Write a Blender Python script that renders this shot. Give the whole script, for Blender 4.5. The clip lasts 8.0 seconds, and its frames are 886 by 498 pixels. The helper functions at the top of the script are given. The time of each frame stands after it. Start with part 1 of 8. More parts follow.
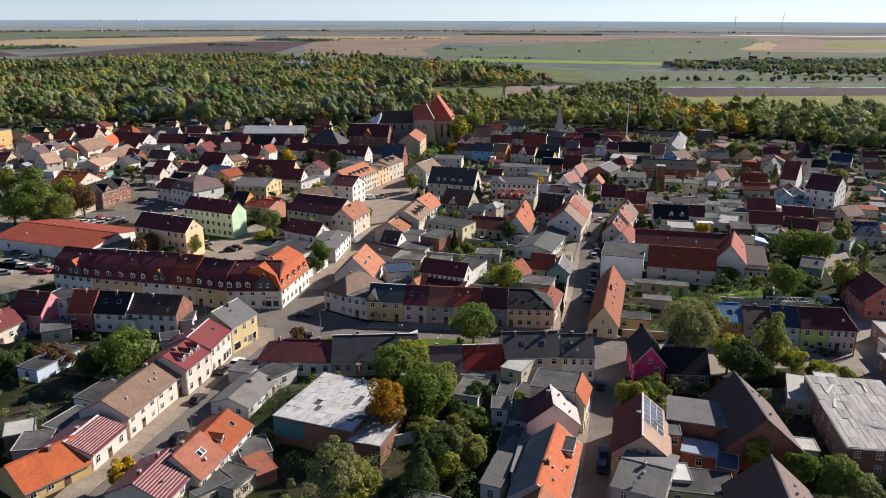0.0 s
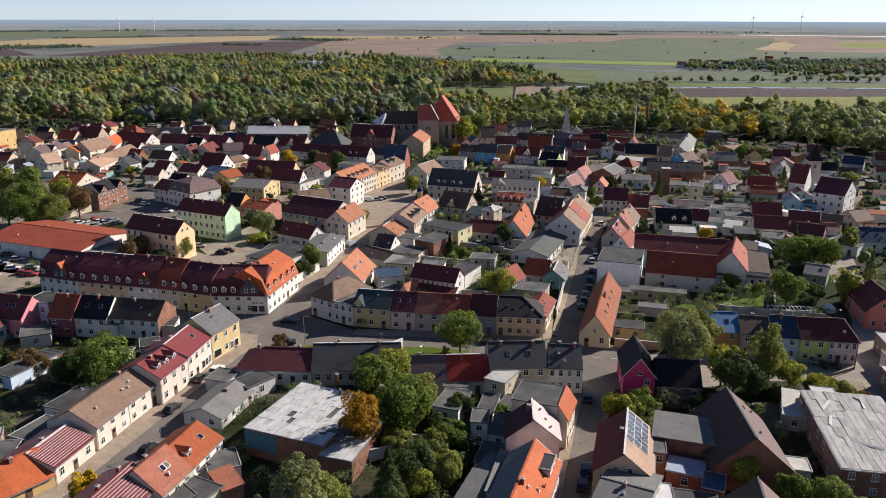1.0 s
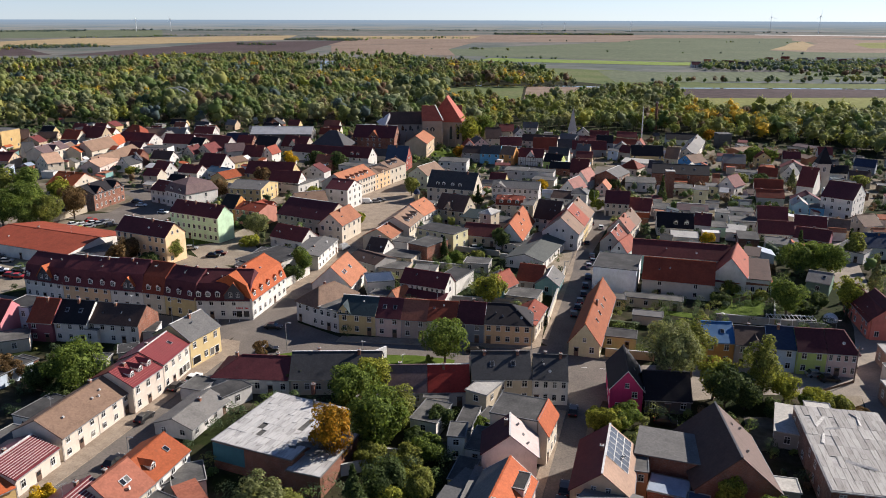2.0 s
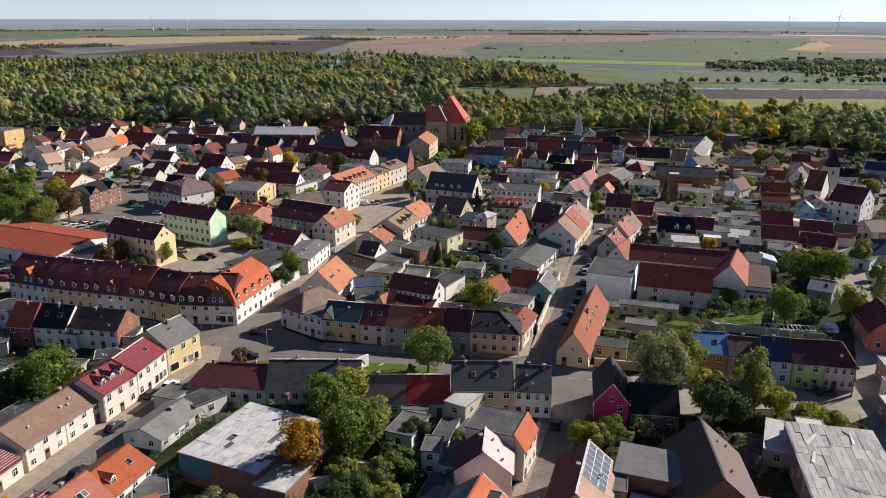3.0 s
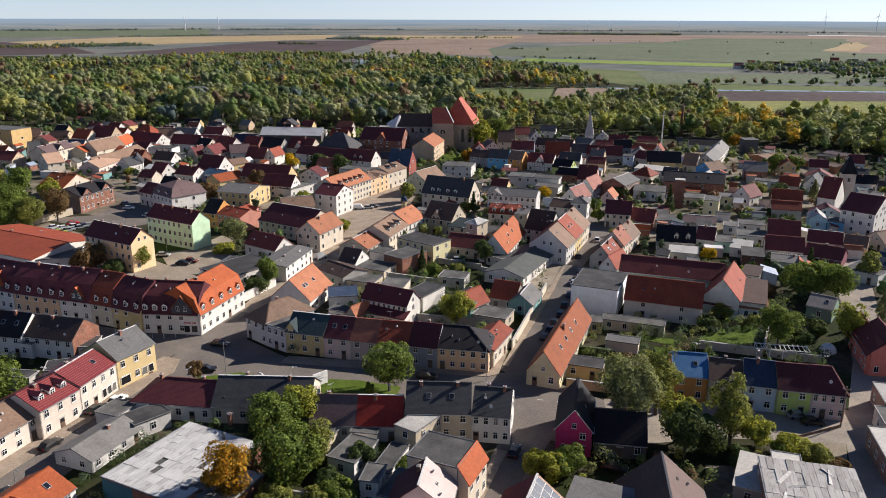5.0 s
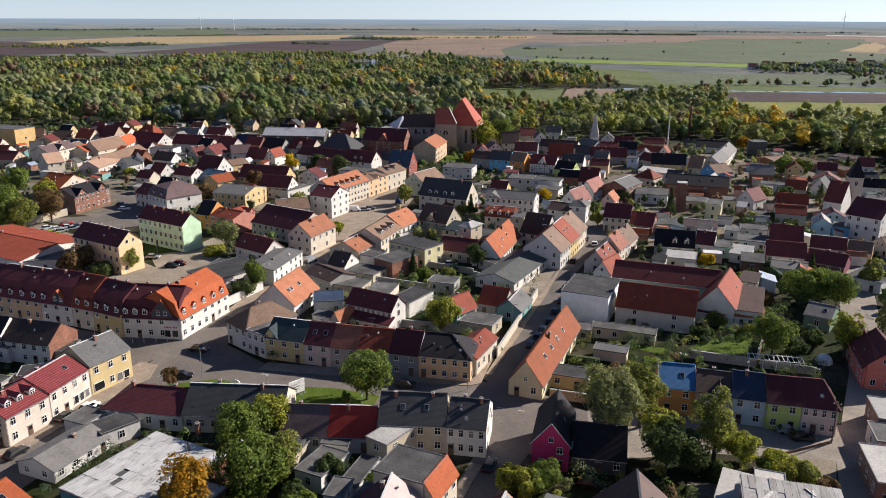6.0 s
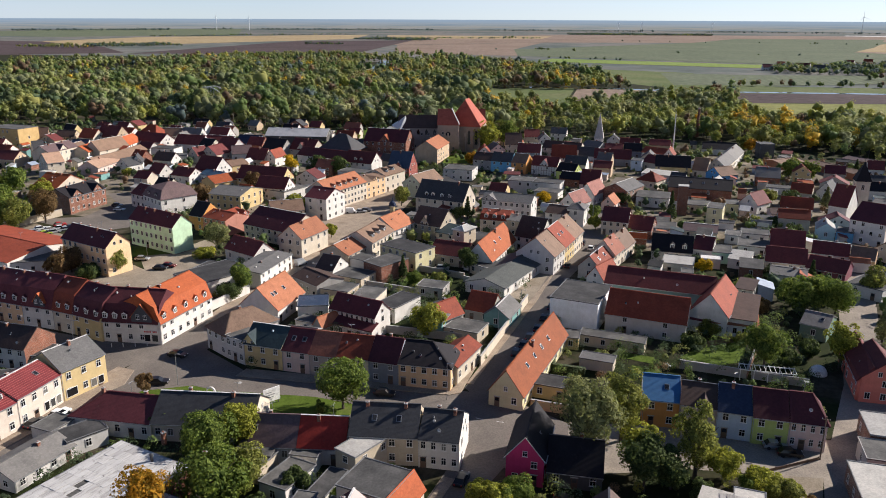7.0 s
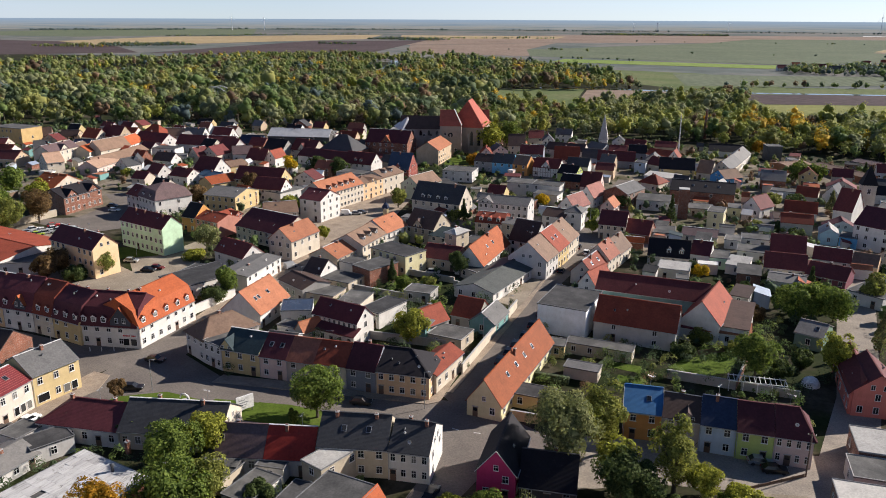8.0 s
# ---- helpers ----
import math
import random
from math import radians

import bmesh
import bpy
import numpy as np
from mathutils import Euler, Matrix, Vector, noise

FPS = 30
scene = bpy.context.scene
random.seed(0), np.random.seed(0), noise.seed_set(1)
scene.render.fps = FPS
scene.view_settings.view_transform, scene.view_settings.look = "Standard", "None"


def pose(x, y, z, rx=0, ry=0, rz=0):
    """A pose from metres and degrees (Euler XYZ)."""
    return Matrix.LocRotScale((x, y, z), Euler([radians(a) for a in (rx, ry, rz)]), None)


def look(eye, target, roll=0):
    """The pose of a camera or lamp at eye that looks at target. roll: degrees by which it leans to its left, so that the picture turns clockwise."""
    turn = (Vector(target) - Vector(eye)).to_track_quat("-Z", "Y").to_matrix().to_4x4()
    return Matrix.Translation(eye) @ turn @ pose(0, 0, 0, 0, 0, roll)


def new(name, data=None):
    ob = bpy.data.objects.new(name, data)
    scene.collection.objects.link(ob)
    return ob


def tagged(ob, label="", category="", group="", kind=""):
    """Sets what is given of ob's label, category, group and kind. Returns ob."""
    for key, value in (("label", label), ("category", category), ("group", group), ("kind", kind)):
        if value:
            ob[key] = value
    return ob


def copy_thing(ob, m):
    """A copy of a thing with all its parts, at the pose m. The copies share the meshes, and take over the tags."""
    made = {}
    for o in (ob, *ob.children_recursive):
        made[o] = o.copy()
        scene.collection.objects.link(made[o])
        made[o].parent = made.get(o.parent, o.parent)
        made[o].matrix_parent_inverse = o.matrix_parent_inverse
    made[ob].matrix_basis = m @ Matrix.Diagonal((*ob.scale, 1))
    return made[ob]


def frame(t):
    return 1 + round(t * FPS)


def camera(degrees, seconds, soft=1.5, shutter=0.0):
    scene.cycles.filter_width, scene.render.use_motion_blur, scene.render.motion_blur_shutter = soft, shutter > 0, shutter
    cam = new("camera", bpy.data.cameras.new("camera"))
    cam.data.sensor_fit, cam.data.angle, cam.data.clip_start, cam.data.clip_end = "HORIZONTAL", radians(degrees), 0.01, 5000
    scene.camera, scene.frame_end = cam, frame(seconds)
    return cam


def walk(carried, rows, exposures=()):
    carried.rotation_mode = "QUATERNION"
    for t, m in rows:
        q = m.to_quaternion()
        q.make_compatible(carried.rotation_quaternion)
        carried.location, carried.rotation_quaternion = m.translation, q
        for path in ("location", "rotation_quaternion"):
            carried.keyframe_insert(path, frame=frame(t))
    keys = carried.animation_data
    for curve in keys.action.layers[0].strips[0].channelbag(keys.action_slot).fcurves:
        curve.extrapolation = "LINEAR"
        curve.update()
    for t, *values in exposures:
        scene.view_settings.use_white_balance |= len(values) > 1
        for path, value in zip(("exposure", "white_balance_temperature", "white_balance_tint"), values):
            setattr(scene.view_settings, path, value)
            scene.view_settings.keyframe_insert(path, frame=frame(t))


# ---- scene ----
cam = camera(59.46, 8.0, soft=0.95)
# seconds, x, y, z, yaw, pitch, roll
ROWS = [
    (0, 0.04, 0.04, 74.55, 14.125, -16.62, -0.163),
    (0.5, 2.57, 3.44, 74.5, 14.702, -16.631, -0.16),
    (1, 5.09, 6.82, 74.46, 15.278, -16.641, -0.159),
    (1.5, 7.61, 10.2, 74.41, 15.852, -16.65, -0.159),
    (2, 10.14, 13.57, 74.37, 16.426, -16.658, -0.161),
    (2.5, 12.65, 16.92, 74.33, 16.998, -16.665, -0.163),
    (3, 15.17, 20.26, 74.29, 17.569, -16.672, -0.167),
    (3.5, 17.69, 23.59, 74.25, 18.139, -16.678, -0.172),
    (4, 20.2, 26.91, 74.21, 18.708, -16.683, -0.179),
    (4.5, 22.71, 30.22, 74.18, 19.275, -16.687, -0.186),
    (5, 25.22, 33.51, 74.15, 19.842, -16.691, -0.195),
    (5.5, 27.73, 36.79, 74.11, 20.407, -16.693, -0.205),
    (6, 30.23, 40.07, 74.08, 20.971, -16.695, -0.217),
    (6.5, 32.74, 43.33, 74.05, 21.533, -16.697, -0.229),
    (7, 35.24, 46.58, 74.03, 22.095, -16.697, -0.243),
    (7.5, 37.74, 49.81, 74.0, 22.655, -16.697, -0.258),
    (8, 40.23, 53.04, 73.97, 23.214, -16.696, -0.275),
]
walk(cam, [(t, pose(x, y, z, 90 + pitch, roll, yaw)) for t, x, y, z, yaw, pitch, roll in ROWS])
# ---------------------------------------------------------------- light
SUN_EL, SUN_AZ = 28.0, 43.0          # degrees; azimuth from +y towards +x
world = bpy.data.worlds.new("sky")
scene.world = world
world.use_nodes = True
wn = world.node_tree
sky = wn.nodes.new("ShaderNodeTexSky")
sky.sky_type, sky.sun_disc = "NISHITA", False
sky.sun_elevation, sky.sun_rotation = radians(SUN_EL), radians(SUN_AZ)
sky.altitude, sky.air_density, sky.dust_density, sky.ozone_density = 100, 0.6, 0.0, 3.0
tone = wn.nodes.new("ShaderNodeMix")
tone.data_type, tone.blend_type = "RGBA", "MULTIPLY"
tone.inputs[0].default_value, tone.inputs[7].default_value = 1.0, (1.00, 1.00, 1.08, 1)
wn.links.new(sky.outputs[0], tone.inputs[6])
# thin bright haze low over the horizon, whiter towards the sun
way = wn.nodes.new("ShaderNodeTexCoord")
sep = wn.nodes.new("ShaderNodeSeparateXYZ")
wn.links.new(way.outputs["Generated"], sep.inputs[0])
side = wn.nodes.new("ShaderNodeMapRange")
side.inputs["From Min"].default_value, side.inputs["From Max"].default_value = -0.55, 0.45
wn.links.new(sep.outputs[0], side.inputs[0])
veil = wn.nodes.new("ShaderNodeMix")
veil.data_type = "RGBA"
veil.inputs[6].default_value, veil.inputs[7].default_value = (5.7, 6.5, 7.6, 1), (9.3, 9.8, 10.4, 1)
wn.links.new(side.outputs[0], veil.inputs[0])
wisps = wn.nodes.new("ShaderNodeTexNoise")
wisps.inputs["Scale"].default_value, wisps.inputs["Detail"].default_value = 3.0, 6.0
flat = wn.nodes.new("ShaderNodeMapping")
flat.inputs["Scale"].default_value = (1, 1, 9)
wn.links.new(way.outputs["Generated"], flat.inputs[0])
wn.links.new(flat.outputs[0], wisps.inputs["Vector"])
low = wn.nodes.new("ShaderNodeMapRange")
low.inputs["From Min"].default_value, low.inputs["From Max"].default_value = 0.30, 0.0
low.inputs["To Min"].default_value, low.inputs["To Max"].default_value = 0.0, 0.62
wn.links.new(sep.outputs[2], low.inputs[0])
lift = wn.nodes.new("ShaderNodeMath")
lift.operation = "MULTIPLY_ADD"
lift.inputs[1].default_value, lift.inputs[2].default_value = 1.1, 0.45
wn.links.new(wisps.outputs["Fac"], lift.inputs[0])
amount = wn.nodes.new("ShaderNodeMath")
amount.operation = "MULTIPLY"
wn.links.new(low.outputs[0], amount.inputs[0])
wn.links.new(lift.outputs[0], amount.inputs[1])
full = wn.nodes.new("ShaderNodeMix")
full.data_type = "RGBA"
wn.links.new(amount.outputs[0], full.inputs[0])
wn.links.new(tone.outputs[2], full.inputs[6])
wn.links.new(veil.outputs[2], full.inputs[7])
wn.links.new(full.outputs[2], wn.nodes["Background"].inputs[0])
wn.nodes["Background"].inputs[1].default_value = 0.060
sun = new("sun", bpy.data.lights.new("sun", "SUN"))
sun.data.energy, sun.data.angle, sun.data.color = 4.7, radians(0.55), (1.0, 0.925, 0.865)
el, az = radians(SUN_EL), radians(SUN_AZ)
sun.matrix_world = look((300 * math.cos(el) * math.sin(az), 300 * math.cos(el) * math.cos(az), 300 * math.sin(el)), (0, 0, 0))
scene.view_settings.exposure = 0.87

# ---------------------------------------------------------------- materials
MATS = {}


def shader(name, rough=0.8, metal=0.0, gloss=0.5):
    m = bpy.data.materials.new(name)
    m.use_nodes = True
    b = m.node_tree.nodes["Principled BSDF"]
    b.inputs["Roughness"].default_value, b.inputs["Metallic"].default_value = rough, metal
    b.inputs["Specular IOR Level"].default_value = gloss
    MATS[name] = m
    return m, m.node_tree, b


def node(t, kind, **sets):
    n = t.nodes.new(kind)
    for k, v in sets.items():
        n.inputs[k].default_value = v
    return n


def ramp(t, fac, stops):
    r = t.nodes.new("ShaderNodeValToRGB")
    e = r.color_ramp.elements
    while len(e) < len(stops):
        e.new(0.5)
    for s, (p, c) in zip(e, stops):
        s.position, s.color = p, (*c, 1)
    t.links.new(fac, r.inputs[0])
    return r.outputs[0]


def mixc(t, fac, a, b, mode="MIX"):
    m = t.nodes.new("ShaderNodeMix")
    m.data_type, m.blend_type = "RGBA", mode
    for s, v in ((m.inputs[0], fac), (m.inputs[6], a), (m.inputs[7], b)):
        if isinstance(v, (int, float)):
            s.default_value = v
        elif isinstance(v, tuple):
            s.default_value = (*v, 1)
        else:
            t.links.new(v, s)
    return m.outputs[2]


def coords(t, where="Object"):
    return t.nodes.new("ShaderNodeTexCoord").outputs[where]


def noise_fac(t, vec, scale, detail=4.0, rough=0.6):
    n = node(t, "ShaderNodeTexNoise", Scale=scale, Detail=detail, Roughness=rough)
    t.links.new(vec, n.inputs["Vector"])
    return n.outputs["Fac"]


def bump(t, b, height, strength=0.4, distance=0.05):
    n = node(t, "ShaderNodeBump", Strength=strength, Distance=distance)
    t.links.new(height, n.inputs["Height"])
    t.links.new(n.outputs[0], b.inputs["Normal"])


def tinted(c, k):
    return tuple(min(1.0, v * k) for v in c)


def plain(name, c, rough=0.7, metal=0.0, spread=0.25, scale=1.5):
    """Paint or metal with slight unevenness."""
    m, t, b = shader(name, rough, metal)
    f = noise_fac(t, coords(t), scale)
    t.links.new(ramp(t, f, [(0.3, tinted(c, 1 - spread)), (0.7, tinted(c, 1 + spread))]), b.inputs["Base Color"])
    return m


WALLS = dict(white=(.66, .63, .58), cream=(.58, .51, .41), yellow=(.56, .43, .22), paleyellow=(.66, .60, .36), ochre=(.55, .38, .17), beige=(.48, .41, .31),
             tan=(.50, .38, .26), grey=(.36, .34, .31), lightgrey=(.55, .53, .50), slate=(.22, .24, .28), pink=(.58, .22, .24), pinkish=(.66, .50, .44),
             greypink=(.44, .36, .32), magenta=(.50, .045, .14), peach=(.68, .47, .28), peachy=(.80, .58, .34), rose=(.52, .24, .18), plum=(.20, .07, .09),
             mint=(.55, .74, .50), palegreen=(.50, .54, .42), lime=(.48, .55, .17), greenwall=(.16, .24, .18), teal=(.18, .34, .32), cyan=(.46, .66, .68),
             sky=(.16, .42, .62), blue=(.10, .30, .55), paleblue=(.48, .55, .63), orangewall=(.58, .28, .09), terracotta=(.42, .18, .10), salmonwall=(.62, .20, .15),
             brown=(.20, .13, .09), darkwall=(.10, .095, .09), dirtywhite=(.50, .47, .42), ivory=(.60, .52, .44), slatehung=(.075, .075, .085), brightwhite=(.82, .82, .83))
ROOFS = dict(orange=(.345, .086, .030), redtile=(.235, .053, .028), red=(.30, .035, .025), darkred=(.140, .036, .034), maroon=(.105, .028, .033), brownred=(.26, .095, .06),
             salmon=(.335, .130, .066), rosetile=(.29, .12, .095), litbrown=(.135, .092, .078), brown=(.20, .13, .09), darkbrown=(.085, .055, .045), darkgrey=(.060, .061, .064), grey=(.145, .142, .136),
             lightgrey=(.40, .39, .36), black=(.017, .015, .018), teal=(.035, .055, .06), blue=(.05, .10, .16), bluegrey=(.05, .075, .12), bluemetal=(.025, .12, .27),
             darkblue=(.03, .045, .085), purple=(.125, .085, .085), glarepink=(.46, .345, .305), whiteroof=(.62, .61, .58), paleblue=(.30, .36, .44), rust=(.27, .076, .027), churchtile=(.33, .085, .055), tanpink=(.36, .235, .165), slategreen=(.085, .092, .086))


def wall_mat(name):
    key = "wall_" + name
    if key in MATS:
        return MATS[key]
    if name in ("brick", "brickred"):
        c = (.27, .105, .06) if name == "brick" else (.33, .07, .045)
        m, t, b = shader(key, 0.9)
        co = coords(t)
        br = node(t, "ShaderNodeTexBrick", Scale=4.0, Color1=(*c, 1), Color2=(*tinted(c, .7), 1), Mortar=(.30, .26, .22, 1))
        br.inputs["Mortar Size"].default_value = 0.012
        mp = node(t, "ShaderNodeMapping", Rotation=(radians(90), 0, 0))
        t.links.new(co, mp.inputs[0])
        t.links.new(mp.outputs[0], br.inputs["Vector"])
        f = noise_fac(t, co, 0.45, 6)
        t.links.new(mixc(t, 1.0, br.outputs[0], ramp(t, f, [(.3, (.6, .58, .56)), (.7, (1.15, 1.1, 1.1))]), "MULTIPLY"), b.inputs["Base Color"])
        bump(t, b, noise_fac(t, co, 8), 0.4, 0.03)
        return m
    c = WALLS[name]
    m, t, b = shader(key, 0.88, 0.0, 0.2)
    co = coords(t)
    big, fine = noise_fac(t, co, 0.35, 5, 0.65), noise_fac(t, co, 5.0, 6)
    st = node(t, "ShaderNodeMapping", Scale=(.7, .7, 0.22))
    t.links.new(co, st.inputs[0])
    streak = noise_fac(t, st.outputs[0], 1.6, 5, 0.7)
    k = ramp(t, big, [(.3, (.84, .83, .81)), (.65, (1.05, 1.05, 1.05))])
    k = mixc(t, 1.0, k, ramp(t, streak, [(.30, (.90, .89, .87)), (.48, (1, 1, 1))]), "MULTIPLY")
    k = mixc(t, 1.0, k, ramp(t, fine, [(.3, (.92, .92, .92)), (.7, (1.05, 1.05, 1.05))]), "MULTIPLY")
    t.links.new(mixc(t, 1.0, c, k, "MULTIPLY"), b.inputs["Base Color"])
    bump(t, b, fine, 0.25, 0.02)
    return m


def roof_mat(name):
    key = "roof_" + name
    if key in MATS:
        return MATS[key]
    if name in ("bitumen", "corrugated", "solar"):
        m, t, b = shader(key, 0.85 if name != "solar" else 0.2, 0.0, 0.5 if name == "solar" else 0.2)
        co = coords(t)
        f, g = noise_fac(t, co, 0.25, 6, 0.65), noise_fac(t, co, 2.5, 5)
        if name == "bitumen":
            c = ramp(t, f, [(.25, (.045, .045, .044)), (.5, (.088, .086, .083)), (.75, (.15, .145, .138))])
            oi = t.nodes.new("ShaderNodeObjectInfo")
            c = mixc(t, 1.0, c, ramp(t, oi.outputs["Random"], [(0, (.5, .5, .52)), (1, (1.35, 1.33, 1.28))]), "MULTIPLY")
        elif name == "corrugated":
            c = ramp(t, f, [(.25, (.16, .15, .14)), (.45, (.36, .34, .32)), (.75, (.52, .50, .48))])
        else:
            c = ramp(t, f, [(.3, (.03, .04, .06)), (.7, (.06, .07, .09))])
        t.links.new(mixc(t, 1.0, c, ramp(t, g, [(.3, (.8, .8, .8)), (.7, (1.12, 1.12, 1.12))]), "MULTIPLY"), b.inputs["Base Color"])
        bump(t, b, g, 0.3, 0.04)
        return m
    striped = name.startswith("striped")
    c = (.14, .022, .024) if striped else ROOFS[name]
    smooth = name in ("bluemetal", "whiteroof", "glarepink", "paleblue")
    m, t, b = shader(key, 0.42 if striped else 0.55 if smooth else 0.78, 0.0, 0.5 if striped or smooth else 0.22)
    co = coords(t)
    oi = t.nodes.new("ShaderNodeObjectInfo")
    big, fine = noise_fac(t, co, 0.3, 6, 0.7), noise_fac(t, co, 3.0, 6, 0.7)
    tile = node(t, "ShaderNodeTexVoronoi", Scale=3.2)
    t.links.new(co, tile.inputs["Vector"])
    k = ramp(t, big, [(.28, (.76, .76, .76)), (.5, (1, 1, 1)), (.75, (1.14, 1.12, 1.10))])
    k = mixc(t, 1.0, k, ramp(t, fine, [(.3, (.90, .90, .90)), (.7, (1.08, 1.08, 1.08))]), "MULTIPLY")
    k = mixc(t, 1.0, k, ramp(t, oi.outputs["Random"], [(0, (.78, .78, .80)), (1, (1.22, 1.18, 1.14))]), "MULTIPLY")
    if not smooth:
        sep = node(t, "ShaderNodeSeparateColor")
        t.links.new(tile.outputs["Color"], sep.inputs[0])
        k = mixc(t, 1.0, k, ramp(t, sep.outputs[0], [(0, (.88, .88, .88)), (1, (1.10, 1.10, 1.10))]), "MULTIPLY")
        moss = noise_fac(t, co, 0.8, 8, 0.75)
        lich = ramp(t, moss, [(.60, (0, 0, 0)), (.74, (1, 1, 1))])
        base = mixc(t, mixc(t, 1.0, lich, (.35, .35, .35), "MULTIPLY"), c, (.14, .12, .09))
    else:
        base = c
    t.links.new(mixc(t, 1.0, base, k, "MULTIPLY"), b.inputs["Base Color"])
    wv = node(t, "ShaderNodeTexWave", Scale=2.4)
    wv.bands_direction = "Z"
    t.links.new(co, wv.inputs["Vector"])
    bump(t, b, wv.outputs["Fac"], 0.16, 0.04)
    return m


glass, t, b = shader("window_glass", 0.12)
b.inputs["Specular IOR Level"].default_value = 0.4
oi = t.nodes.new("ShaderNodeObjectInfo")
t.links.new(ramp(t, oi.outputs["Random"], [(0, (.006, .007, .009)), (.6, (.014, .016, .02)), (.85, (.04, .04, .04)), (1, (.18, .17, .15))]), b.inputs["Base Color"])
FRAME = plain("frame_white", (.66, .65, .62), 0.5)
BROWN = plain("door_brown", (.12, .07, .045), 0.6)
CHIM = wall_mat("brick")
CAP = plain("concrete", (.36, .35, .33), 0.9, scale=3)
DARK = plain("dark_metal", (.05, .05, .055), 0.5)
ZINC = plain("zinc", (.34, .35, .36), 0.4, 0.6)
DULL = plain("dull_zinc", (.17, .17, .17), 0.6, 0.2)
RIDGE = plain("ridge_tile", (.28, .12, .08), 0.8)
PALE = plain("verge_pale", (.58, .56, .53), 0.7)

# ---------------------------------------------------------------- mesh helpers


def mesh(name, verts, faces, mats, idx=None):
    me = bpy.data.meshes.new(name)
    me.from_pydata(verts, [], faces)
    for m in mats:
        me.materials.append(m)
    if idx:
        me.polygons.foreach_set("material_index", idx)
    me.update()
    return me


def part(name, me, parent, m=None, label=""):
    ob = new(name, me)
    ob.parent = parent
    if m is not None:
        ob.matrix_local = m
    if label:
        ob["label"] = label
    return ob


class Shape:
    """Collects boxes and prisms into one mesh."""

    def __init__(self):
        self.v, self.f, self.i = [], [], []

    def poly(self, pts, mat=0):
        n = len(self.v)
        self.v += [tuple(p) for p in pts]
        self.f.append(tuple(range(n, n + len(pts))))
        self.i.append(mat)

    def slab(self, top, th, mat=0):
        """A plate: the polygon top (anticlockwise from above) and its copy th lower, with sides."""
        n, k = len(self.v), len(top)
        self.v += [tuple(p) for p in top] + [(x, y, z - th) for x, y, z in top]
        self.f.append(tuple(range(n, n + k)))
        self.f.append(tuple(range(n + 2 * k - 1, n + k - 1, -1)))
        for j in range(k):
            j2 = (j + 1) % k
            self.f.append((n + j2, n + j, n + k + j, n + k + j2))
        self.i += [mat] * (k + 2)

    def box(self, x0, y0, z0, x1, y1, z1, mat=0):
        self.slab([(x0, y0, z1), (x1, y0, z1), (x1, y1, z1), (x0, y1, z1)], z1 - z0, mat)

    def bar(self, a, b, w, h, mat=0):
        """A bar from a to b, w wide and h high above the line."""
        a, b = Vector(a), Vector(b)
        d = b - a
        s = Vector((-d.y, d.x, 0)).normalized() * (w / 2) if d.xy.length > 1e-6 else Vector((w / 2, 0, 0))
        self.slab([tuple(a - s + Vector((0, 0, h))), tuple(b - s + Vector((0, 0, h))), tuple(b + s + Vector((0, 0, h))), tuple(a + s + Vector((0, 0, h)))], h, mat)

    def tube(self, a, b, r0, r1, n=6, mat=0, cap=True):
        a, b = Vector(a), Vector(b)
        q = (b - a).to_track_quat("Z", "Y")
        k = len(self.v)
        for p, r in ((a, r0), (b, r1)):
            for j in range(n):
                w = 2 * math.pi * j / n
                self.v.append(tuple(p + q @ Vector((r * math.cos(w), r * math.sin(w), 0))))
        for j in range(n):
            self.f.append((k + j, k + (j + 1) % n, k + n + (j + 1) % n, k + n + j))
            self.i.append(mat)
        if cap:
            self.f += [tuple(range(k + n, k + 2 * n)), tuple(range(k + n - 1, k - 1, -1))]
            self.i += [mat, mat]

    def weld(self):
        """Joins corners that coincide, so that plates that meet are one piece."""
        seen, at, vs = {}, [], []
        for p in self.v:
            k = (round(p[0], 3), round(p[1], 3), round(p[2], 3))
            if k not in seen:
                seen[k] = len(vs)
                vs.append(p)
            at.append(seen[k])
        fs, ix = [], []
        for f, i in zip(self.f, self.i):
            q = [at[j] for j in f]
            q = [a for n, a in enumerate(q) if a != q[n - 1]]
            if len(q) > 2:
                fs.append(tuple(q))
                ix.append(i)
        self.v, self.f, self.i = vs, fs, ix
        return self

    def done(self, name, *mats):
        return mesh(name, self.v, self.f, mats, self.i)


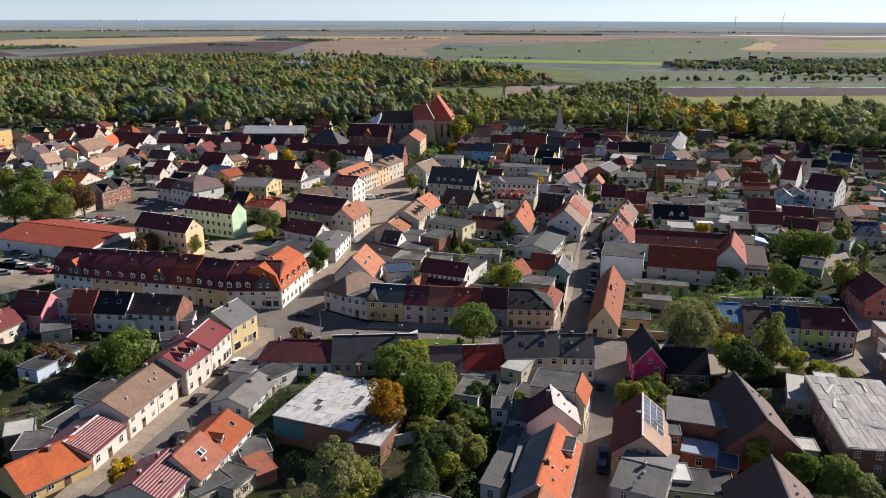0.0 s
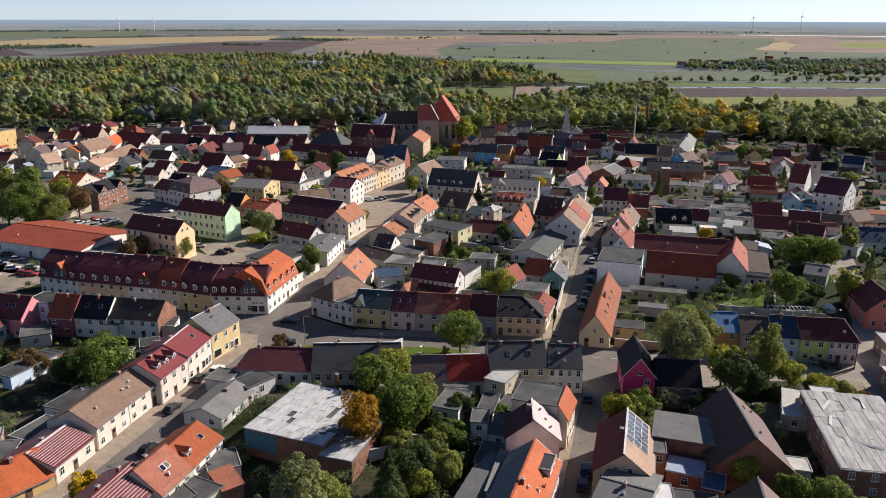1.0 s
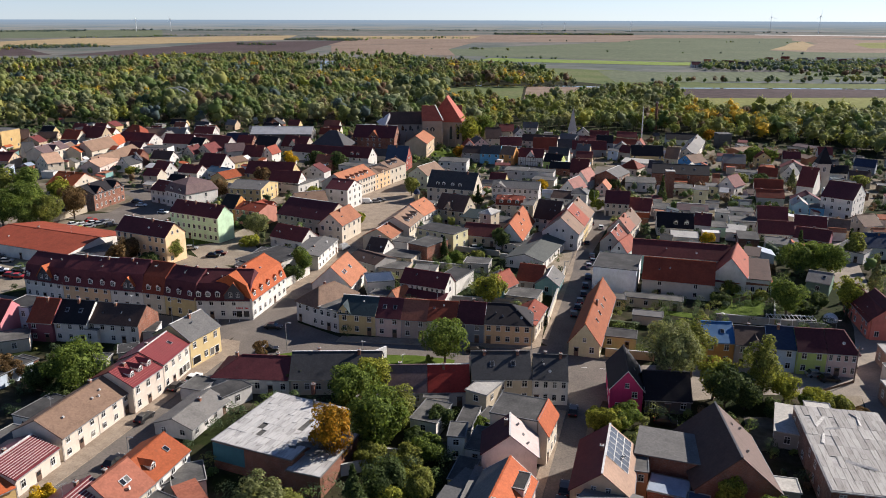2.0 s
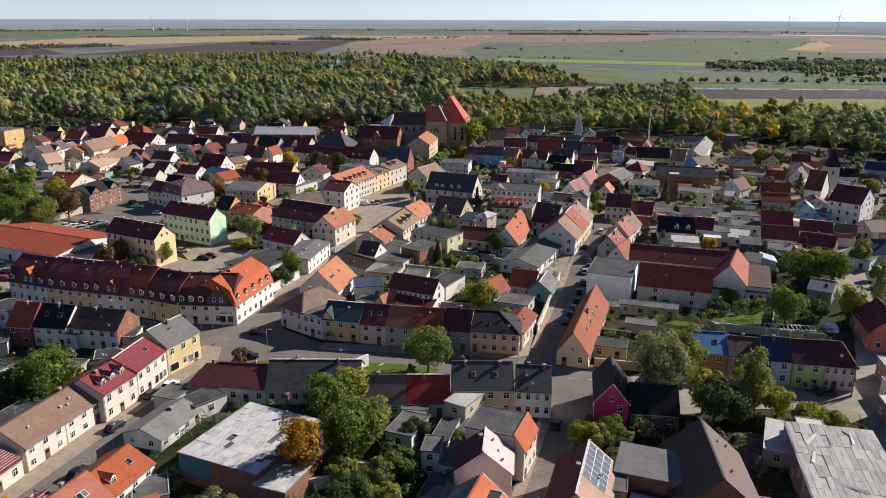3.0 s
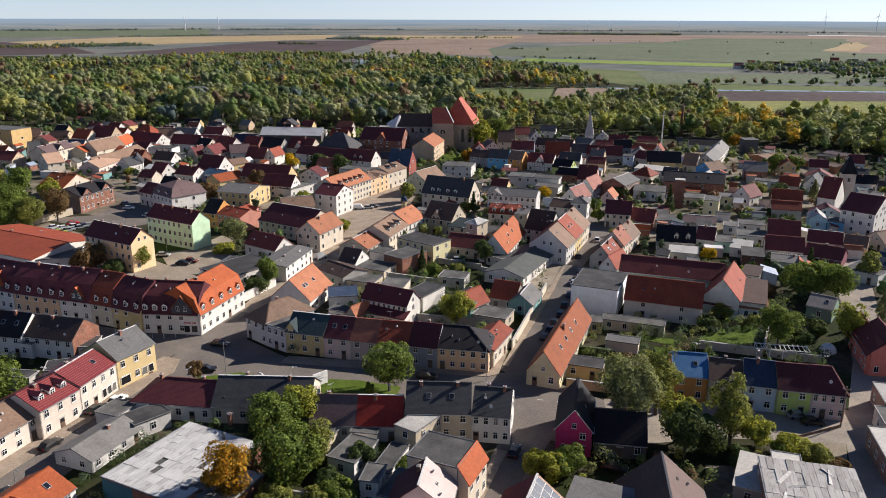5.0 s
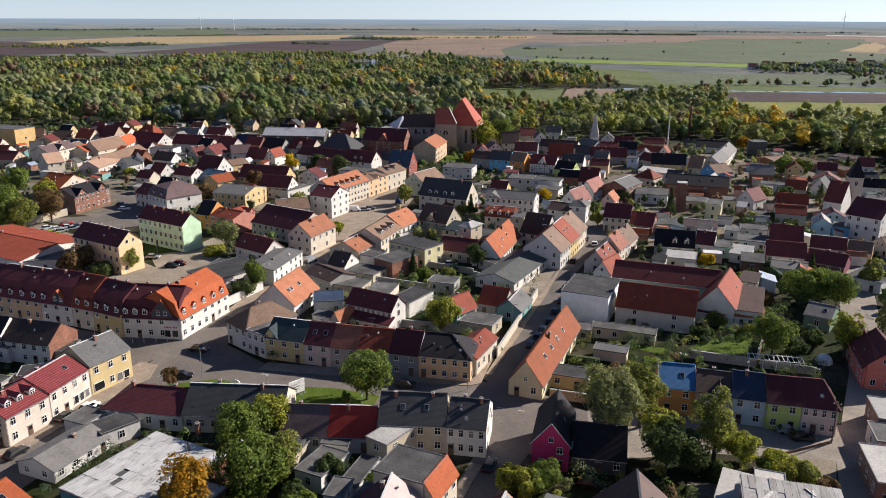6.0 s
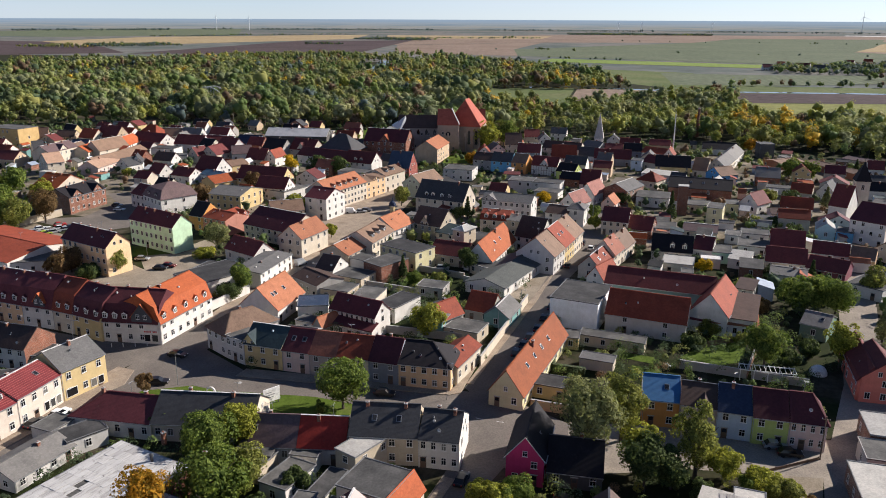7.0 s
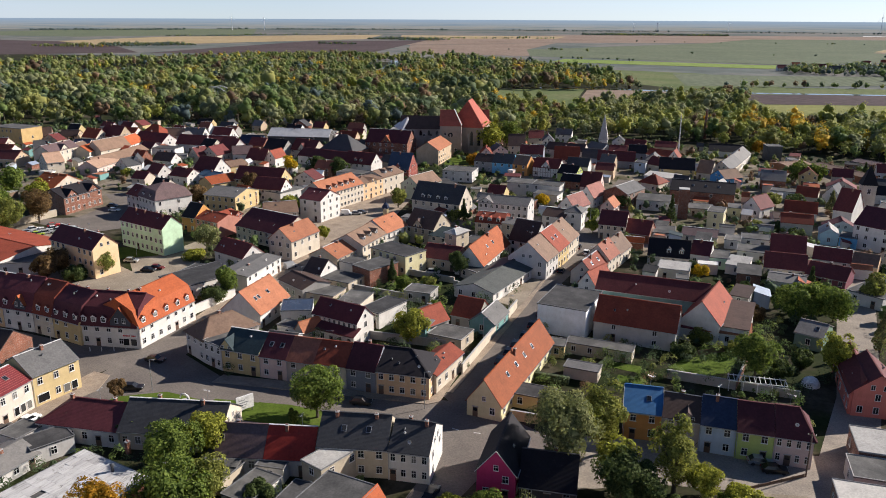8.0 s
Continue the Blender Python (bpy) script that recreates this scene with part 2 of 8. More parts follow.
# ---------------------------------------------------------------- windows, doors, chimneys
def window_meshes():
    """A casement one metre wide and high in the x-z plane, facing -y: frame with mullions and sill in one piece; and its pane."""
    xs, zs = (-.58, -.5, -.44, -.03, .03, .44, .5, .58), (-.08, 0, .05, .62, .66, .95, 1)
    solid = set()
    for i in range(7):
        for k in range(6):
            if k == 0 or (0 < i < 6 and (k in (1, 5) or i in (1, 5) or i == 3 or k == 3)):
                solid.add((i, k))
    both = Shape()
    for i, k in sorted(solid):
        x0, x1, z0, z1 = xs[i], xs[i + 1], zs[k], zs[k + 1]
        f, w = -.08, .02
        both.poly([(x0, f, z0), (x1, f, z0), (x1, f, z1), (x0, f, z1)])
        if (i - 1, k) not in solid:
            both.poly([(x0, w, z0), (x0, f, z0), (x0, f, z1), (x0, w, z1)])
        if (i + 1, k) not in solid:
            both.poly([(x1, f, z0), (x1, w, z0), (x1, w, z1), (x1, f, z1)])
        if (i, k - 1) not in solid:
            both.poly([(x0, w, z0), (x1, w, z0), (x1, f, z0), (x0, f, z0)])
        if (i, k + 1) not in solid:
            both.poly([(x0, f, z1), (x1, f, z1), (x1, w, z1), (x0, w, z1)])
    both.weld()
    frame_me = both.done("window", FRAME)
    p = Shape()
    p.box(-.445, -.045, .045, .445, -.02, .955)
    plain_win = Shape()
    for x0, z0, x1, z1 in ((-.5, 0, -.43, 1), (.43, 0, .5, 1), (-.43, .94, .43, 1), (-.56, -.07, .56, 0), (-.03, 0, .03, .94)):
        plain_win.box(x0, -.07, z0, x1, .01, z1)
    plain_win.poly([(-.45, -.04, 0), (.45, -.04, 0), (.45, -.04, .95), (-.45, -.04, .95)], 1)
    return frame_me, p.done("pane", glass), plain_win.weld().done("window", FRAME, glass)


WIN, PANE, WINFAR = window_meshes()
s = Shape()
s.box(-.5, -.06, 0, .5, .02, 1)
s.box(-.62, -.10, 1.0, .62, .02, 1.08, 1)
s.box(-.36, -.08, .12, .36, -.055, .52)
s.box(-.36, -.08, .60, .36, -.055, .92, 2)
DOOR = s.done("door", BROWN, CAP, glass)
s = Shape()
s.box(-.32, -.32, -1.2, .32, .32, 1.0)
s.box(-.40, -.40, 1.0, .40, .40, 1.12, 1)
s.tube((-.12, 0, 1.12), (-.12, 0, 1.4), .11, .09, 6, 2)
s.tube((.14, 0, 1.12), (.14, 0, 1.32), .10, .09, 6, 2)
CHIMNEY = s.done("chimney", CHIM, CAP, RIDGE)
s = Shape()
s.box(-.45, -.6, 0, .45, .6, .10)
s.box(-.36, -.5, .10, .36, .5, .12, 1)
SKYLIGHT = s.done("skylight", ZINC, glass)


VENTS = []
for w, d, h, a, b_ in ((.30, .30, .45, ZINC, DARK), (.42, .55, .14, ZINC, glass), (.36, .36, .30, PALE, CAP)):
    s = Shape()
    s.slab([(-w / 2, -d / 2, h), (w / 2, -d / 2, h), (w / 2, d / 2, h), (-w / 2, d / 2, h)], h + .15)
    s.slab([(-w * .4, -d * .4, h + .03), (w * .4, -d * .4, h + .03), (w * .4, d * .4, h + .03), (-w * .4, d * .4, h + .03)], .04, 1)
    VENTS.append(s.done("roof_vent", a, b_))


s = Shape()
s.tube((0, 0, -.6), (0, 0, 2.3), .03, .025, 5)
s.tube((-.75, 0, 2.15), (.75, 0, 2.15), .02, .02, 4)
for j in range(7):
    s.tube((-.7 + .23 * j, -.42 + .03 * j, 2.15), (-.7 + .23 * j, .42 - .03 * j, 2.15), .013, .013, 4)
AERIAL = s.done("aerial", ZINC)
s = Shape()
s.tube((0, .35, -.1), (0, 0, .1), .03, .03, 5)
s.tube((0, 0, .1), (0, -.10, .13), .10, .34, 12, 1, False)
s.tube((0, -.10, .13), (0, -.36, .30), .015, .03, 4)
DISH = s.done("satellite_dish", ZINC, PALE)


def put_window(parent, m, near):
    if near:
        w = part("window", WIN, parent, m)
        part("pane", PANE, w)
    else:
        part("window", WINFAR, parent, m)


WORDS = dict(brightwhite="bright white", slatehung="slate-hung", ivory="ivory", rust="rusty orange", slategreen="greenish grey", churchtile="red", tanpink="tan", litbrown="brown", redtile="red", brownred="rusty red", darkred="dark red", rosetile="rose", darkbrown="dark brown", darkgrey="anthracite", lightgrey="pale grey", bluegrey="slate blue",
             bluemetal="bright blue", darkblue="dark blue", glarepink="pale pink", whiteroof="whitish", striped="red striped", striped_red="bright red striped", paleblue="pale blue",
             paleyellow="pale yellow", greypink="greyish pink", peachy="apricot", palegreen="pale green", greenwall="dark green", sky="sky blue", orangewall="orange",
             salmonwall="salmon", darkwall="dark grey", dirtywhite="dirty white", pinkish="pale pink", brickred="red brick", bitumen="grey bitumen", corrugated="weathered grey")


FOOT = []


def house(x, y, turn, L, D, eave, rise, form, wall, roof, row=0, sides=None, cols=None, storeys=None, ch=None, dorm=(), gab=(), sky=(), roof2=None, pv=0,
          timber=0, base=None, hip=None, gw=None, label="", cat=""):
    """A house whose front runs L metres along its own x from (x, y), and D deep behind. Forms: x ridge along the front, y gable to the front, h hipped, hy hipped front
    to back, l and r hipped at one end, m and hm mansard, f flat, s lean-to."""
    rnd = random.Random(int(x * 31 + y * 17))
    ends = sides is not None
    sides = sides or ("FR" if x < -10 else "FL" if x > 45 else "FLR")
    small = eave < 3.7 and (form in "fs" or L * D < 75)
    if not cat:
        cat = "shed" if small and L * D < 60 else "outbuilding" if small else "house"
    if not label:
        kinds = dict(x="gabled", y="front-gabled", h="hipped", hy="hipped", l="half-hipped", r="half-hipped", m="mansard", hm="mansard", f="flat", s="lean-to")
        st = "" if small else ("three-storey " if eave > 7.6 else "two-storey " if eave > 4.7 else "low ")
        label = "%s%s %s %s with %s %s roof" % (st, WORDS.get(wall, wall), "brick" if wall == "brick" else "rendered", cat, WORDS.get(roof, roof), kinds[form])
        label = label.replace("brick brick", "red brick").replace("red brick rendered", "red brick")
    near = y < 188 and x < 70
    place = pose(x, y, 0, 0, 0, turn)
    FOOT.append((x, y, radians(turn), L, D))
    if base is None:
        top = new(cat, None)
        top.matrix_world, top.empty_display_size = place, 0.5
        tagged(top, label, cat)
        rel = Matrix()
    else:
        top, rel = base, base.matrix_basis.inverted() @ place

    def put(name, me, m=None, label=""):
        return part(name, me, top, rel @ m if m is not None else rel, label)

    o, g, th = (.35, 0.0 if row else .18, .20)
    e, r = eave, rise
    W, R = Shape(), Shape()
    RT = e + r
    # walls
    if form == "f":
        ring = [(0, 0, e), (L, 0, e), (L, D, e), (0, D, e)]
        W.box(0, 0, 0, L, D, e)
        R.slab([(-.15, -.15, e + .16), (L + .15, -.15, e + .16), (L + .15, D + .15, e + .16), (-.15, D + .15, e + .16)], .15)
        P = Shape()
        z0, z1 = e + .16, e + .27
        outer, inner = [(-.17, -.17), (L + .17, -.17), (L + .17, D + .17), (-.17, D + .17)], [(-.02, -.02), (L + .02, -.02), (L + .02, D + .02), (-.02, D + .02)]
        for j in range(4):
            a, b_, c, d = outer[j], outer[(j + 1) % 4], inner[(j + 1) % 4], inner[j]
            P.poly([(*a, z1), (*b_, z1), (*c, z1), (*d, z1)])
            P.poly([(*a, z0 - .02), (*b_, z0 - .02), (*b_, z1), (*a, z1)])
            P.poly([(*d, z1), (*c, z1), (*c, z0), (*d, z0)])
        put("roof_edge", P.weld().done("roof_edge", DULL if rnd.random() < .75 else CAP))
    else:
        if form == "x":
            gable = [(0, e), (D / 2, RT), (D, e)]
        elif form == "s":
            gable = [(0, e), (D, RT)]
        elif form in ("m",):
            gable = [(0, e), (1.3, e + r * .58), (D / 2, RT), (D - 1.3, e + r * .58), (D, e)]
        elif form in ("l", "r"):
            gable = [(0, e), (D / 2, RT), (D, e)]
        else:
            gable = None
        if form == "y":
            prof = [(0, 0), (L, 0), (L, e), (L / 2, RT), (0, e)]
            W.poly([(a, 0, z) for a, z in prof])
            W.poly([(a, D, z) for a, z in reversed(prof)])
            W.poly([(0, D, 0), (0, 0, 0), (0, 0, e), (0, D, e)])
            W.poly([(L, 0, 0), (L, D, 0), (L, D, e), (L, 0, e)])
        elif gable and form in ("x", "s", "m", "l", "r"):
            for px, sgn in ((0, -1), (L, 1)):
                hipped = (form == "l" and px == 0) or (form == "r" and px == L) or form == "m"
                pr = [(D, 0), (0, 0)] + ([(0, e), (D, e)] if hipped else gable)
                pts = [(px, a, z) for a, z in pr]
                W.poly(pts if sgn < 0 else pts[::-1], 1 if gw and sgn > 0 else 0)
                if form == "m":
                    pts = [(px, a, z) for a, z in gable]
                    R.poly(pts if sgn < 0 else pts[::-1])
            W.poly([(0, 0, 0), (L, 0, 0), (L, 0, e), (0, 0, e)])
            eb = RT if form == "s" else e
            W.poly([(L, D, 0), (0, D, 0), (0, D, eb), (L, D, eb)])
        else:
            W.box(0, 0, 0, L, D, e)
        # roof plates
        u = th
        ridge = None
        if form in ("x", "l", "r", "h", "hm", "m"):
            s = r / (D / 2)
            y0, y1, zl = -o, D + o, e - o * s + u
            hip = hip or min(D / 2, L * .45)
            xl = hip if form in ("l", "h", "hm") else -g
            xr = L - hip if form in ("r", "h", "hm") else L + g
            el = -o if form in ("l", "h", "hm") else -g
            er = L + o if form in ("r", "h", "hm") else L + g
            ridge = [((xl, D / 2, RT + u), (xr, D / 2, RT + u))]
            if form == "m":
                k, kz = 1.3, e + r * .58 + u
                for yy, yk, flip_ in ((-.25, k, 1), (D + .25, D - k, 0)):
                    za = e - .25 * r * .58 / k + u
                    lo = [(-g, yy, za), (L + g, yy, za), (L + g, yk, kz), (-g, yk, kz)]
                    hi = [(-g, yk, kz), (L + g, yk, kz), (L + g, D / 2, RT + u), (-g, D / 2, RT + u)]
                    R.slab(lo if flip_ else lo[::-1], th)
                    R.slab(hi if flip_ else hi[::-1], th)
            elif form == "hm":
                k, kz, za = 1.6, e + r * .62 + u, e - .15 + u
                a = [(-o, -o), (L + o, -o), (L + o, D + o), (-o, D + o)]
                bq = [(k, k), (L - k, k), (L - k, D - k), (k, D - k)]
                for j in range(4):
                    j2 = (j + 1) % 4
                    R.slab([(*a[j], za), (*a[j2], za), (*bq[j2], kz), (*bq[j], kz)], th)
                long_y = D > L
                c = ((L / 2, L / 2), (L / 2, D - L / 2)) if long_y else ((D / 2, D / 2), (L - D / 2, D / 2))
                c1, c2 = (*c[0], RT + u), (*c[1], RT + u)
                bz = [(*q, kz) for q in bq]
                if long_y:
                    R.slab([bz[0], bz[1], c1], th), R.slab([bz[1], bz[2], c2, c1], th), R.slab([bz[2], bz[3], c2], th), R.slab([bz[3], bz[0], c1, c2], th)
                else:
                    R.slab([bz[0], bz[1], c2, c1], th), R.slab([bz[1], bz[2], c2], th), R.slab([bz[2], bz[3], c1, c2], th), R.slab([bz[3], bz[0], c1], th)
                ridge = [(c1, c2)]
            else:
                R.slab([(el, y0, zl), (er, y0, zl), (xr, D / 2, RT + u), (xl, D / 2, RT + u)], th)
                R.slab([(er, y1, zl), (el, y1, zl), (xl, D / 2, RT + u), (xr, D / 2, RT + u)], th, 1 if roof2 else 0)
                if form in ("l", "h"):
                    R.slab([(el, y1, zl), (el, y0, zl), (xl, D / 2, RT + u)], th)
                    ridge += [((el, y0, zl), (xl, D / 2, RT + u))]
                if form in ("r", "h"):
                    R.slab([(er, y0, zl), (er, y1, zl), (xr, D / 2, RT + u)], th)
                    ridge += [((er, y0, zl), (xr, D / 2, RT + u))]
        elif form in ("y", "hy"):
            s = r / (L / 2)
            x0, x1, zl = -o, L + o, e - o * s + u
            hip = hip or min(L / 2, D * .4)
            ya, yb = (hip, D - hip) if form == "hy" else (-g, D + g)
            ea, eb = (-o, D + o) if form == "hy" else (-g, D + g)
            R.slab([(x0, eb, zl), (x0, ea, zl), (L / 2, ya, RT + u), (L / 2, yb, RT + u)], th)
            R.slab([(x1, ea, zl), (x1, eb, zl), (L / 2, yb, RT + u), (L / 2, ya, RT + u)], th, 1 if roof2 else 0)
            ridge = [((L / 2, ya, RT + u), (L / 2, yb, RT + u))]
            if form == "hy":
                R.slab([(x0, ea, zl), (x1, ea, zl), (L / 2, ya, RT + u)], th)
                R.slab([(x1, eb, zl), (x0, eb, zl), (L / 2, yb, RT + u)], th)
                ridge += [((x1, ea, zl), (L / 2, ya, RT + u)), ((x0, ea, zl), (L / 2, ya, RT + u))]
        elif form == "s":
            s = r / D
            R.slab([(-g, -o, e - o * s + u), (L + g, -o, e - o * s + u), (L + g, D + .1, RT + .1 * s + u), (-g, D + .1, RT + .1 * s + u)], th)
    rm = roof_mat(roof)
    put("wall", W.weld().done("wall", wall_mat(wall), wall_mat(gw or wall)))
    put("roof", R.weld().done("roof", rm, roof_mat(roof2 or roof)))
    if form not in ("f", "s") and ridge:
        c = Shape()
        for a, bq in ridge:
            c.bar(a, bq, .32, .09)
        dark = roof in ("black", "darkgrey", "teal", "darkblue", "bluegrey", "darkbrown")
        put("ridge_cap", c.weld().done("ridge_cap", DARK if dark and rnd.random() < .5 else (PALE if rnd.random() < .2 and base is None else rm)))
        if not row and y < 200 and rnd.random() < .4 and form in ("x", "y") and wall not in ("brick", "grey"):
            runs = []
            if form == "x":
                za = e - o * r / (D / 2) + th
                for px in (-g - .06, L + g + .06):
                    runs += [((px, ya, za - .12), (px, D / 2, RT + th - .12)) for ya in (-o, D + o)]
            else:
                za = e - o * r / (L / 2) + th
                runs = [((xa, -g - .06, za - .12), (L / 2, -g - .06, RT + th - .12)) for xa in (-o, L + o)]
            for a, bq in runs:
                v = Shape()
                v.bar(a, bq, .10, .16)
                put("verge_board", v.done("verge_board", PALE))
    if form in ("x", "m", "l", "r") and y < 330:
        gu = Shape()
        s0 = r / (D / 2) if form != "m" else r * .58 / 1.3
        ov = o if form != "m" else .25
        gu.box(-g, -ov - .12, e - ov * s0 + th - .22, L + g, -ov, e - ov * s0 + th - .08)
        put("gutter", gu.weld().done("gutter", ZINC))
        if near:
            dp = Shape()
            dp.tube((.15, -.10, 0), (.15, -.10, e), .05, .05, 5)
            put("drainpipe", dp.weld().done("drainpipe", ZINC))
    if form in ("y", "hy") and y < 330:
        gu = Shape()
        s0 = r / (L / 2)
        gu.box(L + o, 0, e - o * s0 + th - .22, L + o + .12, D, e - o * s0 + th - .08)
        put("gutter", gu.weld().done("gutter", ZINC))
    # windows by side
    ns = storeys if storeys is not None else (1 if e < 4.4 else 2 if e < 7.7 else 3)
    sh = e / ns if ns else e
    spots = {"F": (L, lambda a: pose(a, 0, 0, 0, 0, 0)), "R": (D, lambda a: pose(L, a, 0, 0, 0, 90)), "L": (D, lambda a: pose(0, D - a, 0, 0, 0, -90)), "B": (L, lambda a: pose(L - a, D, 0, 0, 0, 180))}
    for sd in sides:
        if cols == 0:
            break
        if row and sd in "LR" and not ends:
            continue
        ln, at = spots[sd]
        n = cols if (cols is not None and sd == "F") else max(1, int((ln - .6) / (2.5 if not small and y < 300 else 3.1)))
        if sd != "F":
            n = max(1, min(n, int(ln / 3.6)))
        door = rnd.randrange(n) if n > 1 and sd == "F" else -1
        ww = min(1.05, ln / n * .46)
        for k in range(ns):
            hh = min(1.45, sh * .50)
            z = k * sh + sh * .34
            for j in range(n):
                a = (j + .5) * ln / n
                if k == 0 and j == door:
                    put("door", DOOR, at(a) @ pose(0, 0, 0) @ Matrix.Diagonal((1.05, 1, 2.1, 1)))
                    continue
                if rnd.random() < (.04 if sd == "F" else .25) + (.38 if y > 350 else 0):
                    continue
                put_window(top, rel @ at(a) @ pose(0, 0, z) @ Matrix.Diagonal((ww, 1, hh, 1)), near)
        gable_here = (form in ("x",) and sd in "LR") or (form == "y" and sd == "F")
        if gable_here and r > 2.6:
            for a in ((ln * .5 - 1.1, ln * .5 + 1.1) if ln > 8 else (ln * .5,)):
                put_window(top, rel @ at(a) @ pose(0, 0, e + .35) @ Matrix.Diagonal((.8, 1, 1.0, 1)), near)
    if timber:
        tb = Shape()
        for j in range(int(L / 1.2) + 1):
            tb.box(j * L / int(L / 1.2) - .08, -.04, 0, j * L / int(L / 1.2) + .08, 0.01, e)
        for z in (e * .48, e * .96):
            tb.box(0, -.05, z - .08, L, 0.01, z + .08)
        put("timber_frame", tb.weld().done("timber_frame", BROWN), None, "dark half-timber framing")
    # chimneys
    n = ch if ch is not None else (0 if small or form in ("f", "s") else rnd.choice((0, 1, 1)))
    for j in range(n):
        f = (j + rnd.uniform(.3, .7)) / n
        if form in ("y", "hy"):
            m = pose(L / 2 + rnd.choice((-.7, .7)), D * (.25 + .5 * f), RT - .1)
        else:
            m = pose(L * (.08 + .84 * f), D / 2 + rnd.choice((-.6, .5)), RT - .1)
        put("chimney", CHIMNEY, m @ Matrix.Diagonal((.85, .85, rnd.uniform(.55, .85), 1)))
    # dormers and cross gables on the front slope
    if form in ("x", "m", "l", "r", "hm"):
        s0 = r / (D / 2) if form not in ("m", "hm") else r * .58 / 1.4
        for f in dorm:
            dz = e + (.45 if form in ("m", "hm") else .8)
            y0 = (dz - e) / s0
            dep = 1.25 / s0 + .4
            d = Shape()
            d.box(-.65, y0 - .05, dz - .3, .65, y0 + dep, dz + 1.15)
            d.slab([(-.85, y0 - .25, dz + 1.17), (0, y0 - .25, dz + 1.75), (0, y0 + dep + .7, dz + 1.75), (-.85, y0 + dep, dz + 1.17)], .1, 1)
            d.slab([(0, y0 - .25, dz + 1.75), (.85, y0 - .25, dz + 1.17), (.85, y0 + dep, dz + 1.17), (0, y0 + dep + .7, dz + 1.75)], .1, 1)
            d.poly([(-.65, y0 - .05, dz + 1.15), (.65, y0 - .05, dz + 1.15), (0, y0 - .05, dz + 1.66)])
            dp = put("dormer", d.weld().done("dormer", FRAME, rm), pose(L * f, 0, 0))
            put_window(dp, pose(0, y0 - .05, dz) @ Matrix.Diagonal((1.0, 1, 1.1, 1)), near)
        for f in gab:
            w = min(5.5, L * .35)
            h = min(r * .82, w * .62)
            hz = e + (1.2 if form == "m" else .3)
            dep = D / 2
            d = Shape()
            d.box(-w / 2, -.12, e - .2, w / 2, dep * .5, hz)
            d.poly([(-w / 2, -.12, hz), (w / 2, -.12, hz), (0, -.12, hz + h)])
            d.slab([(-w / 2 - .25, -.4, hz + .08 - .25 * 2 * h / w), (0, -.4, hz + h + .12), (0, dep, hz + h + .12), (-w / 2 - .25, dep * .75, hz + .08 - .25 * 2 * h / w)], .14, 1)
            d.slab([(0, -.4, hz + h + .12), (w / 2 + .25, -.4, hz + .08 - .25 * 2 * h / w), (w / 2 + .25, dep * .75, hz + .08 - .25 * 2 * h / w), (0, dep, hz + h + .12)], .14, 1)
            dp = put("cross_gable", d.weld().done("cross_gable", wall_mat("slatehung" if form == "m" else wall), roof_mat("orange" if roof == "maroon" else roof)), pose(L * f, 0, 0))
            for a in (-.9, .9):
                put_window(dp, pose(a, -.12, hz - 1.0 + .35) @ Matrix.Diagonal((.8, 1, 1.15, 1)), near)
    sl = math.degrees(math.atan2(r, (D if form == "s" else L if form in ("y", "hy") else D) / 2))
    for f in sky:
        if form in ("y", "hy"):
            m = pose(L * .74, D * f, e + r * .52 + th, 0, 0, 0) @ pose(0, 0, 0, 0, sl, 0) @ pose(0, 0, 0, 0, 0, 90)
        else:
            m = pose(L * f, D * .26, e + r * .52 + th) @ pose(0, 0, 0, sl, 0, 0)
        put("skylight", SKYLIGHT, m)
    if y < 300 and form in ("x", "l", "r", "m", "y") and not sky and eave > 3.6 and L * D > 60:
        for _ in range(rnd.choice((1, 2, 2, 3))):
            f, q = rnd.uniform(.12, .88), rnd.uniform(.35, .75)
            if form == "y":
                m = pose(L - L / 2 * q, D * f, e + r * q + th) @ pose(0, 0, 0, 0, sl, 0)
            elif form == "m":
                m = pose(L * f, 1.3 + (D / 2 - 1.3) * q, e + r * (.58 + .42 * q) + th, 20)
            else:
                m = pose(L * f, D / 2 * q, e + r * q + th) @ pose(0, 0, 0, sl, 0, 0)
            put("roof_vent" if rnd.random() < .6 else "roof_hatch", VENTS[rnd.randrange(3)], m)
    if y < 270 and form in ("x", "l", "r") and eave > 3.2 and rnd.random() < .4:
        put("aerial", AERIAL, pose(L * rnd.uniform(.2, .8), D / 2, RT + th, 0, 0, rnd.uniform(0, 180)))
    if y < 270 and form in ("x", "l", "r") and eave > 3.2 and rnd.random() < .35:
        q = rnd.uniform(.15, .4)
        put("satellite_dish", DISH, pose(L * rnd.uniform(.15, .85), D / 2 * q, e + r * q + th + .25, 0, 0, rnd.uniform(-30, 30)))
    if pv:
        p = Shape()
        p.box(-.74, -.77, 0, .74, .77, .05)
        p.box(-.69, -.72, .05, .69, .72, .06, 1)
        panel = p.done("solar_panel", PALE, roof_mat("solar"))
        for i in range(3):
            for j in range(6):
                m = pose(L * (.58 + .13 * i), D * (.40 + .105 * j), e + r * (.84 - .26 * i) + th + .03) @ pose(0, 0, 0, 0, sl, 0)
                put("solar_panel", panel, m)
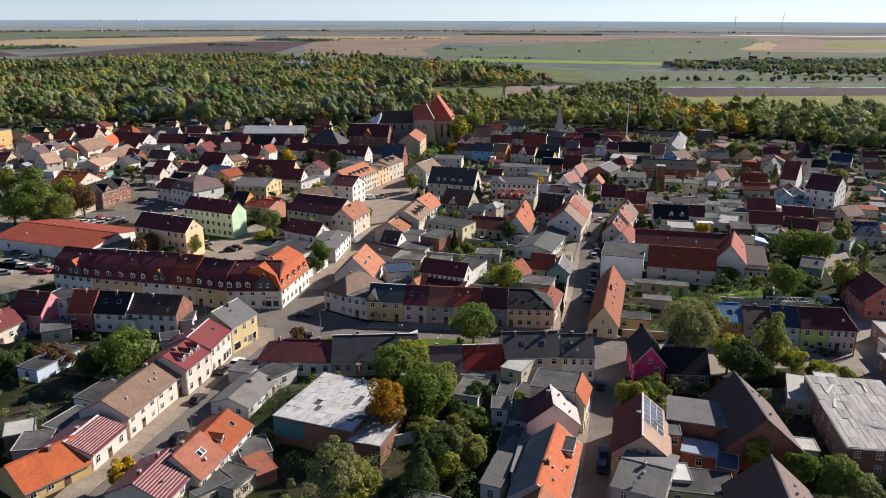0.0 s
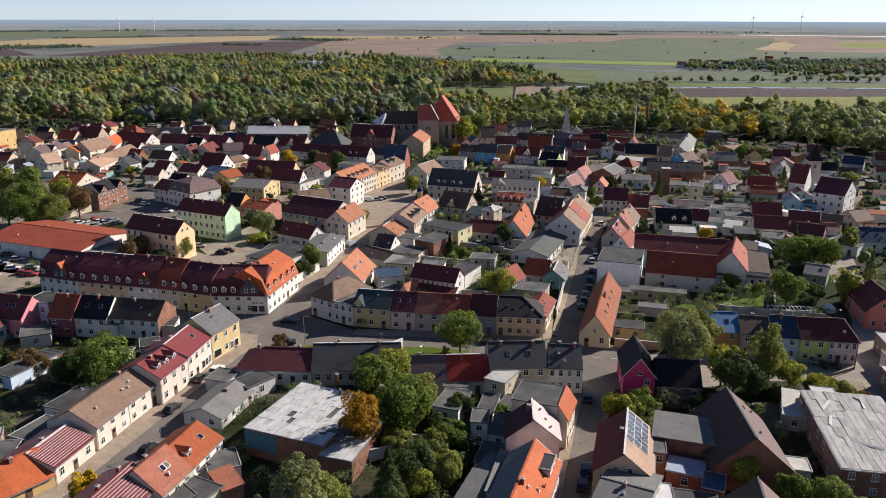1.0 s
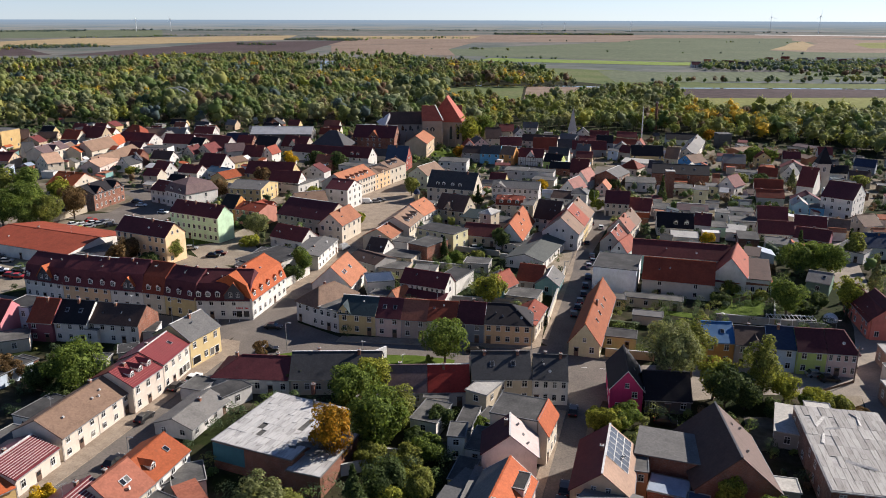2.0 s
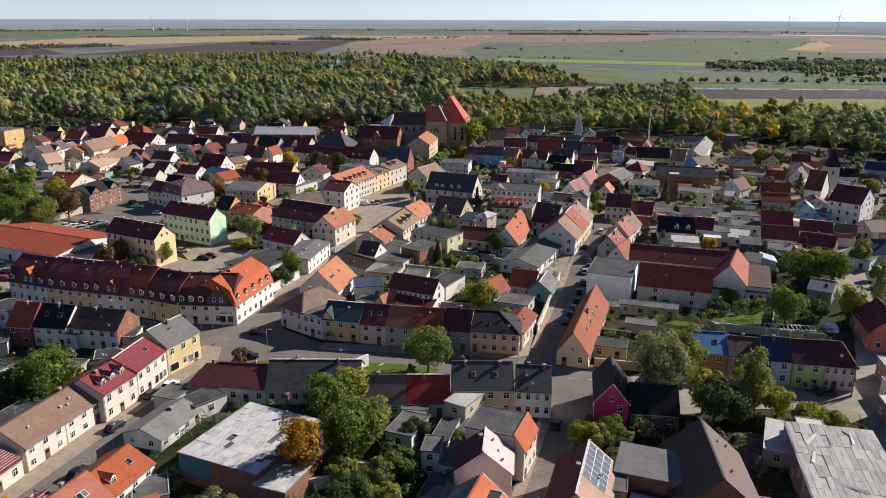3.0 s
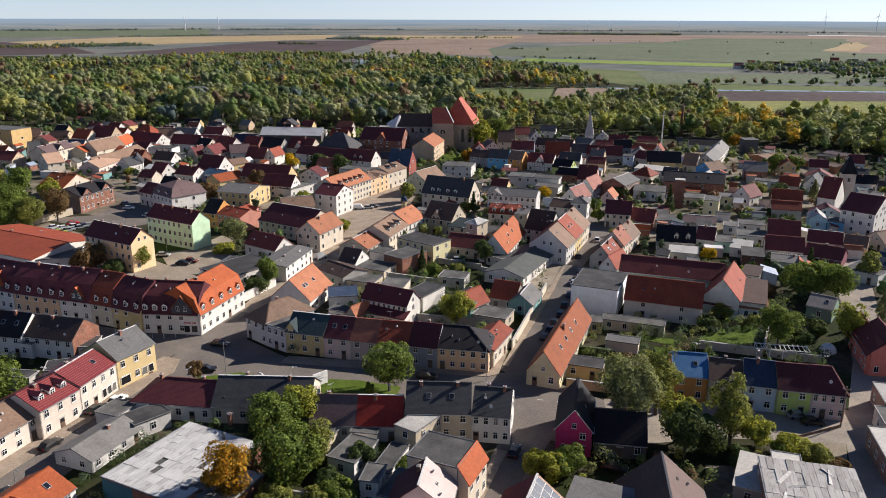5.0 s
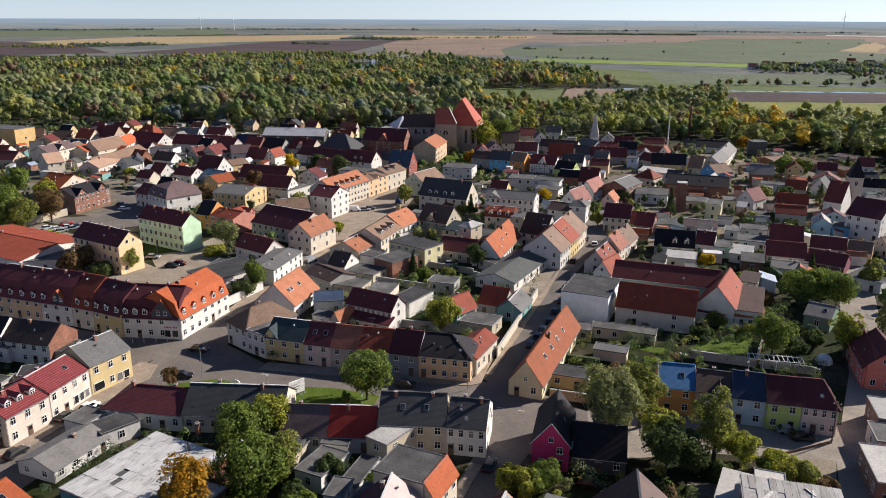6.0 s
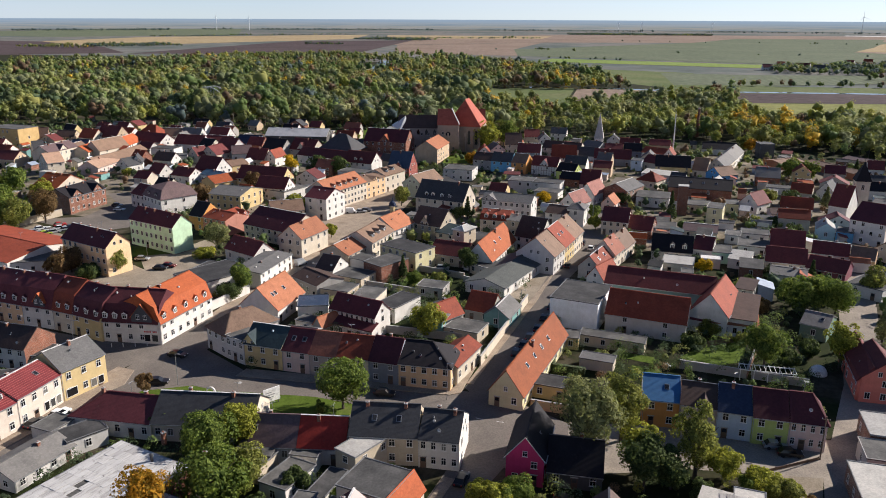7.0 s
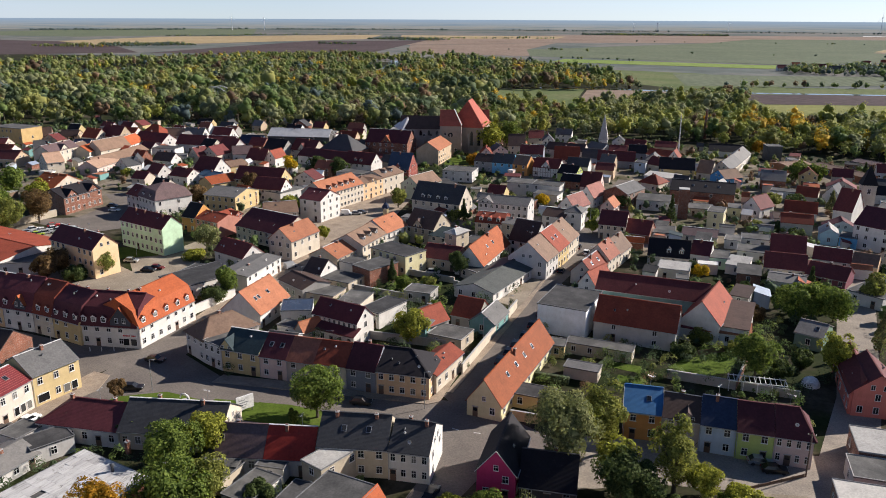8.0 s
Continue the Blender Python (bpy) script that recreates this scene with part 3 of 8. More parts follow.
    # glare along the tile courses, painted as paler raised bars
    if striped_roof(roof) and form == "x":
        n = int((D / 2) / .42)
        for j in range(n):
            yy = (j + .5) * (D / 2) / n
            rib = Shape()
            rib.bar((-g, yy, e + r * yy / (D / 2) + th - .01), (L + g, yy, e + r * yy / (D / 2) + th - .01), .19 if roof == "striped" else .10, .05)
            put("tile_course", rib.done("tile_course", MATS["tile_glare_pale" if roof == "striped" else "tile_glare_rosy"]))
    return top


def striped_roof(name):
    return name.startswith("striped")


# glare tones for the bars on striped roofs
plain("tile_glare_pale", (.46, .36, .34), 0.5)
plain("tile_glare_rosy", (.33, .10, .085), 0.5)

# ---------------------------------------------------------------- ground, fields and water


def soil(name, stops, scale, detail=8.0, second=None, relief=0.3, rows=0.0, turn=0.0):
    m, t, b = shader(name, 0.95, 0.0, 0.06)
    co = coords(t)
    f = noise_fac(t, co, scale, detail, 0.65)
    c = ramp(t, f, stops)
    g = noise_fac(t, co, second or scale * 9, 6, 0.7)
    c = mixc(t, 1.0, c, ramp(t, g, [(.3, (.72, .72, .72)), (.7, (1.25, 1.25, 1.25))]), "MULTIPLY")
    if rows:
        mp = node(t, "ShaderNodeMapping", Rotation=(0, 0, radians(turn)))
        t.links.new(co, mp.inputs[0])
        w = node(t, "ShaderNodeTexWave", Scale=rows, Distortion=1.5, Detail=3.0)
        t.links.new(mp.outputs[0], w.inputs["Vector"])
        c = mixc(t, 1.0, c, ramp(t, w.outputs["Fac"], [(0, (.86, .86, .86)), (1, (1.1, 1.1, 1.1))]), "MULTIPLY")
    t.links.new(c, b.inputs["Base Color"])
    bump(t, b, g, relief, 0.15)
    return m


YARD = soil("yard_ground", [(.30, (.012, .018, .006)), (.44, (.024, .032, .010)), (.54, (.042, .038, .022)), (.66, (.095, .080, .058)), (.8, (.034, .034, .019))], 0.06, 8, 0.9)
ASPHALT = soil("asphalt", [(.3, (.130, .113, .100)), (.55, (.170, .148, .128)), (.75, (.215, .186, .158))], 0.12, 8, 2.5, .15)
PAVING = soil("paving", [(.3, (.23, .18, .135)), (.55, (.31, .25, .19)), (.75, (.38, .315, .245))], 0.3, 6, 4.0, .3)
SAND = soil("sandy_yard", [(.3, (.20, .165, .12)), (.55, (.28, .235, .18)), (.75, (.36, .31, .24))], 0.1, 7, 2.0)
COBBLE = soil("light_cobbles", [(.3, (.22, .19, .16)), (.55, (.29, .25, .205)), (.75, (.35, .305, .25))], 0.2, 7, 3.0, .25)
COURT = soil("court_ground", [(.30, (.05, .055, .025)), (.42, (.10, .088, .055)), (.54, (.19, .16, .12)), (.7, (.28, .24, .19))], 0.07, 8, 0.8)
LAWN = soil("lawn", [(.3, (.055, .085, .012)), (.55, (.085, .125, .02)), (.78, (.12, .13, .04))], 0.25, 7, 3.0)
MEADOW = soil("meadow", [(.3, (.085, .115, .045)), (.5, (.12, .145, .06)), (.75, (.16, .16, .08))], 0.012, 9, 0.2)
CROP = soil("green_field", [(.3, (.108, .128, .080)), (.5, (.126, .146, .092)), (.75, (.15, .162, .105))], 0.006, 9, 0.08, .2, .04, 20)
BRIGHT = soil("bright_field", [(.3, (.15, .21, .055)), (.5, (.19, .25, .065)), (.75, (.22, .25, .08))], 0.01, 9, 0.1)
LIMEF = soil("yellow_green_field", [(.3, (.17, .18, .06)), (.5, (.20, .205, .07)), (.75, (.23, .225, .085))], 0.01, 9, 0.15, .2, .05, 70)
STUBBLE = soil("stubble_field", [(.3, (.30, .225, .125)), (.5, (.345, .265, .15)), (.75, (.39, .31, .19))], 0.005, 9, 0.06, .2, .05, 60)
PLOUGH = soil("ploughed_field", [(.3, (.066, .049, .050)), (.5, (.082, .061, .060)), (.75, (.105, .079, .076))], 0.006, 9, 0.1, .3, .06, 75)
BROWNF = soil("brown_field", [(.3, (.19, .135, .105)), (.5, (.235, .175, .135)), (.75, (.27, .205, .155))], 0.006, 9, 0.08, .2, .04, 30)
WOODS = soil("forest_floor", [(.3, (.018, .022, .010)), (.6, (.036, .036, .018))], 0.05)
water, t, b = shader("water", 0.08)
b.inputs["Base Color"].default_value = (.035, .045, .05, 1)
bump(t, b, noise_fac(t, coords(t), 0.6), 0.15, 0.1)


def patch(name, mat, z, pts, thick=0.0, label=""):
    """A flat piece of ground; with a thickness, a raised pavement with an edge."""
    s = Shape()
    p = [(x, y, z) for x, y in pts]
    if sum(a[0] * b_[1] - b_[0] * a[1] for a, b_ in zip(p, p[1:] + p[:1])) < 0:
        p.reverse()
    if thick:
        s.slab(p, thick)
    else:
        s.poly(p)
    return tagged(new(name, s.done(name, mat)), label or name.replace("_", " "), name.replace("_", " "), "", "structure")


def disc(name, mat, r, z, n=96):
    return patch(name, mat, z, [(r * math.cos(2 * math.pi * j / n), r * math.sin(2 * math.pi * j / n)) for j in range(n)])


# the bluish grey in these tones paints haze over distant land
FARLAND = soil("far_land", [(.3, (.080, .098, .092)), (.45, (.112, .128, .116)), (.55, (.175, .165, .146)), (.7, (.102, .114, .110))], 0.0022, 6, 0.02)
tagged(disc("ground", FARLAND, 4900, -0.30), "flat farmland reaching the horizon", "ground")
patch("town_ground", YARD, 0.0, [(-420, -60), (140, -60), (220, 470), (120, 530), (0, 575), (-120, 600), (-330, 560), (-560, 480), (-620, 380)], 0, "earth and patchy grass of yards and gardens")
patch("forest_floor", WOODS, -0.02, [(-620, 380), (-560, 480), (-330, 555), (-120, 595), (0, 570), (120, 525), (220, 465), (420, 560), (420, 740), (40, 655), (-20, 900), (-230, 1090), (-360, 1230), (-860, 1260), (-1350, 1150), (-1350, 640)], 0, "dark leaf-strewn forest floor")
patch("meadow", MEADOW, -0.10, [(-420, 700), (-30, 560), (420, 640), (600, 1130), (40, 1010), (-60, 1200), (-520, 1290)], 0, "green riverside meadow")
patch("lime_field", LIMEF, 0.05, [(29, 808), (560, 995), (520, 830), (19, 668)], 0, "pale yellow-green autumn field")
patch("ploughed_field", PLOUGH, 0.05, [(-6, 899), (580, 1100), (565, 1000), (29, 811)], 0, "dark ploughed field beside the river")
patch("river", water, 0.06, [(-320, 864), (-129, 906), (-7, 921), (111, 953), (283, 996), (620, 1132), (620, 1116), (275, 982), (109, 941), (-6, 908), (-125, 894), (-318, 852)], 0, "narrow river between flat fields")
patch("green_field", BRIGHT, 0.04, [(-330, 1386), (5, 1357), (320, 1480), (330, 1560), (13, 1454), (-332, 1490)], 0, "bright green strip field")
patch("crop_field", CROP, 0.03, [(-420, 1560), (22, 1484), (560, 1900), (900, 3100), (500, 3300), (-81, 3128), (-181, 2579), (-520, 1860)], 0, "wide grey-green crop field")
patch("crop_field", CROP, 0.03, [(-100, 1185), (22, 1190), (262, 1290), (560, 1400), (560, 1190), (240, 1150), (48, 1022), (-60, 985)], 0, "grey-green field behind the river")
patch("brown_field", BROWNF, 0.02, [(-900, 1980), (-587, 2401), (-181, 2579), (-81, 3128), (900, 3500), (900, 3900), (-102, 3734), (-791, 3397), (-1150, 2836)], 0, "pale brown harvested field")
patch("brown_field", BROWNF, 0.02, [(-690, 1560), (-420, 1560), (-520, 1860), (-590, 2380), (-880, 1980)], 0, "brown harvested field")
patch("stubble_field", STUBBLE, 0.03, [(-1900, 1720), (-1493, 1560), (-1256, 2431), (-1500, 3019), (-2000, 2284)], 0, "golden stubble field")
patch("stubble_field", STUBBLE, 0.03, [(-1200, 2550), (-700, 2780), (-760, 3150), (-1400, 2990)], 0, "golden stubble field")
patch("ploughed_field", PLOUGH, 0.04, [(-1400, 1050), (-1180, 1313), (-1441, 1522), (-1900, 1750), (-2700, 1700), (-2300, 1100)], 0, "dark reddish ploughed field")
patch("ploughed_field", PLOUGH, 0.04, [(-1150, 1290), (-749, 1500), (-1020, 2392), (-1296, 2147)], 0, "dark reddish ploughed field")
patch("crop_field", CROP, 0.03, [(-3100, 2100), (-2242, 2130), (-1935, 2729), (-2729, 3833), (-3400, 3500)], 0, "grey-green field far off")
patch("sand_pit", BROWNF, 0.04, [(215, 2066), (300, 1990), (520, 2010), (760, 1930), (1000, 2300), (1300, 2900), (800, 3300), (640, 3180), (560, 3350), (430, 3400), (380, 3000), (420, 2700), (300, 2500), (320, 2250)], 0, "brown sandy open pit")
patch("sand_pit", STUBBLE, 0.06, [(225, 2120), (300, 2080), (335, 2300), (380, 2500), (400, 2900), (340, 2700), (290, 2400)], 0, "pale sandy slope of a pit")
patch("sand_pit", LIMEF, 0.06, [(480, 2300), (700, 2250), (900, 2700), (760, 2950), (560, 2800), (500, 2600)], 0, "overgrown yellowish slope of a pit")
patch("glasshouse_field", PALE, 0.30, [(330, 3850), (1100, 3760), (1130, 3880), (340, 3960)], 0, "long pale glasshouse roofs far off")
patch("pond", water, 0.07, [(-741, 862), (-716, 870), (-760, 930), (-805, 946)], 0, "small pond among trees")
patch("pond", water, 0.07, [(-486, 1040), (-470, 1045), (-560, 1290), (-585, 1285)], 0, "old river arm among trees")

# strip of far woods and fields where plain meets sky; haze painted as glow
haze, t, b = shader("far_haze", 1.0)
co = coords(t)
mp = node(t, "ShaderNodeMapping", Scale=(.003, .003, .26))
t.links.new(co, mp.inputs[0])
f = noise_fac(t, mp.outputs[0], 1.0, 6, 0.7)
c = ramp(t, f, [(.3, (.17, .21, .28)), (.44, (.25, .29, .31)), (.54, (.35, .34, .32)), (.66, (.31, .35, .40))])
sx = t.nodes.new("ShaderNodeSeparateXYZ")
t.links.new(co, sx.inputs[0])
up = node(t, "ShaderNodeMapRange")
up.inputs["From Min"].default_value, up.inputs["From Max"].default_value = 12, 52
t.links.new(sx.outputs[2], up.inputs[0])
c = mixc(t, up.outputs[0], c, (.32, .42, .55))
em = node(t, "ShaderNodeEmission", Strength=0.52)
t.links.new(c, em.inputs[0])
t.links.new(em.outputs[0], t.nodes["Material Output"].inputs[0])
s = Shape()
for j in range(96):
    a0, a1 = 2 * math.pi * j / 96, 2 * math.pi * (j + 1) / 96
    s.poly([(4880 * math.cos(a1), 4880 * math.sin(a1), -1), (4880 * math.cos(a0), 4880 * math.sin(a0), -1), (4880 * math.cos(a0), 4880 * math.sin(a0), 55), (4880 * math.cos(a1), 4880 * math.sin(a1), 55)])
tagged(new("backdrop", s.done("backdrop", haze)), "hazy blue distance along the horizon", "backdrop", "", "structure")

patch("yard", COURT, 0.01, [(-330, 262), (-140, 262), (-135, 300), (-170, 330), (-150, 440), (-260, 480), (-400, 430), (-420, 350)], 0, "pale trodden yards and lanes between houses")
patch("yard", COURT, 0.01, [(-75, 300), (70, 300), (110, 420), (60, 500), (-60, 510), (-85, 420)], 0, "pale trodden yards and lanes between houses")

# ---------------------------------------------------------------- roads and squares
patch("road", ASPHALT, 0.03, [(-86.2, 40), (-73, 40), (-73, 118), (-75, 150), (-60, 150), (-20, 160), (10, 158), (12, 176), (-8, 184), (-17, 182), (-62, 173), (-77, 179), (-80, 195), (-90, 195), (-89, 179), (-86, 157)], 0, "grey asphalt street and square")
patch("road", ASPHALT, 0.035, [(-6.4, 40), (0.6, 40), (0.2, 150), (2.6, 168), (-2, 180), (-8.3, 181), (-8.1, 224), (-8.4, 240), (-11.6, 262), (-9.5, 300), (-10, 420), (-26, 420), (-21, 300), (-18, 262), (-16.6, 240), (-15.4, 184), (-8, 178), (-7.4, 152)], 0, "narrow asphalt side street")
patch("road", COBBLE, 0.04, [(12, 160), (30, 170), (52, 176), (50, 120), (64, 120), (62, 176), (66, 215), (72, 300), (62, 300), (58, 216), (54, 190), (28, 185), (8, 178)], 0, "asphalt side street with a forecourt")
patch("road", PAVING, 0.045, [(-90, 194), (-79, 194), (-82, 222), (-84, 262), (-88, 300), (-100, 352), (-120, 360), (-126, 300), (-108, 262), (-96, 232)], 0, "cobbled grey street to the market square")
patch("road", ASPHALT, 0.028, [(-200, 166), (-160, 165), (-110, 165.5), (-88, 160), (-86, 178), (-90, 178), (-103, 173.4), (-160, 173.4), (-200, 176)], 0, "asphalt street in front of the long row")
patch("yard", SAND, 0.03, [(-23.5, 240), (-16.9, 238), (-17.6, 262), (-19, 264), (-25, 262)], 0, "sandy strip beside the street")
patch("market_square", PAVING, 0.055, [(-122, 300), (-88, 292), (-86, 268), (-106, 262), (-118, 280)], 0, "paved brown market square")
patch("yard", SAND, 0.02, [(-215, 250), (-122, 216), (-108, 210), (-98, 196), (-150, 186), (-260, 190), (-290, 235)], 0, "sandy car park behind the houses")
patch("yard", ASPHALT, 0.022, [(-215, 250), (-200, 262), (-206, 285), (-222, 296), (-214, 304), (-190, 292), (-176, 270), (-172, 258), (-180, 245)], 0, "grey asphalt yard beside the brick school")
patch("yard", SAND, 0.024, [(-146, 232), (-126, 214), (-116, 216), (-112, 226), (-126, 242), (-132, 256), (-137, 256), (-137, 236)], 0, "sandy drive between apartment blocks")
patch("lawn", LAWN, 0.026, [(-160, 232), (-146, 228), (-137, 236), (-138, 240), (-160, 238)], 0, "worn lawn between apartment blocks")
patch("yard", SAND, 0.02, [(-260, 150), (-175, 150), (-160, 190), (-270, 200)], 0, "sandy car park")
patch("pavement", PAVING, 0.16, [(-85.9, 50), (-82.6, 50), (-82.6, 152), (-81.5, 158), (-84.5, 164), (-89, 164), (-89, 150)], 0.14, "paved footway with a low kerb")
patch("pavement", PAVING, 0.16, [(-75.6, 50), (-73.5, 50), (-73.5, 118), (-75.6, 118)], 0.14, "paved footway with a low kerb")
patch("pavement", PAVING, 0.16, [(-62.5, 170.2), (-17, 179.6), (-15.2, 181.5), (-17.5, 205), (-19, 205), (-17.4, 183), (-62.5, 174)], 0.14, "paved footway along the row of houses")
patch("pavement", PAVING, 0.16, [(-6.4, 50), (-4.7, 50), (-5.1, 152), (-7.0, 152)], 0.14, "narrow paved footway")
patch("pavement", PAVING, 0.16, [(-.8, 50), (0.4, 50), (0.3, 140), (1.4, 152), (-.4, 152)], 0.14, "narrow paved footway")
patch("pavement", PAVING, 0.16, [(-15.6, 186), (-14.2, 186), (-15.3, 240), (-16.8, 264), (-16.0, 303), (-17.4, 303), (-17.0, 240)], 0.14, "narrow paved footway")
patch("lawn", LAWN, 0.12, [(-56, 158), (-34, 162), (-33, 166), (-40, 168.5), (-57, 164.5)], 0.1, "green lawn beside the square")
patch("lawn", LAWN, 0.12, [(-76, 152), (-58, 156), (-59, 163), (-68, 163), (-76, 157)], 0.1, "green lawn beside the square")
patch("lawn", LAWN, 0.13, [(-46.4, 160.6), (-31.6, 163.4), (-32.6, 168.6), (-41.7, 168.4), (-48.1, 166.8)], 0.11, "green lawn beside the square")
patch("brown_field", BROWNF, 0.05, [(-149, 884), (-72, 919), (-46, 741), (-120, 707)], 0, "brown field in the river bend")
patch("meadow", MEADOW, 0.05, [(-235, 851), (-153, 889), (-122, 707), (-206, 741)], 0, "bright green meadow in the river bend")

# ---------------------------------------------------------------- landmarks, vehicles and street furniture
WALLS["tealpaint"] = (.06, .17, .20)
WALLS["palestone"] = (.38, .33, .28)
WALLS["stone"] = (.36, .285, .225)
m, t, b = shader("wall_darkhedge", 0.9)
co = coords(t)
t.links.new(ramp(t, noise_fac(t, co, 4.0, 8, .8), [(.3, (.015, .026, .008)), (.7, (.075, .10, .03))]), b.inputs["Base Color"])
bump(t, b, noise_fac(t, co, 6), 1.0, 0.3)

for nm, stops in (("patched", [(.0, (.40, .385, .37)), (.2, (.47, .455, .435)), (1, (.56, .545, .52))]), ("sheet_corrugated", [(0, (.29, .27, .25)), (.4, (.36, .34, .315)), (1, (.44, .42, .39))])):
    m, t, b = shader(nm, 0.8, 0.0, 0.25)
    oi = t.nodes.new("ShaderNodeObjectInfo")
    ad = t.nodes.new("ShaderNodeVectorMath")
    t.links.new(coords(t), ad.inputs[0])
    t.links.new(oi.outputs["Location"], ad.inputs[1])
    co = ad.outputs[0]
    c = ramp(t, oi.outputs["Random"], stops)
    f = noise_fac(t, co, 0.5, 8, .7)
    st = node(t, "ShaderNodeMapping", Scale=(3.0, .25, 1))
    t.links.new(co, st.inputs[0])
    g = noise_fac(t, st.outputs[0], 1.4, 6, .7)
    c = mixc(t, 1.0, c, ramp(t, f, [(.30, (.40, .38, .36)), (.40, (.92, .92, .92)), (.62, (1, 1, 1)), (.8, (1.15, 1.15, 1.15))]), "MULTIPLY")
    c = mixc(t, 1.0, c, ramp(t, g, [(.32, (.55, .53, .52)), (.5, (1, 1, 1))]), "MULTIPLY")
    t.links.new(c, b.inputs["Base Color"])
    w = node(t, "ShaderNodeTexWave", Scale=1.6)
    t.links.new(co, w.inputs["Vector"])
    bump(t, b, w.outputs["Fac"] if nm != "patched" else g, 0.12 if nm != "patched" else 0.4, 0.06)


def sheets(top, L, D, z, nx, ny, kind, rise=0.0):
    """Overlapping roof sheets, each slightly askew, on a hall's flat roof."""
    rnd = random.Random(nx * 7 + ny)
    mat = MATS["patched" if kind == "patched" else "sheet_corrugated"]
    w, d = L / nx, D / ny
    sl = math.degrees(math.atan2(rise, D))
    me = {}
    for k in range(3):
        s = Shape()
        s.box(-w * (.470 + .006 * k), -d * .53, -.03, w * .478, d * .53, .04 + .02 * k)
        me[k] = s.done("roof_sheet", mat)
    for i in range(nx):
        for j in range(ny):
            if rnd.random() < .03:
                continue
            m = pose((i + .5) * w, (j + .5) * d, z + rise * (j + .5) / ny + rnd.uniform(.0, .05), sl + rnd.uniform(-.7, .7), rnd.uniform(-.6, .6), rnd.uniform(-1.6, 1.6))
            part("roof_sheet", me[rnd.randrange(3)], top, m)


def spire_tower(x, y, w, h, spire, wall, label):
    top = new("church_tower", None)
    top.matrix_world = pose(x, y, 0, 0, 0, 8)
    tagged(top, label, "tower")
    s = Shape()
    s.box(-w / 2, -w / 2, 0, w / 2, w / 2, h)
    s.box(-w / 2 - .15, -w / 2 - .15, h - .4, w / 2 + .15, w / 2 + .15, h - .1)
    part("wall", s.done("wall", wall_mat(wall)), top)
    s = Shape()
    k = w / 2 + .4
    c = [(-k, -k, h - .1), (k, -k, h - .1), (k, k, h - .1), (-k, k, h - .1)]
    for j in range(4):
        s.poly([c[j], c[(j + 1) % 4], (0, 0, h + spire)])
    s.poly(c[::-1])
    part("spire", s.weld().done("spire", roof_mat("black" if wall == "cream" else "lightgrey")), top)
    s = Shape()
    s.tube((0, 0, h + spire - .2), (0, 0, h + spire + 1.4), .06, .04, 5)
    part("finial", s.done("finial", DARK), top)
    for a in (0, 90, 270):
        m = pose(0, 0, 0, 0, 0, a) @ pose(0, -w / 2, h - 3.4) @ Matrix.Diagonal((1.2, 1, 2.0, 1))
        put_window(top, m, False)


def garden_dome(x, y):
    s = Shape()
    for j in range(5):
        a0, a1 = j * math.pi / 10, (j + 1) * math.pi / 10
        s.tube((0, 0, 2.0 * math.sin(a0)), (0, 0, 2.0 * math.sin(a1)), 1.9 * math.cos(a0), max(.02, 1.9 * math.cos(a1)), 14, 0, False)
    top = tagged(new("garden_tent", s.weld().done("garden_tent", plain("canvas_white", (.74, .73, .70), .8))), "round white domed tent in a garden", "tent")
    top.matrix_world = pose(x, y, 0)
    f = Shape()
    f.box(-.45, -2.0, 0, .45, -1.72, 1.3)
    part("entrance", f.done("entrance", PALE), top)


def pergola(x0, y0, x1, y1):
    a = math.atan2(y1 - y0, x1 - x0)
    ln = math.hypot(x1 - x0, y1 - y0)
    top = new("pergola", None)
    top.matrix_world = pose(x0, y0, 0, 0, 0, math.degrees(a))
    tagged(top, "white wooden pergola frame behind a garden wall", "pergola")
    n = 5
    for j in range(n):
        for yy in (0, 3.0):
            s = Shape()
            s.box(j * ln / (n - 1) - .07, yy - .07, 0, j * ln / (n - 1) + .07, yy + .07, 2.3)
            part("post", s.done("post", FRAME), top)
    for yy in (0, 3.0):
        s = Shape()
        s.box(-.2, yy - .06, 2.3, ln + .2, yy + .06, 2.46)
        part("beam", s.done("beam", FRAME), top)
    for j in range(12):
        s = Shape()
        s.box(j * ln / 11 - .05, -.3, 2.46, j * ln / 11 + .05, 3.3, 2.58)
        part("rafter", s.done("rafter", FRAME), top)


def pool(x, y):
    top = tagged(new("garden_pool", None), "round blue garden pool on the lawn", "pool")
    top.matrix_world = pose(x, y, 0)
    s = Shape()
    s.tube((0, 0, 0), (0, 0, .9), 1.9, 1.9, 24)
    part("wall", s.done("wall", plain("pool_blue", (.03, .20, .27), .4)), top)
    s = Shape()
    s.tube((0, 0, .9), (0, 0, .94), 1.98, 1.98, 24, 0)
    part("rim", s.done("rim", PALE), top)
    s = Shape()
    s.tube((0, 0, .94), (0, 0, .96), 1.8, 1.8, 24)
    part("cover", s.done("cover", plain("pool_cover", (.02, .16, .24), .3)), top)


def tall_chimney(x, y, h):
    s = Shape()
    s.tube((0, 0, 0), (0, 0, h), 1.1, .7, 14)
    top = tagged(new("factory_chimney", s.done("factory_chimney", wall_mat("brick"))), "slender brown brick chimney among trees", "chimney")
    top.matrix_world = pose(x, y, 0)
    c = Shape()
    c.tube((0, 0, h - .9), (0, 0, h - .5), .85, .85, 14)
    part("ring", c.done("ring", CAP), top)


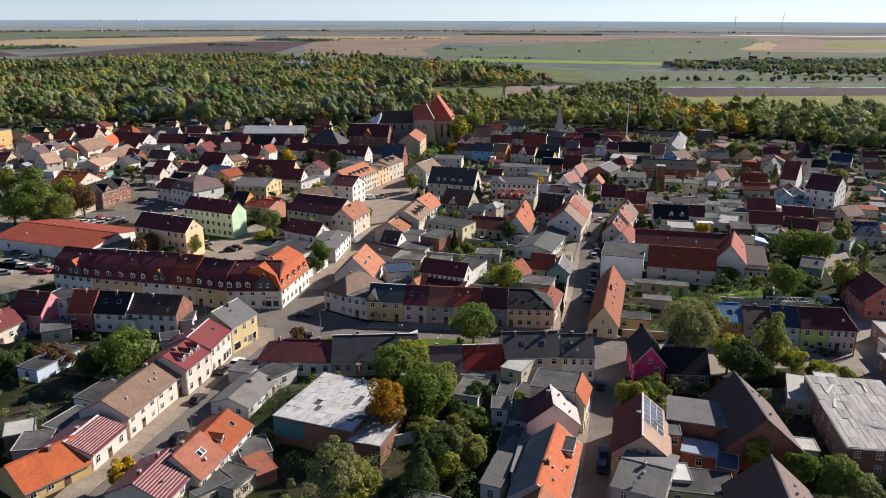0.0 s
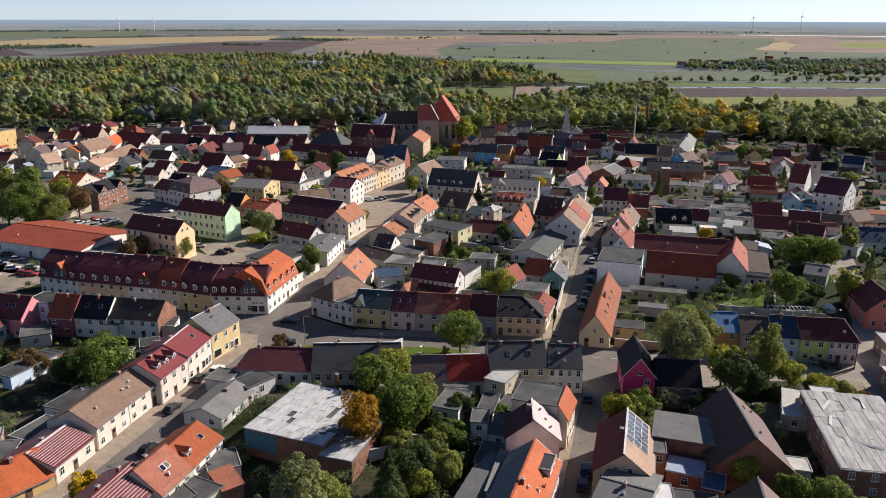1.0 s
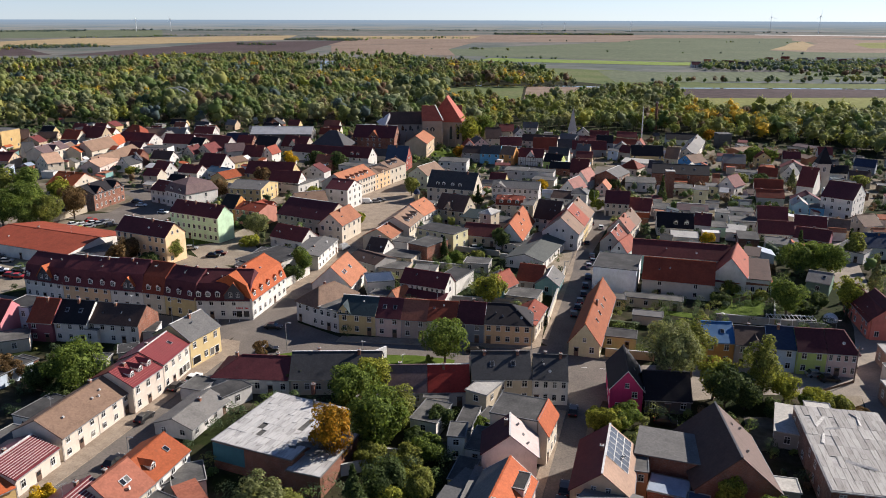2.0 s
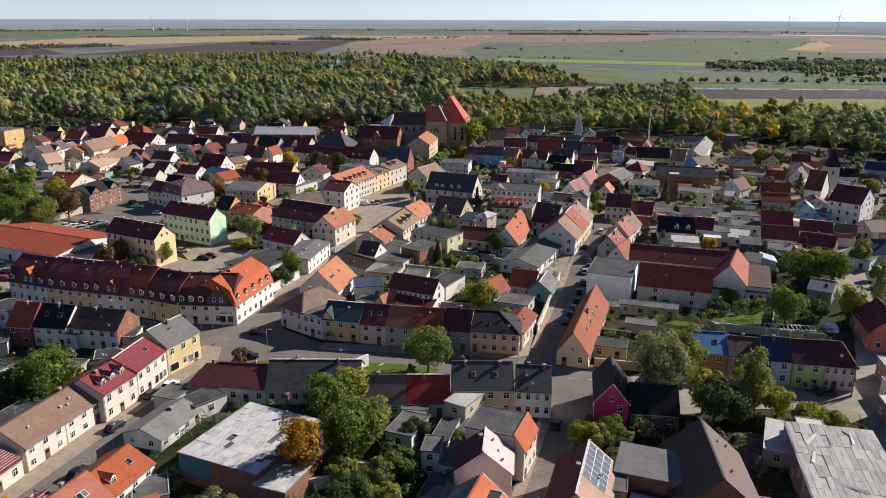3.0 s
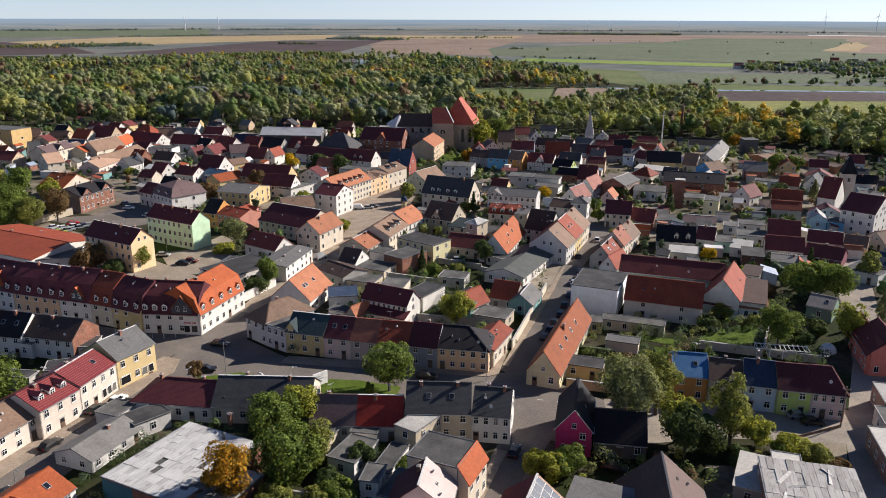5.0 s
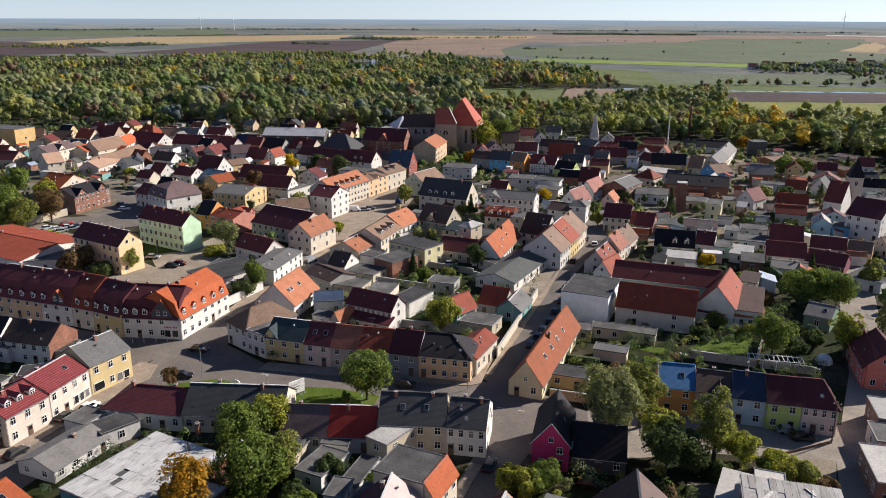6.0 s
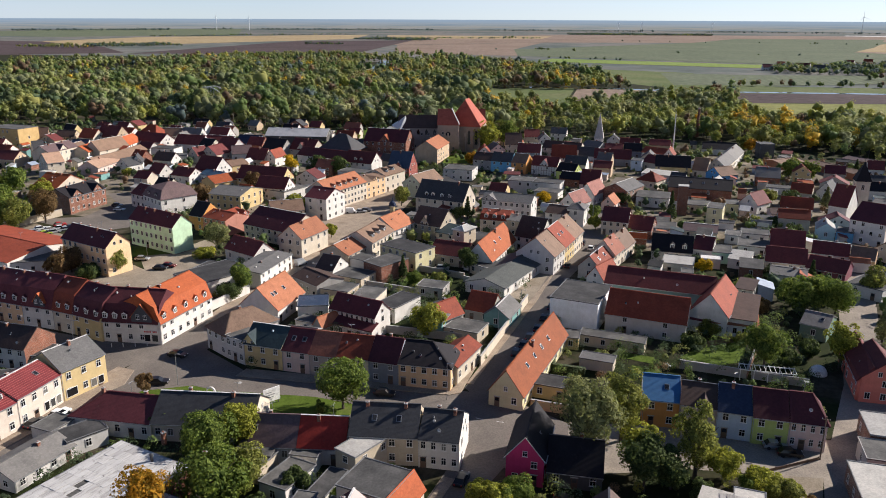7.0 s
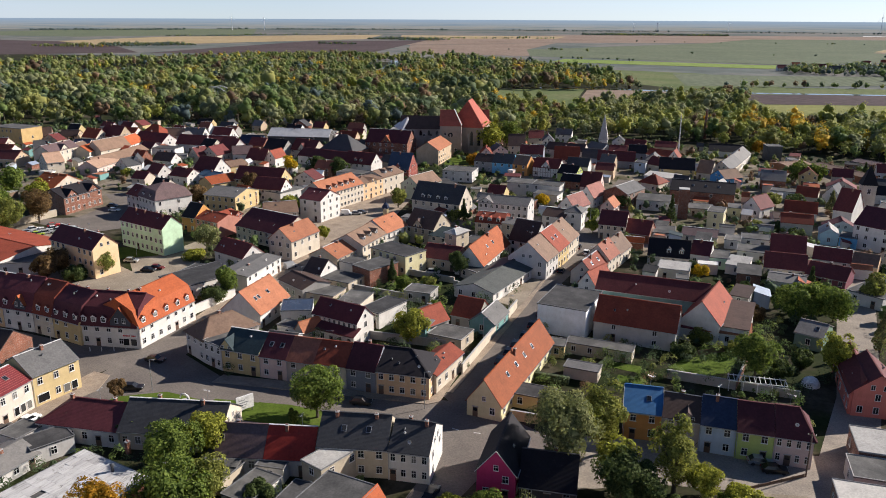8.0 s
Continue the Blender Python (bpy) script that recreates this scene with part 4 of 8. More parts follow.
def stack(x, y, w, h):
    s = Shape()
    s.box(-w / 2, -w / 2, 0, w / 2, w / 2, h)
    s.box(-w / 2 - .12, -w / 2 - .12, h - .9, w / 2 + .12, w / 2 + .12, h - .5)
    s.box(-w / 2 - .15, -w / 2 - .15, h, w / 2 + .15, w / 2 + .15, h + .2, 1)
    ob = new("factory_tower", s.done("factory_tower", wall_mat("brick"), CAP))
    ob.matrix_world = pose(x, y, 0, 0, 0, 8)
    tagged(ob, "square red brick factory tower beside a workshop", "tower")


def mast(x, y, h):
    s = Shape()
    s.tube((0, 0, 0), (0, 0, h), .45, .22, 8)
    s.tube((0, 0, h), (0, 0, h + 2), .06, .05, 5)
    ob = new("mast", s.done("mast", PALE))
    ob.matrix_world = pose(x, y, 0)
    tagged(ob, "tall slender pale mast above low roofs", "mast")


def cupola(x, y, z):
    top = new("ridge_turret", None)
    top.matrix_world = pose(x, y, z)
    tagged(top, "small roof turret with a dark onion dome", "turret")
    s = Shape()
    s.tube((0, 0, -1.5), (0, 0, 2.2), .95, .95, 8)
    part("lantern", s.done("lantern", wall_mat("yellow")), top)
    s = Shape()
    for (r0, z0), (r1, z1) in zip([(1.2, 2.2), (1.25, 2.7), (1.0, 3.4), (.45, 3.9), (.12, 4.3)], [(1.25, 2.7), (1.0, 3.4), (.45, 3.9), (.12, 4.3), (.04, 5.6)]):
        s.tube((0, 0, z0), (0, 0, z1), r0, r1, 10)
    part("dome", s.done("dome", roof_mat("darkblue")), top)


def bridge(a, b):
    top = new("arch_bridge", None)
    top.matrix_world = pose(a[0], a[1], 3)
    tagged(top, "white tied-arch bridge in the riverside forest", "bridge")
    d = Vector((b[0] - a[0], b[1] - a[1], 0))
    n = Vector((-d.y, d.x, 0)).normalized() * 4
    s = Shape()
    s.bar(tuple(-d * .6), tuple(d * 1.1), 9, .8)
    part("deck", s.done("deck", CAP), top)
    for k in (-1, 1):
        s = Shape()
        for j in range(14):
            p = [d * (q / 14) + n * k + Vector((0, 0, 12 * 4 * (q / 14) * (1 - q / 14) + 3)) for q in (j, j + 1)]
            s.tube(p[0], p[1], .45, .45, 6)
        part("arch", s.done("arch", PALE), top)
        for j in range(2, 13):
            p = d * (j / 14) + n * k
            s = Shape()
            s.tube(p, p + Vector((0, 0, 12 * 4 * (j / 14) * (1 - j / 14) + 3)), .12, .12, 4)
            part("hanger", s.done("hanger", PALE), top)


TURB = plain("turbine_white", (.86, .88, .90), 0.6)


def wind_turbine(x, y, h):
    top = new("wind_turbine", None)
    top.matrix_world = pose(x, y, 0, 0, 0, 20)
    tagged(top, "pale grey wind turbine far off on the plain", "turbine", "wind turbines on the horizon")
    s = Shape()
    s.tube((0, 0, 0), (0, 0, h + 20), 1.5, .9, 8)
    part("tower", s.done("tower", TURB), top)
    s = Shape()
    s.box(-2, -4, h + 19, 2, 4, h + 22)
    part("nacelle", s.done("nacelle", TURB), top)
    for a in (10, 130, 250):
        w = radians(a + x)
        s = Shape()
        s.tube((0, -5, h + 20.5), (h * .5 * math.cos(w), -5, h + 20.5 + h * .5 * math.sin(w)), .8, .3, 5)
        part("blade", s.done("blade", TURB), top)


PAINTS = dict(white=(.72, .72, .70), black=(.012, .012, .014), grey=(.12, .12, .125), silver=(.42, .43, .44), red=(.42, .02, .02), darkred=(.16, .015, .02), darkblue=(.02, .035, .08), lime=(.38, .48, .04))
CARS = {}
TYRE = plain("tyre", (.02, .02, .02), 0.9)
LAMPG = plain("lamp_glass", (.75, .75, .72), 0.2)
TAIL = plain("tail_glass", (.35, .01, .01), 0.3)


def car(x, y, turn, paint, van=0):
    """A parked car along its own x."""
    m0 = pose(x, y, 0.05, 0, 0, turn)
    key = (paint, van)
    if key in CARS:
        return copy_thing(CARS[key], m0)
    pm = plain("paint_" + paint + str(van), PAINTS[paint], 0.3, 0.0 if paint in ("white", "black", "red", "lime") else 0.4, 0.03)
    top = new("van" if van else "car", None)
    top.matrix_world = m0
    tagged(top, "%s parked %s on the street" % (paint.replace("dark", "dark "), "delivery van" if van else "hatchback car"), "van" if van else "car", "parked vehicles")
    h1, h2 = (1.0, 2.05) if van else (.86, 1.46)
    prof = [(-2.15, .30), (2.15, .30), (2.2, .62), (2.05, h1 - .10), (.95, h1), (-1.95, h1), (-2.2, h1 - .12)]
    s = Shape()
    w = .88
    n = len(prof)
    s.v = [(a, -w, z) for a, z in prof] + [(a, w, z) for a, z in prof]
    s.f = [tuple(range(n)), tuple(range(2 * n - 1, n - 1, -1))] + [((j + 1) % n, j, n + j, n + (j + 1) % n) for j in range(n)]
    s.i = [0] * len(s.f)
    part("body", s.done("body", pm), top)
    lo, hi = ([(-2.1, h1), (1.35, h1)], [(-2.05, h2), (.75, h2)]) if van else ([(-1.9, h1), (1.0, h1)], [(-1.25, h2), (.25, h2)])
    s = Shape()
    k = .86
    q = [(lo[0][0], -k, h1), (lo[1][0], -k, h1), (lo[1][0], k, h1), (lo[0][0], k, h1)]
    r = [(hi[0][0], -.68, h2 - .06), (hi[1][0], -.68, h2 - .06), (hi[1][0], .68, h2 - .06), (hi[0][0], .68, h2 - .06)]
    for j in range(4):
        s.poly([q[j], q[(j + 1) % 4], r[(j + 1) % 4], r[j]])
    part("window_band", s.weld().done("window_band", glass if not van else pm), top, None, "dark car glass")
    s = Shape()
    s.box(hi[0][0] - .03, -.70, h2 - .07, hi[1][0] + .03, .70, h2)
    part("car_roof", s.done("car_roof", pm), top)
    for a in (-1.35, 1.35):
        for bq in (-.80, .80):
            s = Shape()
            s.tube((a, bq - .1, .28), (a, bq + .1, .28), .32, .32, 12)
            part("wheel", s.done("wheel", TYRE), top)
    for bq in (-.62, .62):
        s = Shape()
        s.box(2.10, bq - .17, .58, 2.2, bq + .17, .74)
        part("headlight", s.done("headlight", LAMPG), top)
        s = Shape()
        s.box(-2.23, bq - .15, .60, -2.1, bq + .15, .80)
        part("tail_light", s.done("tail_light", TAIL), top)
    CARS[key] = top
    return top


LAMPS = []


def street_lamp(x, y, h):
    if LAMPS:
        ob = copy_thing(LAMPS[0], pose(x, y, 0))
        ob.scale = (1, 1, h / 7)
        return ob
    top = new("street_lamp", None)
    top.matrix_world = pose(x, y, 0)
    tagged(top, "grey metal street lamp on a tall pole", "lamp", "street lamps")
    s = Shape()
    s.tube((0, 0, 0), (0, 0, 7), .08, .05, 8)
    part("pole", s.done("pole", ZINC), top)
    s = Shape()
    s.tube((0, 0, 6.95), (.9, 0, 7.15), .05, .04, 6)
    part("arm", s.done("arm", ZINC), top)
    s = Shape()
    s.box(.7, -.12, 7.08, 1.3, .12, 7.2)
    part("lamp_head", s.done("lamp_head", ZINC), top)
    LAMPS.append(top)
    top.scale = (1, 1, h / 7)
    return top


def garden_wall(x0, y0, x1, y1, h, mat, label):
    L = math.hypot(x1 - x0, y1 - y0)
    s = Shape()
    hedge = mat == "darkhedge"
    w = .9 if hedge else .3
    top = new("hedge" if hedge else "fence" if "fence" in label else "garden_wall", None)
    top.matrix_world = pose(x0, y0, 0, 0, 0, math.degrees(math.atan2(y1 - y0, x1 - x0)))
    tagged(top, label, "hedge" if hedge else "fence" if "fence" in label else "wall")
    if "fence" in label:
        n = max(3, int(L / 2.2))
        for j in range(n + 1):
            s = Shape()
            s.box(j * L / n - .06, -.06, 0, j * L / n + .06, .06, h)
            part("post", s.done("post", BROWN), top)
        for j in range(n):
            s = Shape()
            s.box(j * L / n + .06, -.03, .1, (j + 1) * L / n - .06, .03, h - .1)
            part("panel", s.done("panel", wall_mat(mat)), top)
        return top
    s.box(0, -w / 2, 0, L, w / 2, h)
    part("wall", s.done("wall", wall_mat(mat)), top)
    if not hedge:
        s = Shape()
        s.box(-.05, -w / 2 - .06, h, L + .05, w / 2 + .06, h + .09)
        part("coping", s.done("coping", CAP), top)
    return top


def billboard(x0, y0, x1, y1):
    L = math.hypot(x1 - x0, y1 - y0)
    top = new("billboard", None)
    top.matrix_world = pose(x0, y0, 0, 0, 0, math.degrees(math.atan2(y1 - y0, x1 - x0)))
    tagged(top, "white advertising board on posts on the lawn", "billboard")
    s = Shape()
    s.box(0, -.12, .8, L, .12, 3.6)
    part("board", s.done("board", plain("board_white", (.78, .77, .74), .5)), top)
    for a in (.4, L - .4):
        s = Shape()
        s.box(a - .08, -.08, 0, a + .08, .08, .8)
        part("post", s.done("post", DARK), top)
    for k in range(4):
        s = Shape()
        s.box(L * .15, -.13, 1.2 + .5 * k, L * (.5 + .1 * (k % 3)), -.118, 1.36 + .5 * k)
        part("text_bar", s.done("text_bar", ZINC), top)


def hall_extras(top):
    """Vent pipes, a chimney stub and a painted stretch of wall on the long hall."""
    for x, y, h in ((9.5, 17, 1.3), (17, 9, 1.0)):
        s = Shape()
        s.tube((0, 0, 0), (0, 0, h), .25, .25, 8)
        s.tube((0, 0, h), (0, 0, h + .2), .4, .1, 8)
        part("vent_pipe", s.done("vent_pipe", DARK), top, pose(x, y, 5.4))
    s = Shape()
    s.box(0, -.03, 1.6, 6.5, .01, 5.0)
    part("painted_panel", s.done("painted_panel", wall_mat("tealpaint")), top, None, "faded blue-green painted wall")
    for x, y, w, d, a in ((15.5, 5, 3.2, 1.6, 10), (18, 3.5, 2.2, 2.6, -15), (17, 6.5, 1.6, 3.0, 5), (13.5, 3.2, 2.2, .9, 20)):
        s = Shape()
        s.box(-w / 2, -d / 2, 0, w / 2, d / 2, .05)
        part("tar_patch", s.done("tar_patch", roof_mat("bitumen")), top, pose(x, y, 5.46, 0, 0, a), "dark torn roofing patch")
    for x, y in ((5.5, 23), (16, 22)):
        part("chimney", CHIMNEY, top, pose(x, y, 5.4))


def bollard_row(spots):
    s = Shape()
    s.tube((0, 0, 0), (0, 0, .9), .10, .09, 8)
    s.tube((0, 0, .9), (0, 0, 1.0), .12, .05, 8)
    first = tagged(new("bollard", s.done("bollard", PALE)), "short pale bollard at the edge of the square", "bollard", "bollards round the square")
    first.matrix_world = pose(spots[0][0], spots[0][1], .03)
    for x, y in spots[1:]:
        copy_thing(first, pose(x, y, .03))


def lawn_sculpture(x, y):
    """A curved pale arc on a low plinth."""
    top = tagged(new("sculpture", None), "curved pale stone sculpture on the lawn", "sculpture")
    top.matrix_world = pose(x, y, .1, 0, 0, 20)
    s = Shape()
    s.tube((0, 0, 0), (0, 0, .35), 1.0, .9, 14)
    part("plinth", s.done("plinth", CAP), top)
    s = Shape()
    for j in range(10):
        a0, a1 = j * .27, (j + 1) * .27
        s.tube((.9 * math.cos(a0), 0, .4 + 1.3 * math.sin(a0)), (.9 * math.cos(a1), 0, .4 + 1.3 * math.sin(a1)), .28 - .015 * j, .28 - .015 * (j + 1), 8)
    part("arc", s.weld().done("arc", FRAME), top)


def utility_pole(x, y, h):
    top = tagged(new("utility_pole", None), "brown wooden utility pole beside the forecourt", "pole")
    top.matrix_world = pose(x, y, 0)
    s = Shape()
    s.tube((0, 0, 0), (0, 0, h), .14, .10, 8)
    part("post", s.done("post", BARKISH), top)
    s = Shape()
    s.box(-.7, -.05, h - .7, .7, .05, h - .58)
    part("crossarm", s.done("crossarm", BARKISH), top)
    for a in (-.6, .6):
        s = Shape()
        s.tube((a, 0, h - .58), (a, 0, h - .36), .05, .04, 6)
        part("insulator", s.done("insulator", PALE), top)


BARKISH = plain("weathered_wood", (.15, .10, .07), 0.9, scale=5)


def shop_front(top, rel, x0, x1, sign):
    """Wide shop windows and a sign board along a ground floor."""
    n = max(1, int((x1 - x0) / 1.5))
    w = (x1 - x0) / n
    for j in range(n):
        s = Shape()
        s.box(x0 + j * w + .15, -.10, .65, x0 + (j + 1) * w - .15, -.02, 2.45)
        s.box(x0 + j * w + .25, -.12, .75, x0 + (j + 1) * w - .25, -.09, 2.35, 1)
        part("shop_window", s.done("shop_window", FRAME, glass), top, rel)
    if sign:
        s = Shape()
        s.box(x0, -.16, 2.85, x1, -.02, 3.45)
        board = part("sign_board", s.done("sign_board", FRAME), top, rel)
        for j in range(9):
            if j != 5:
                s = Shape()
                s.box(x0 + .3 + j * (x1 - x0 - .6) / 9, -.19, 2.95, x0 + .3 + (j + .78) * (x1 - x0 - .6) / 9, -.16, 3.35)
                part("letter_bar", s.done("letter_bar", plain("sign_red" + str(j), (.42, .03, .03), .5)), board)


def dash(x0, y0, x1, y1):
    s = Shape()
    L = math.hypot(x1 - x0, y1 - y0)
    s.box(0, -.09, 0, L, .09, .012)
    ob = new("road_marking", s.done("road_marking", PALE))
    ob.matrix_world = pose(x0, y0, .046, 0, 0, math.degrees(math.atan2(y1 - y0, x1 - x0)))
    tagged(ob, "worn white dash on the asphalt street", "road marking", "", "structure")



# ---------------------------------------------------------------- houses
house(-89.9, 86.9, 68.8, 11.6, 10.0, 2.3, 3.0, "x", "ochre", "orange", row=1)
house(-85.7, 97.7, 92.6, 10.1, 10.0, 3.4, 1.8, "x", "ivory", "striped", row=1)
house(-86.3, 108.7, 92.1, 9.4, 10.0, 4.6, 2.7, "x", "ivory", "brown", row=1, ch=0)
house(-86.7, 118.1, 90.9, 9.7, 10.0, 4.5, 2.7, "x", "ivory", "brown", row=1, ch=1)
house(-85.5, 126.7, 90.5, 9.6, 10.0, 5.8, 2.4, "x", "ivory", "striped_red", row=1, dorm=(0.25, 0.52, 0.8))
red_house = house(-85.6, 136.3, 95.8, 11.1, 10.0, 6.2, 2.3, "x", "ivory", "striped_red", row=1, sky=(0.7,))
shop_front(red_house, Matrix(), 6.0, 10.6, False)
tan_house = house(-86.7, 147.3, 82.8, 10.3, 10.0, 6.7, 2.9, "x", "yellow", "grey", row=1, sides='FR')
shop_front(tan_house, Matrix(), 0.6, 3.4, False)
shop_front(tan_house, Matrix(), 6.2, 9.6, False)
house(-69.1, 121.3, 89.1, 12.1, 8.0, 2.3, 1.5, "x", "lightgrey", "grey", sides='FL')
house(-63.0, 102.4, 91.3, 9.8, 9.0, 4.5, 2.5, "x", "white", "orange", dorm=(0.2,), sky=(0.7,), row=1)
house(-63.2, 94.3, 88.4, 8.1, 9.0, 4.5, 3.4, "x", "cream", "brownred", sky=(0.5, 0.62), row=1)
house(-64.6, 87.0, 91.9, 10.0, 10.0, 5.0, 2.5, "x", "cream", "striped", ch=2)
house(-62.5, 92.1, 59.9, 6.5, 8.0, 3.0, 0.3, "f", "cream", "bitumen")
house(-58.0, 95.4, 77.6, 5.9, 6.0, 2.8, 0.3, "f", "beige", "bitumen")
house(-64.2, 101.5, 63.9, 5.1, 6.0, 2.8, 0.3, "f", "white", "bitumen")
house(-61.1, 104.1, 38.8, 5.2, 6.0, 2.8, 0.3, "f", "white", "bitumen")
house(-56.5, 100.5, 54.5, 3.6, 5.0, 2.5, 0.8, "s", "brick", "brownred")
house(-75.6, 134.5, 89.0, 5.5, 5.0, 2.6, 0.3, "f", "lightgrey", "bitumen")
house(-74.4, 134.5, -22.6, 5.3, 7.0, 3.0, 0.3, "f", "lightgrey", "bitumen")
house(-156.7, 174.4, -3.6, 13.3, 11.0, 5.8, 5.7, "m", "white", "maroon", row=1, dorm=(0.1, 0.85), gab=(0.55,))
house(-143.4, 173.6, 1.5, 14.8, 11.0, 5.8, 6.2, "m", "peach", "maroon", row=1, dorm=(0.1, 0.35, 0.6, 0.85), ch=2)
house(-128.6, 174.0, 3.3, 9.6, 11.0, 5.8, 6.4, "m", "white", "maroon", row=1, dorm=(0.1,), gab=(0.6,), ch=1)
house(-119.0, 174.5, -2.7, 6.8, 11.0, 5.8, 6.3, "m", "cream", "redtile", row=1, dorm=(0.3, 0.75))
house(-112.2, 174.2, -5.7, 9.7, 11.0, 5.8, 5.9, "m", "yellow", "maroon", row=1, dorm=(0.15, 0.5, 0.85), ch=2)
corner_house = house(-102.9, 173.7, 14.4, 14.4, 11.0, 5.6, 6.0, "m", "white", "maroon", row=1, dorm=(0.08, 0.25, 0.42), gab=(0.72,), ch=2)
shop_front(corner_house, Matrix(), 10.4, 14.2, True)
house(-88.5, 177.2, 92.3, 19.8, 12.0, 5.6, 5.8, "m", "white", "orange", row=1, dorm=(0.1, 0.3, 0.5, 0.7, 0.88), sides="FR", ch=1)
house(-146.4, 146.5, 2.4, 9.0, 9.0, 5.0, 4.1, "x", "pink", "darkred", row=1, sky=(0.4, 0.6))
house(-141.7, 152.8, 1.1, 7.0, 7.0, 7.0, 0.3, "f", "paleblue", "bitumen")
house(-132.7, 150.0, 7.8, 6.4, 9.0, 5.0, 4.2, "x", "plum", "redtile", row=1)
house(-126.8, 151.6, 7.1, 8.8, 9.0, 5.0, 3.9, "x", "white", "black", row=1, sky=(0.3, 0.7))
house(-118.8, 153.6, 6.3, 13.2, 9.0, 5.0, 3.3, "x", "white", "darkbrown", row=1, sides='F', gw='brick')
house(-119.8, 152.6, 4.4, 4.2, 6.0, 3.5, 0.3, "f", "white", "bitumen")
house(-108.1, 155.6, 22.5, 5.4, 6.0, 2.8, 0.3, "f", "white", "bitumen")
house(-124.9, 124.7, -6.1, 5.5, 12.0, 2.8, 0.3, "f", "paleblue", "bitumen")
house(-120.1, 124.9, 81.3, 12.8, 5.0, 2.6, 0.3, "f", "brick", "bitumen")
house(-103.0, 115.0, -3.3, 5.3, 9.0, 3.2, 0.3, "f", "white", "bitumen")
house(-101.5, 104.8, -5.5, 5.9, 8.0, 2.8, 0.3, "f", "cream", "bitumen")
house(-100.5, 96.2, 24.0, 5.4, 6.5, 2.8, 0.3, "f", "grey", "bitumen")
house(-105.7, 100.0, 37.8, 4.9, 5.5, 2.6, 0.3, "f", "brick", "lightgrey")
house(-141.5, 136.6, 87.3, 9.2, 9.0, 4.0, 2.5, "x", "cream", "darkred")
house(-133.0, 141.3, 40.1, 6.4, 7.0, 3.0, 0.3, "f", "cream", "bitumen")
house(-102.8, 144.0, 36.7, 4.3, 5.0, 3.0, 0.3, "f", "white", "bitumen")
house(-158.0, 214.0, -10.1, 21.3, 8.3, 8.9, 3.6, "x", "peachy", "maroon", storeys=3, cols=8, ch=4, sides='FR')
house(-156.3, 240.2, -10.9, 21.8, 7.7, 8.9, 3.3, "x", "mint", "maroon", storeys=3, cols=9, ch=4, sides='F')
house(-205.6, 204.3, -6.3, 40.7, 26.0, 4.0, 2.1, "x", "white", "redtile", cols=3, ch=1)
house(-165.4, 200.8, 38.1, 12.3, 14.0, 3.5, 0.3, "f", "lightgrey", "bitumen")
house(-207.1, 262.3, 92.9, 19.3, 12.0, 6.6, 2.9, "x", "brick", "black", ch=2, gab=(0.22, 0.78))
house(-245.1, 278.6, -0.7, 13.6, 16.0, 5.0, 4.2, "x", "cream", "orange", ch=2)
house(-325.6, 320.3, 8.2, 17.0, 10.0, 4.2, 3.6, "x", "tan", "darkred")
house(-380.7, 366.9, -0.1, 23.7, 14.0, 11.0, 0.3, "f", "ochre", "bitumen", storeys=3)
house(-296.1, 333.0, 98.6, 21.6, 10.0, 7.0, 3.0, "x", "cream", "purple", gab=(0.5,), ch=2, storeys=2)
house(-316.5, 341.9, 59.6, 5.5, 9.0, 5.0, 4.7, "x", "cream", "darkgrey")
house(-290.2, 321.5, -22.8, 11.5, 8.0, 5.5, 4.0, "y", "cream", "tanpink")
house(-299.3, 354.3, 105.6, 10.6, 8.0, 5.0, 3.0, "x", "yellow", "brown")
house(-291.7, 353.7, 107.5, 12.9, 9.0, 4.5, 2.8, "x", "cream", "orange")
house(-288.6, 358.5, 91.9, 22.0, 10.0, 4.5, 4.9, "x", "cream", "brown", ch=2)
house(-289.4, 380.5, 109.3, 16.6, 9.0, 4.5, 4.1, "x", "white", "orange")
house(-301.4, 395.1, -7.0, 24.1, 11.0, 5.0, 4.0, "x", "white", "darkred")
house(-266.0, 371.8, 11.2, 13.5, 9.0, 5.5, 0.3, "f", "white", "bitumen")
house(-266.1, 327.1, 5.2, 6.3, 20.0, 4.0, 3.5, "y", "cream", "brown")
house(-255.3, 324.1, 105.0, 21.7, 10.0, 3.8, 3.0, "x", "pinkish", "tanpink")
house(-262.1, 346.9, 102.9, 26.5, 10.0, 4.0, 3.0, "x", "tan", "brown")
house(-252.8, 333.3, -4.6, 7.6, 9.0, 4.0, 3.2, "y", "white", "darkgrey")
house(-248.3, 338.6, 37.4, 5.0, 9.0, 4.5, 3.2, "y", "white", "darkgrey")
house(-247.2, 352.1, 2.3, 11.3, 8.0, 4.0, 3.3, "x", "white", "darkbrown")
house(-228.1, 327.5, -11.0, 8.4, 8.0, 3.5, 3.8, "x", "white", "darkred")
house(-243.4, 364.2, 37.1, 5.7, 8.0, 4.0, 0.3, "f", "white", "bitumen")
house(-240.5, 370.8, -9.7, 7.3, 8.0, 4.0, 4.0, "y", "cream", "darkred")
house(-252.1, 393.5, -7.1, 9.0, 9.0, 4.5, 3.6, "x", "cream", "black")
house(-235.4, 375.1, -1.7, 10.0, 11.0, 4.2, 4.0, "y", "cream", "darkred")
house(-209.1, 337.5, -7.1, 13.1, 11.0, 4.8, 5.4, "x", "white", "darkred")
house(-201.0, 331.2, -14.1, 12.5, 8.0, 4.0, 1.5, "x", "paleblue", "blue")
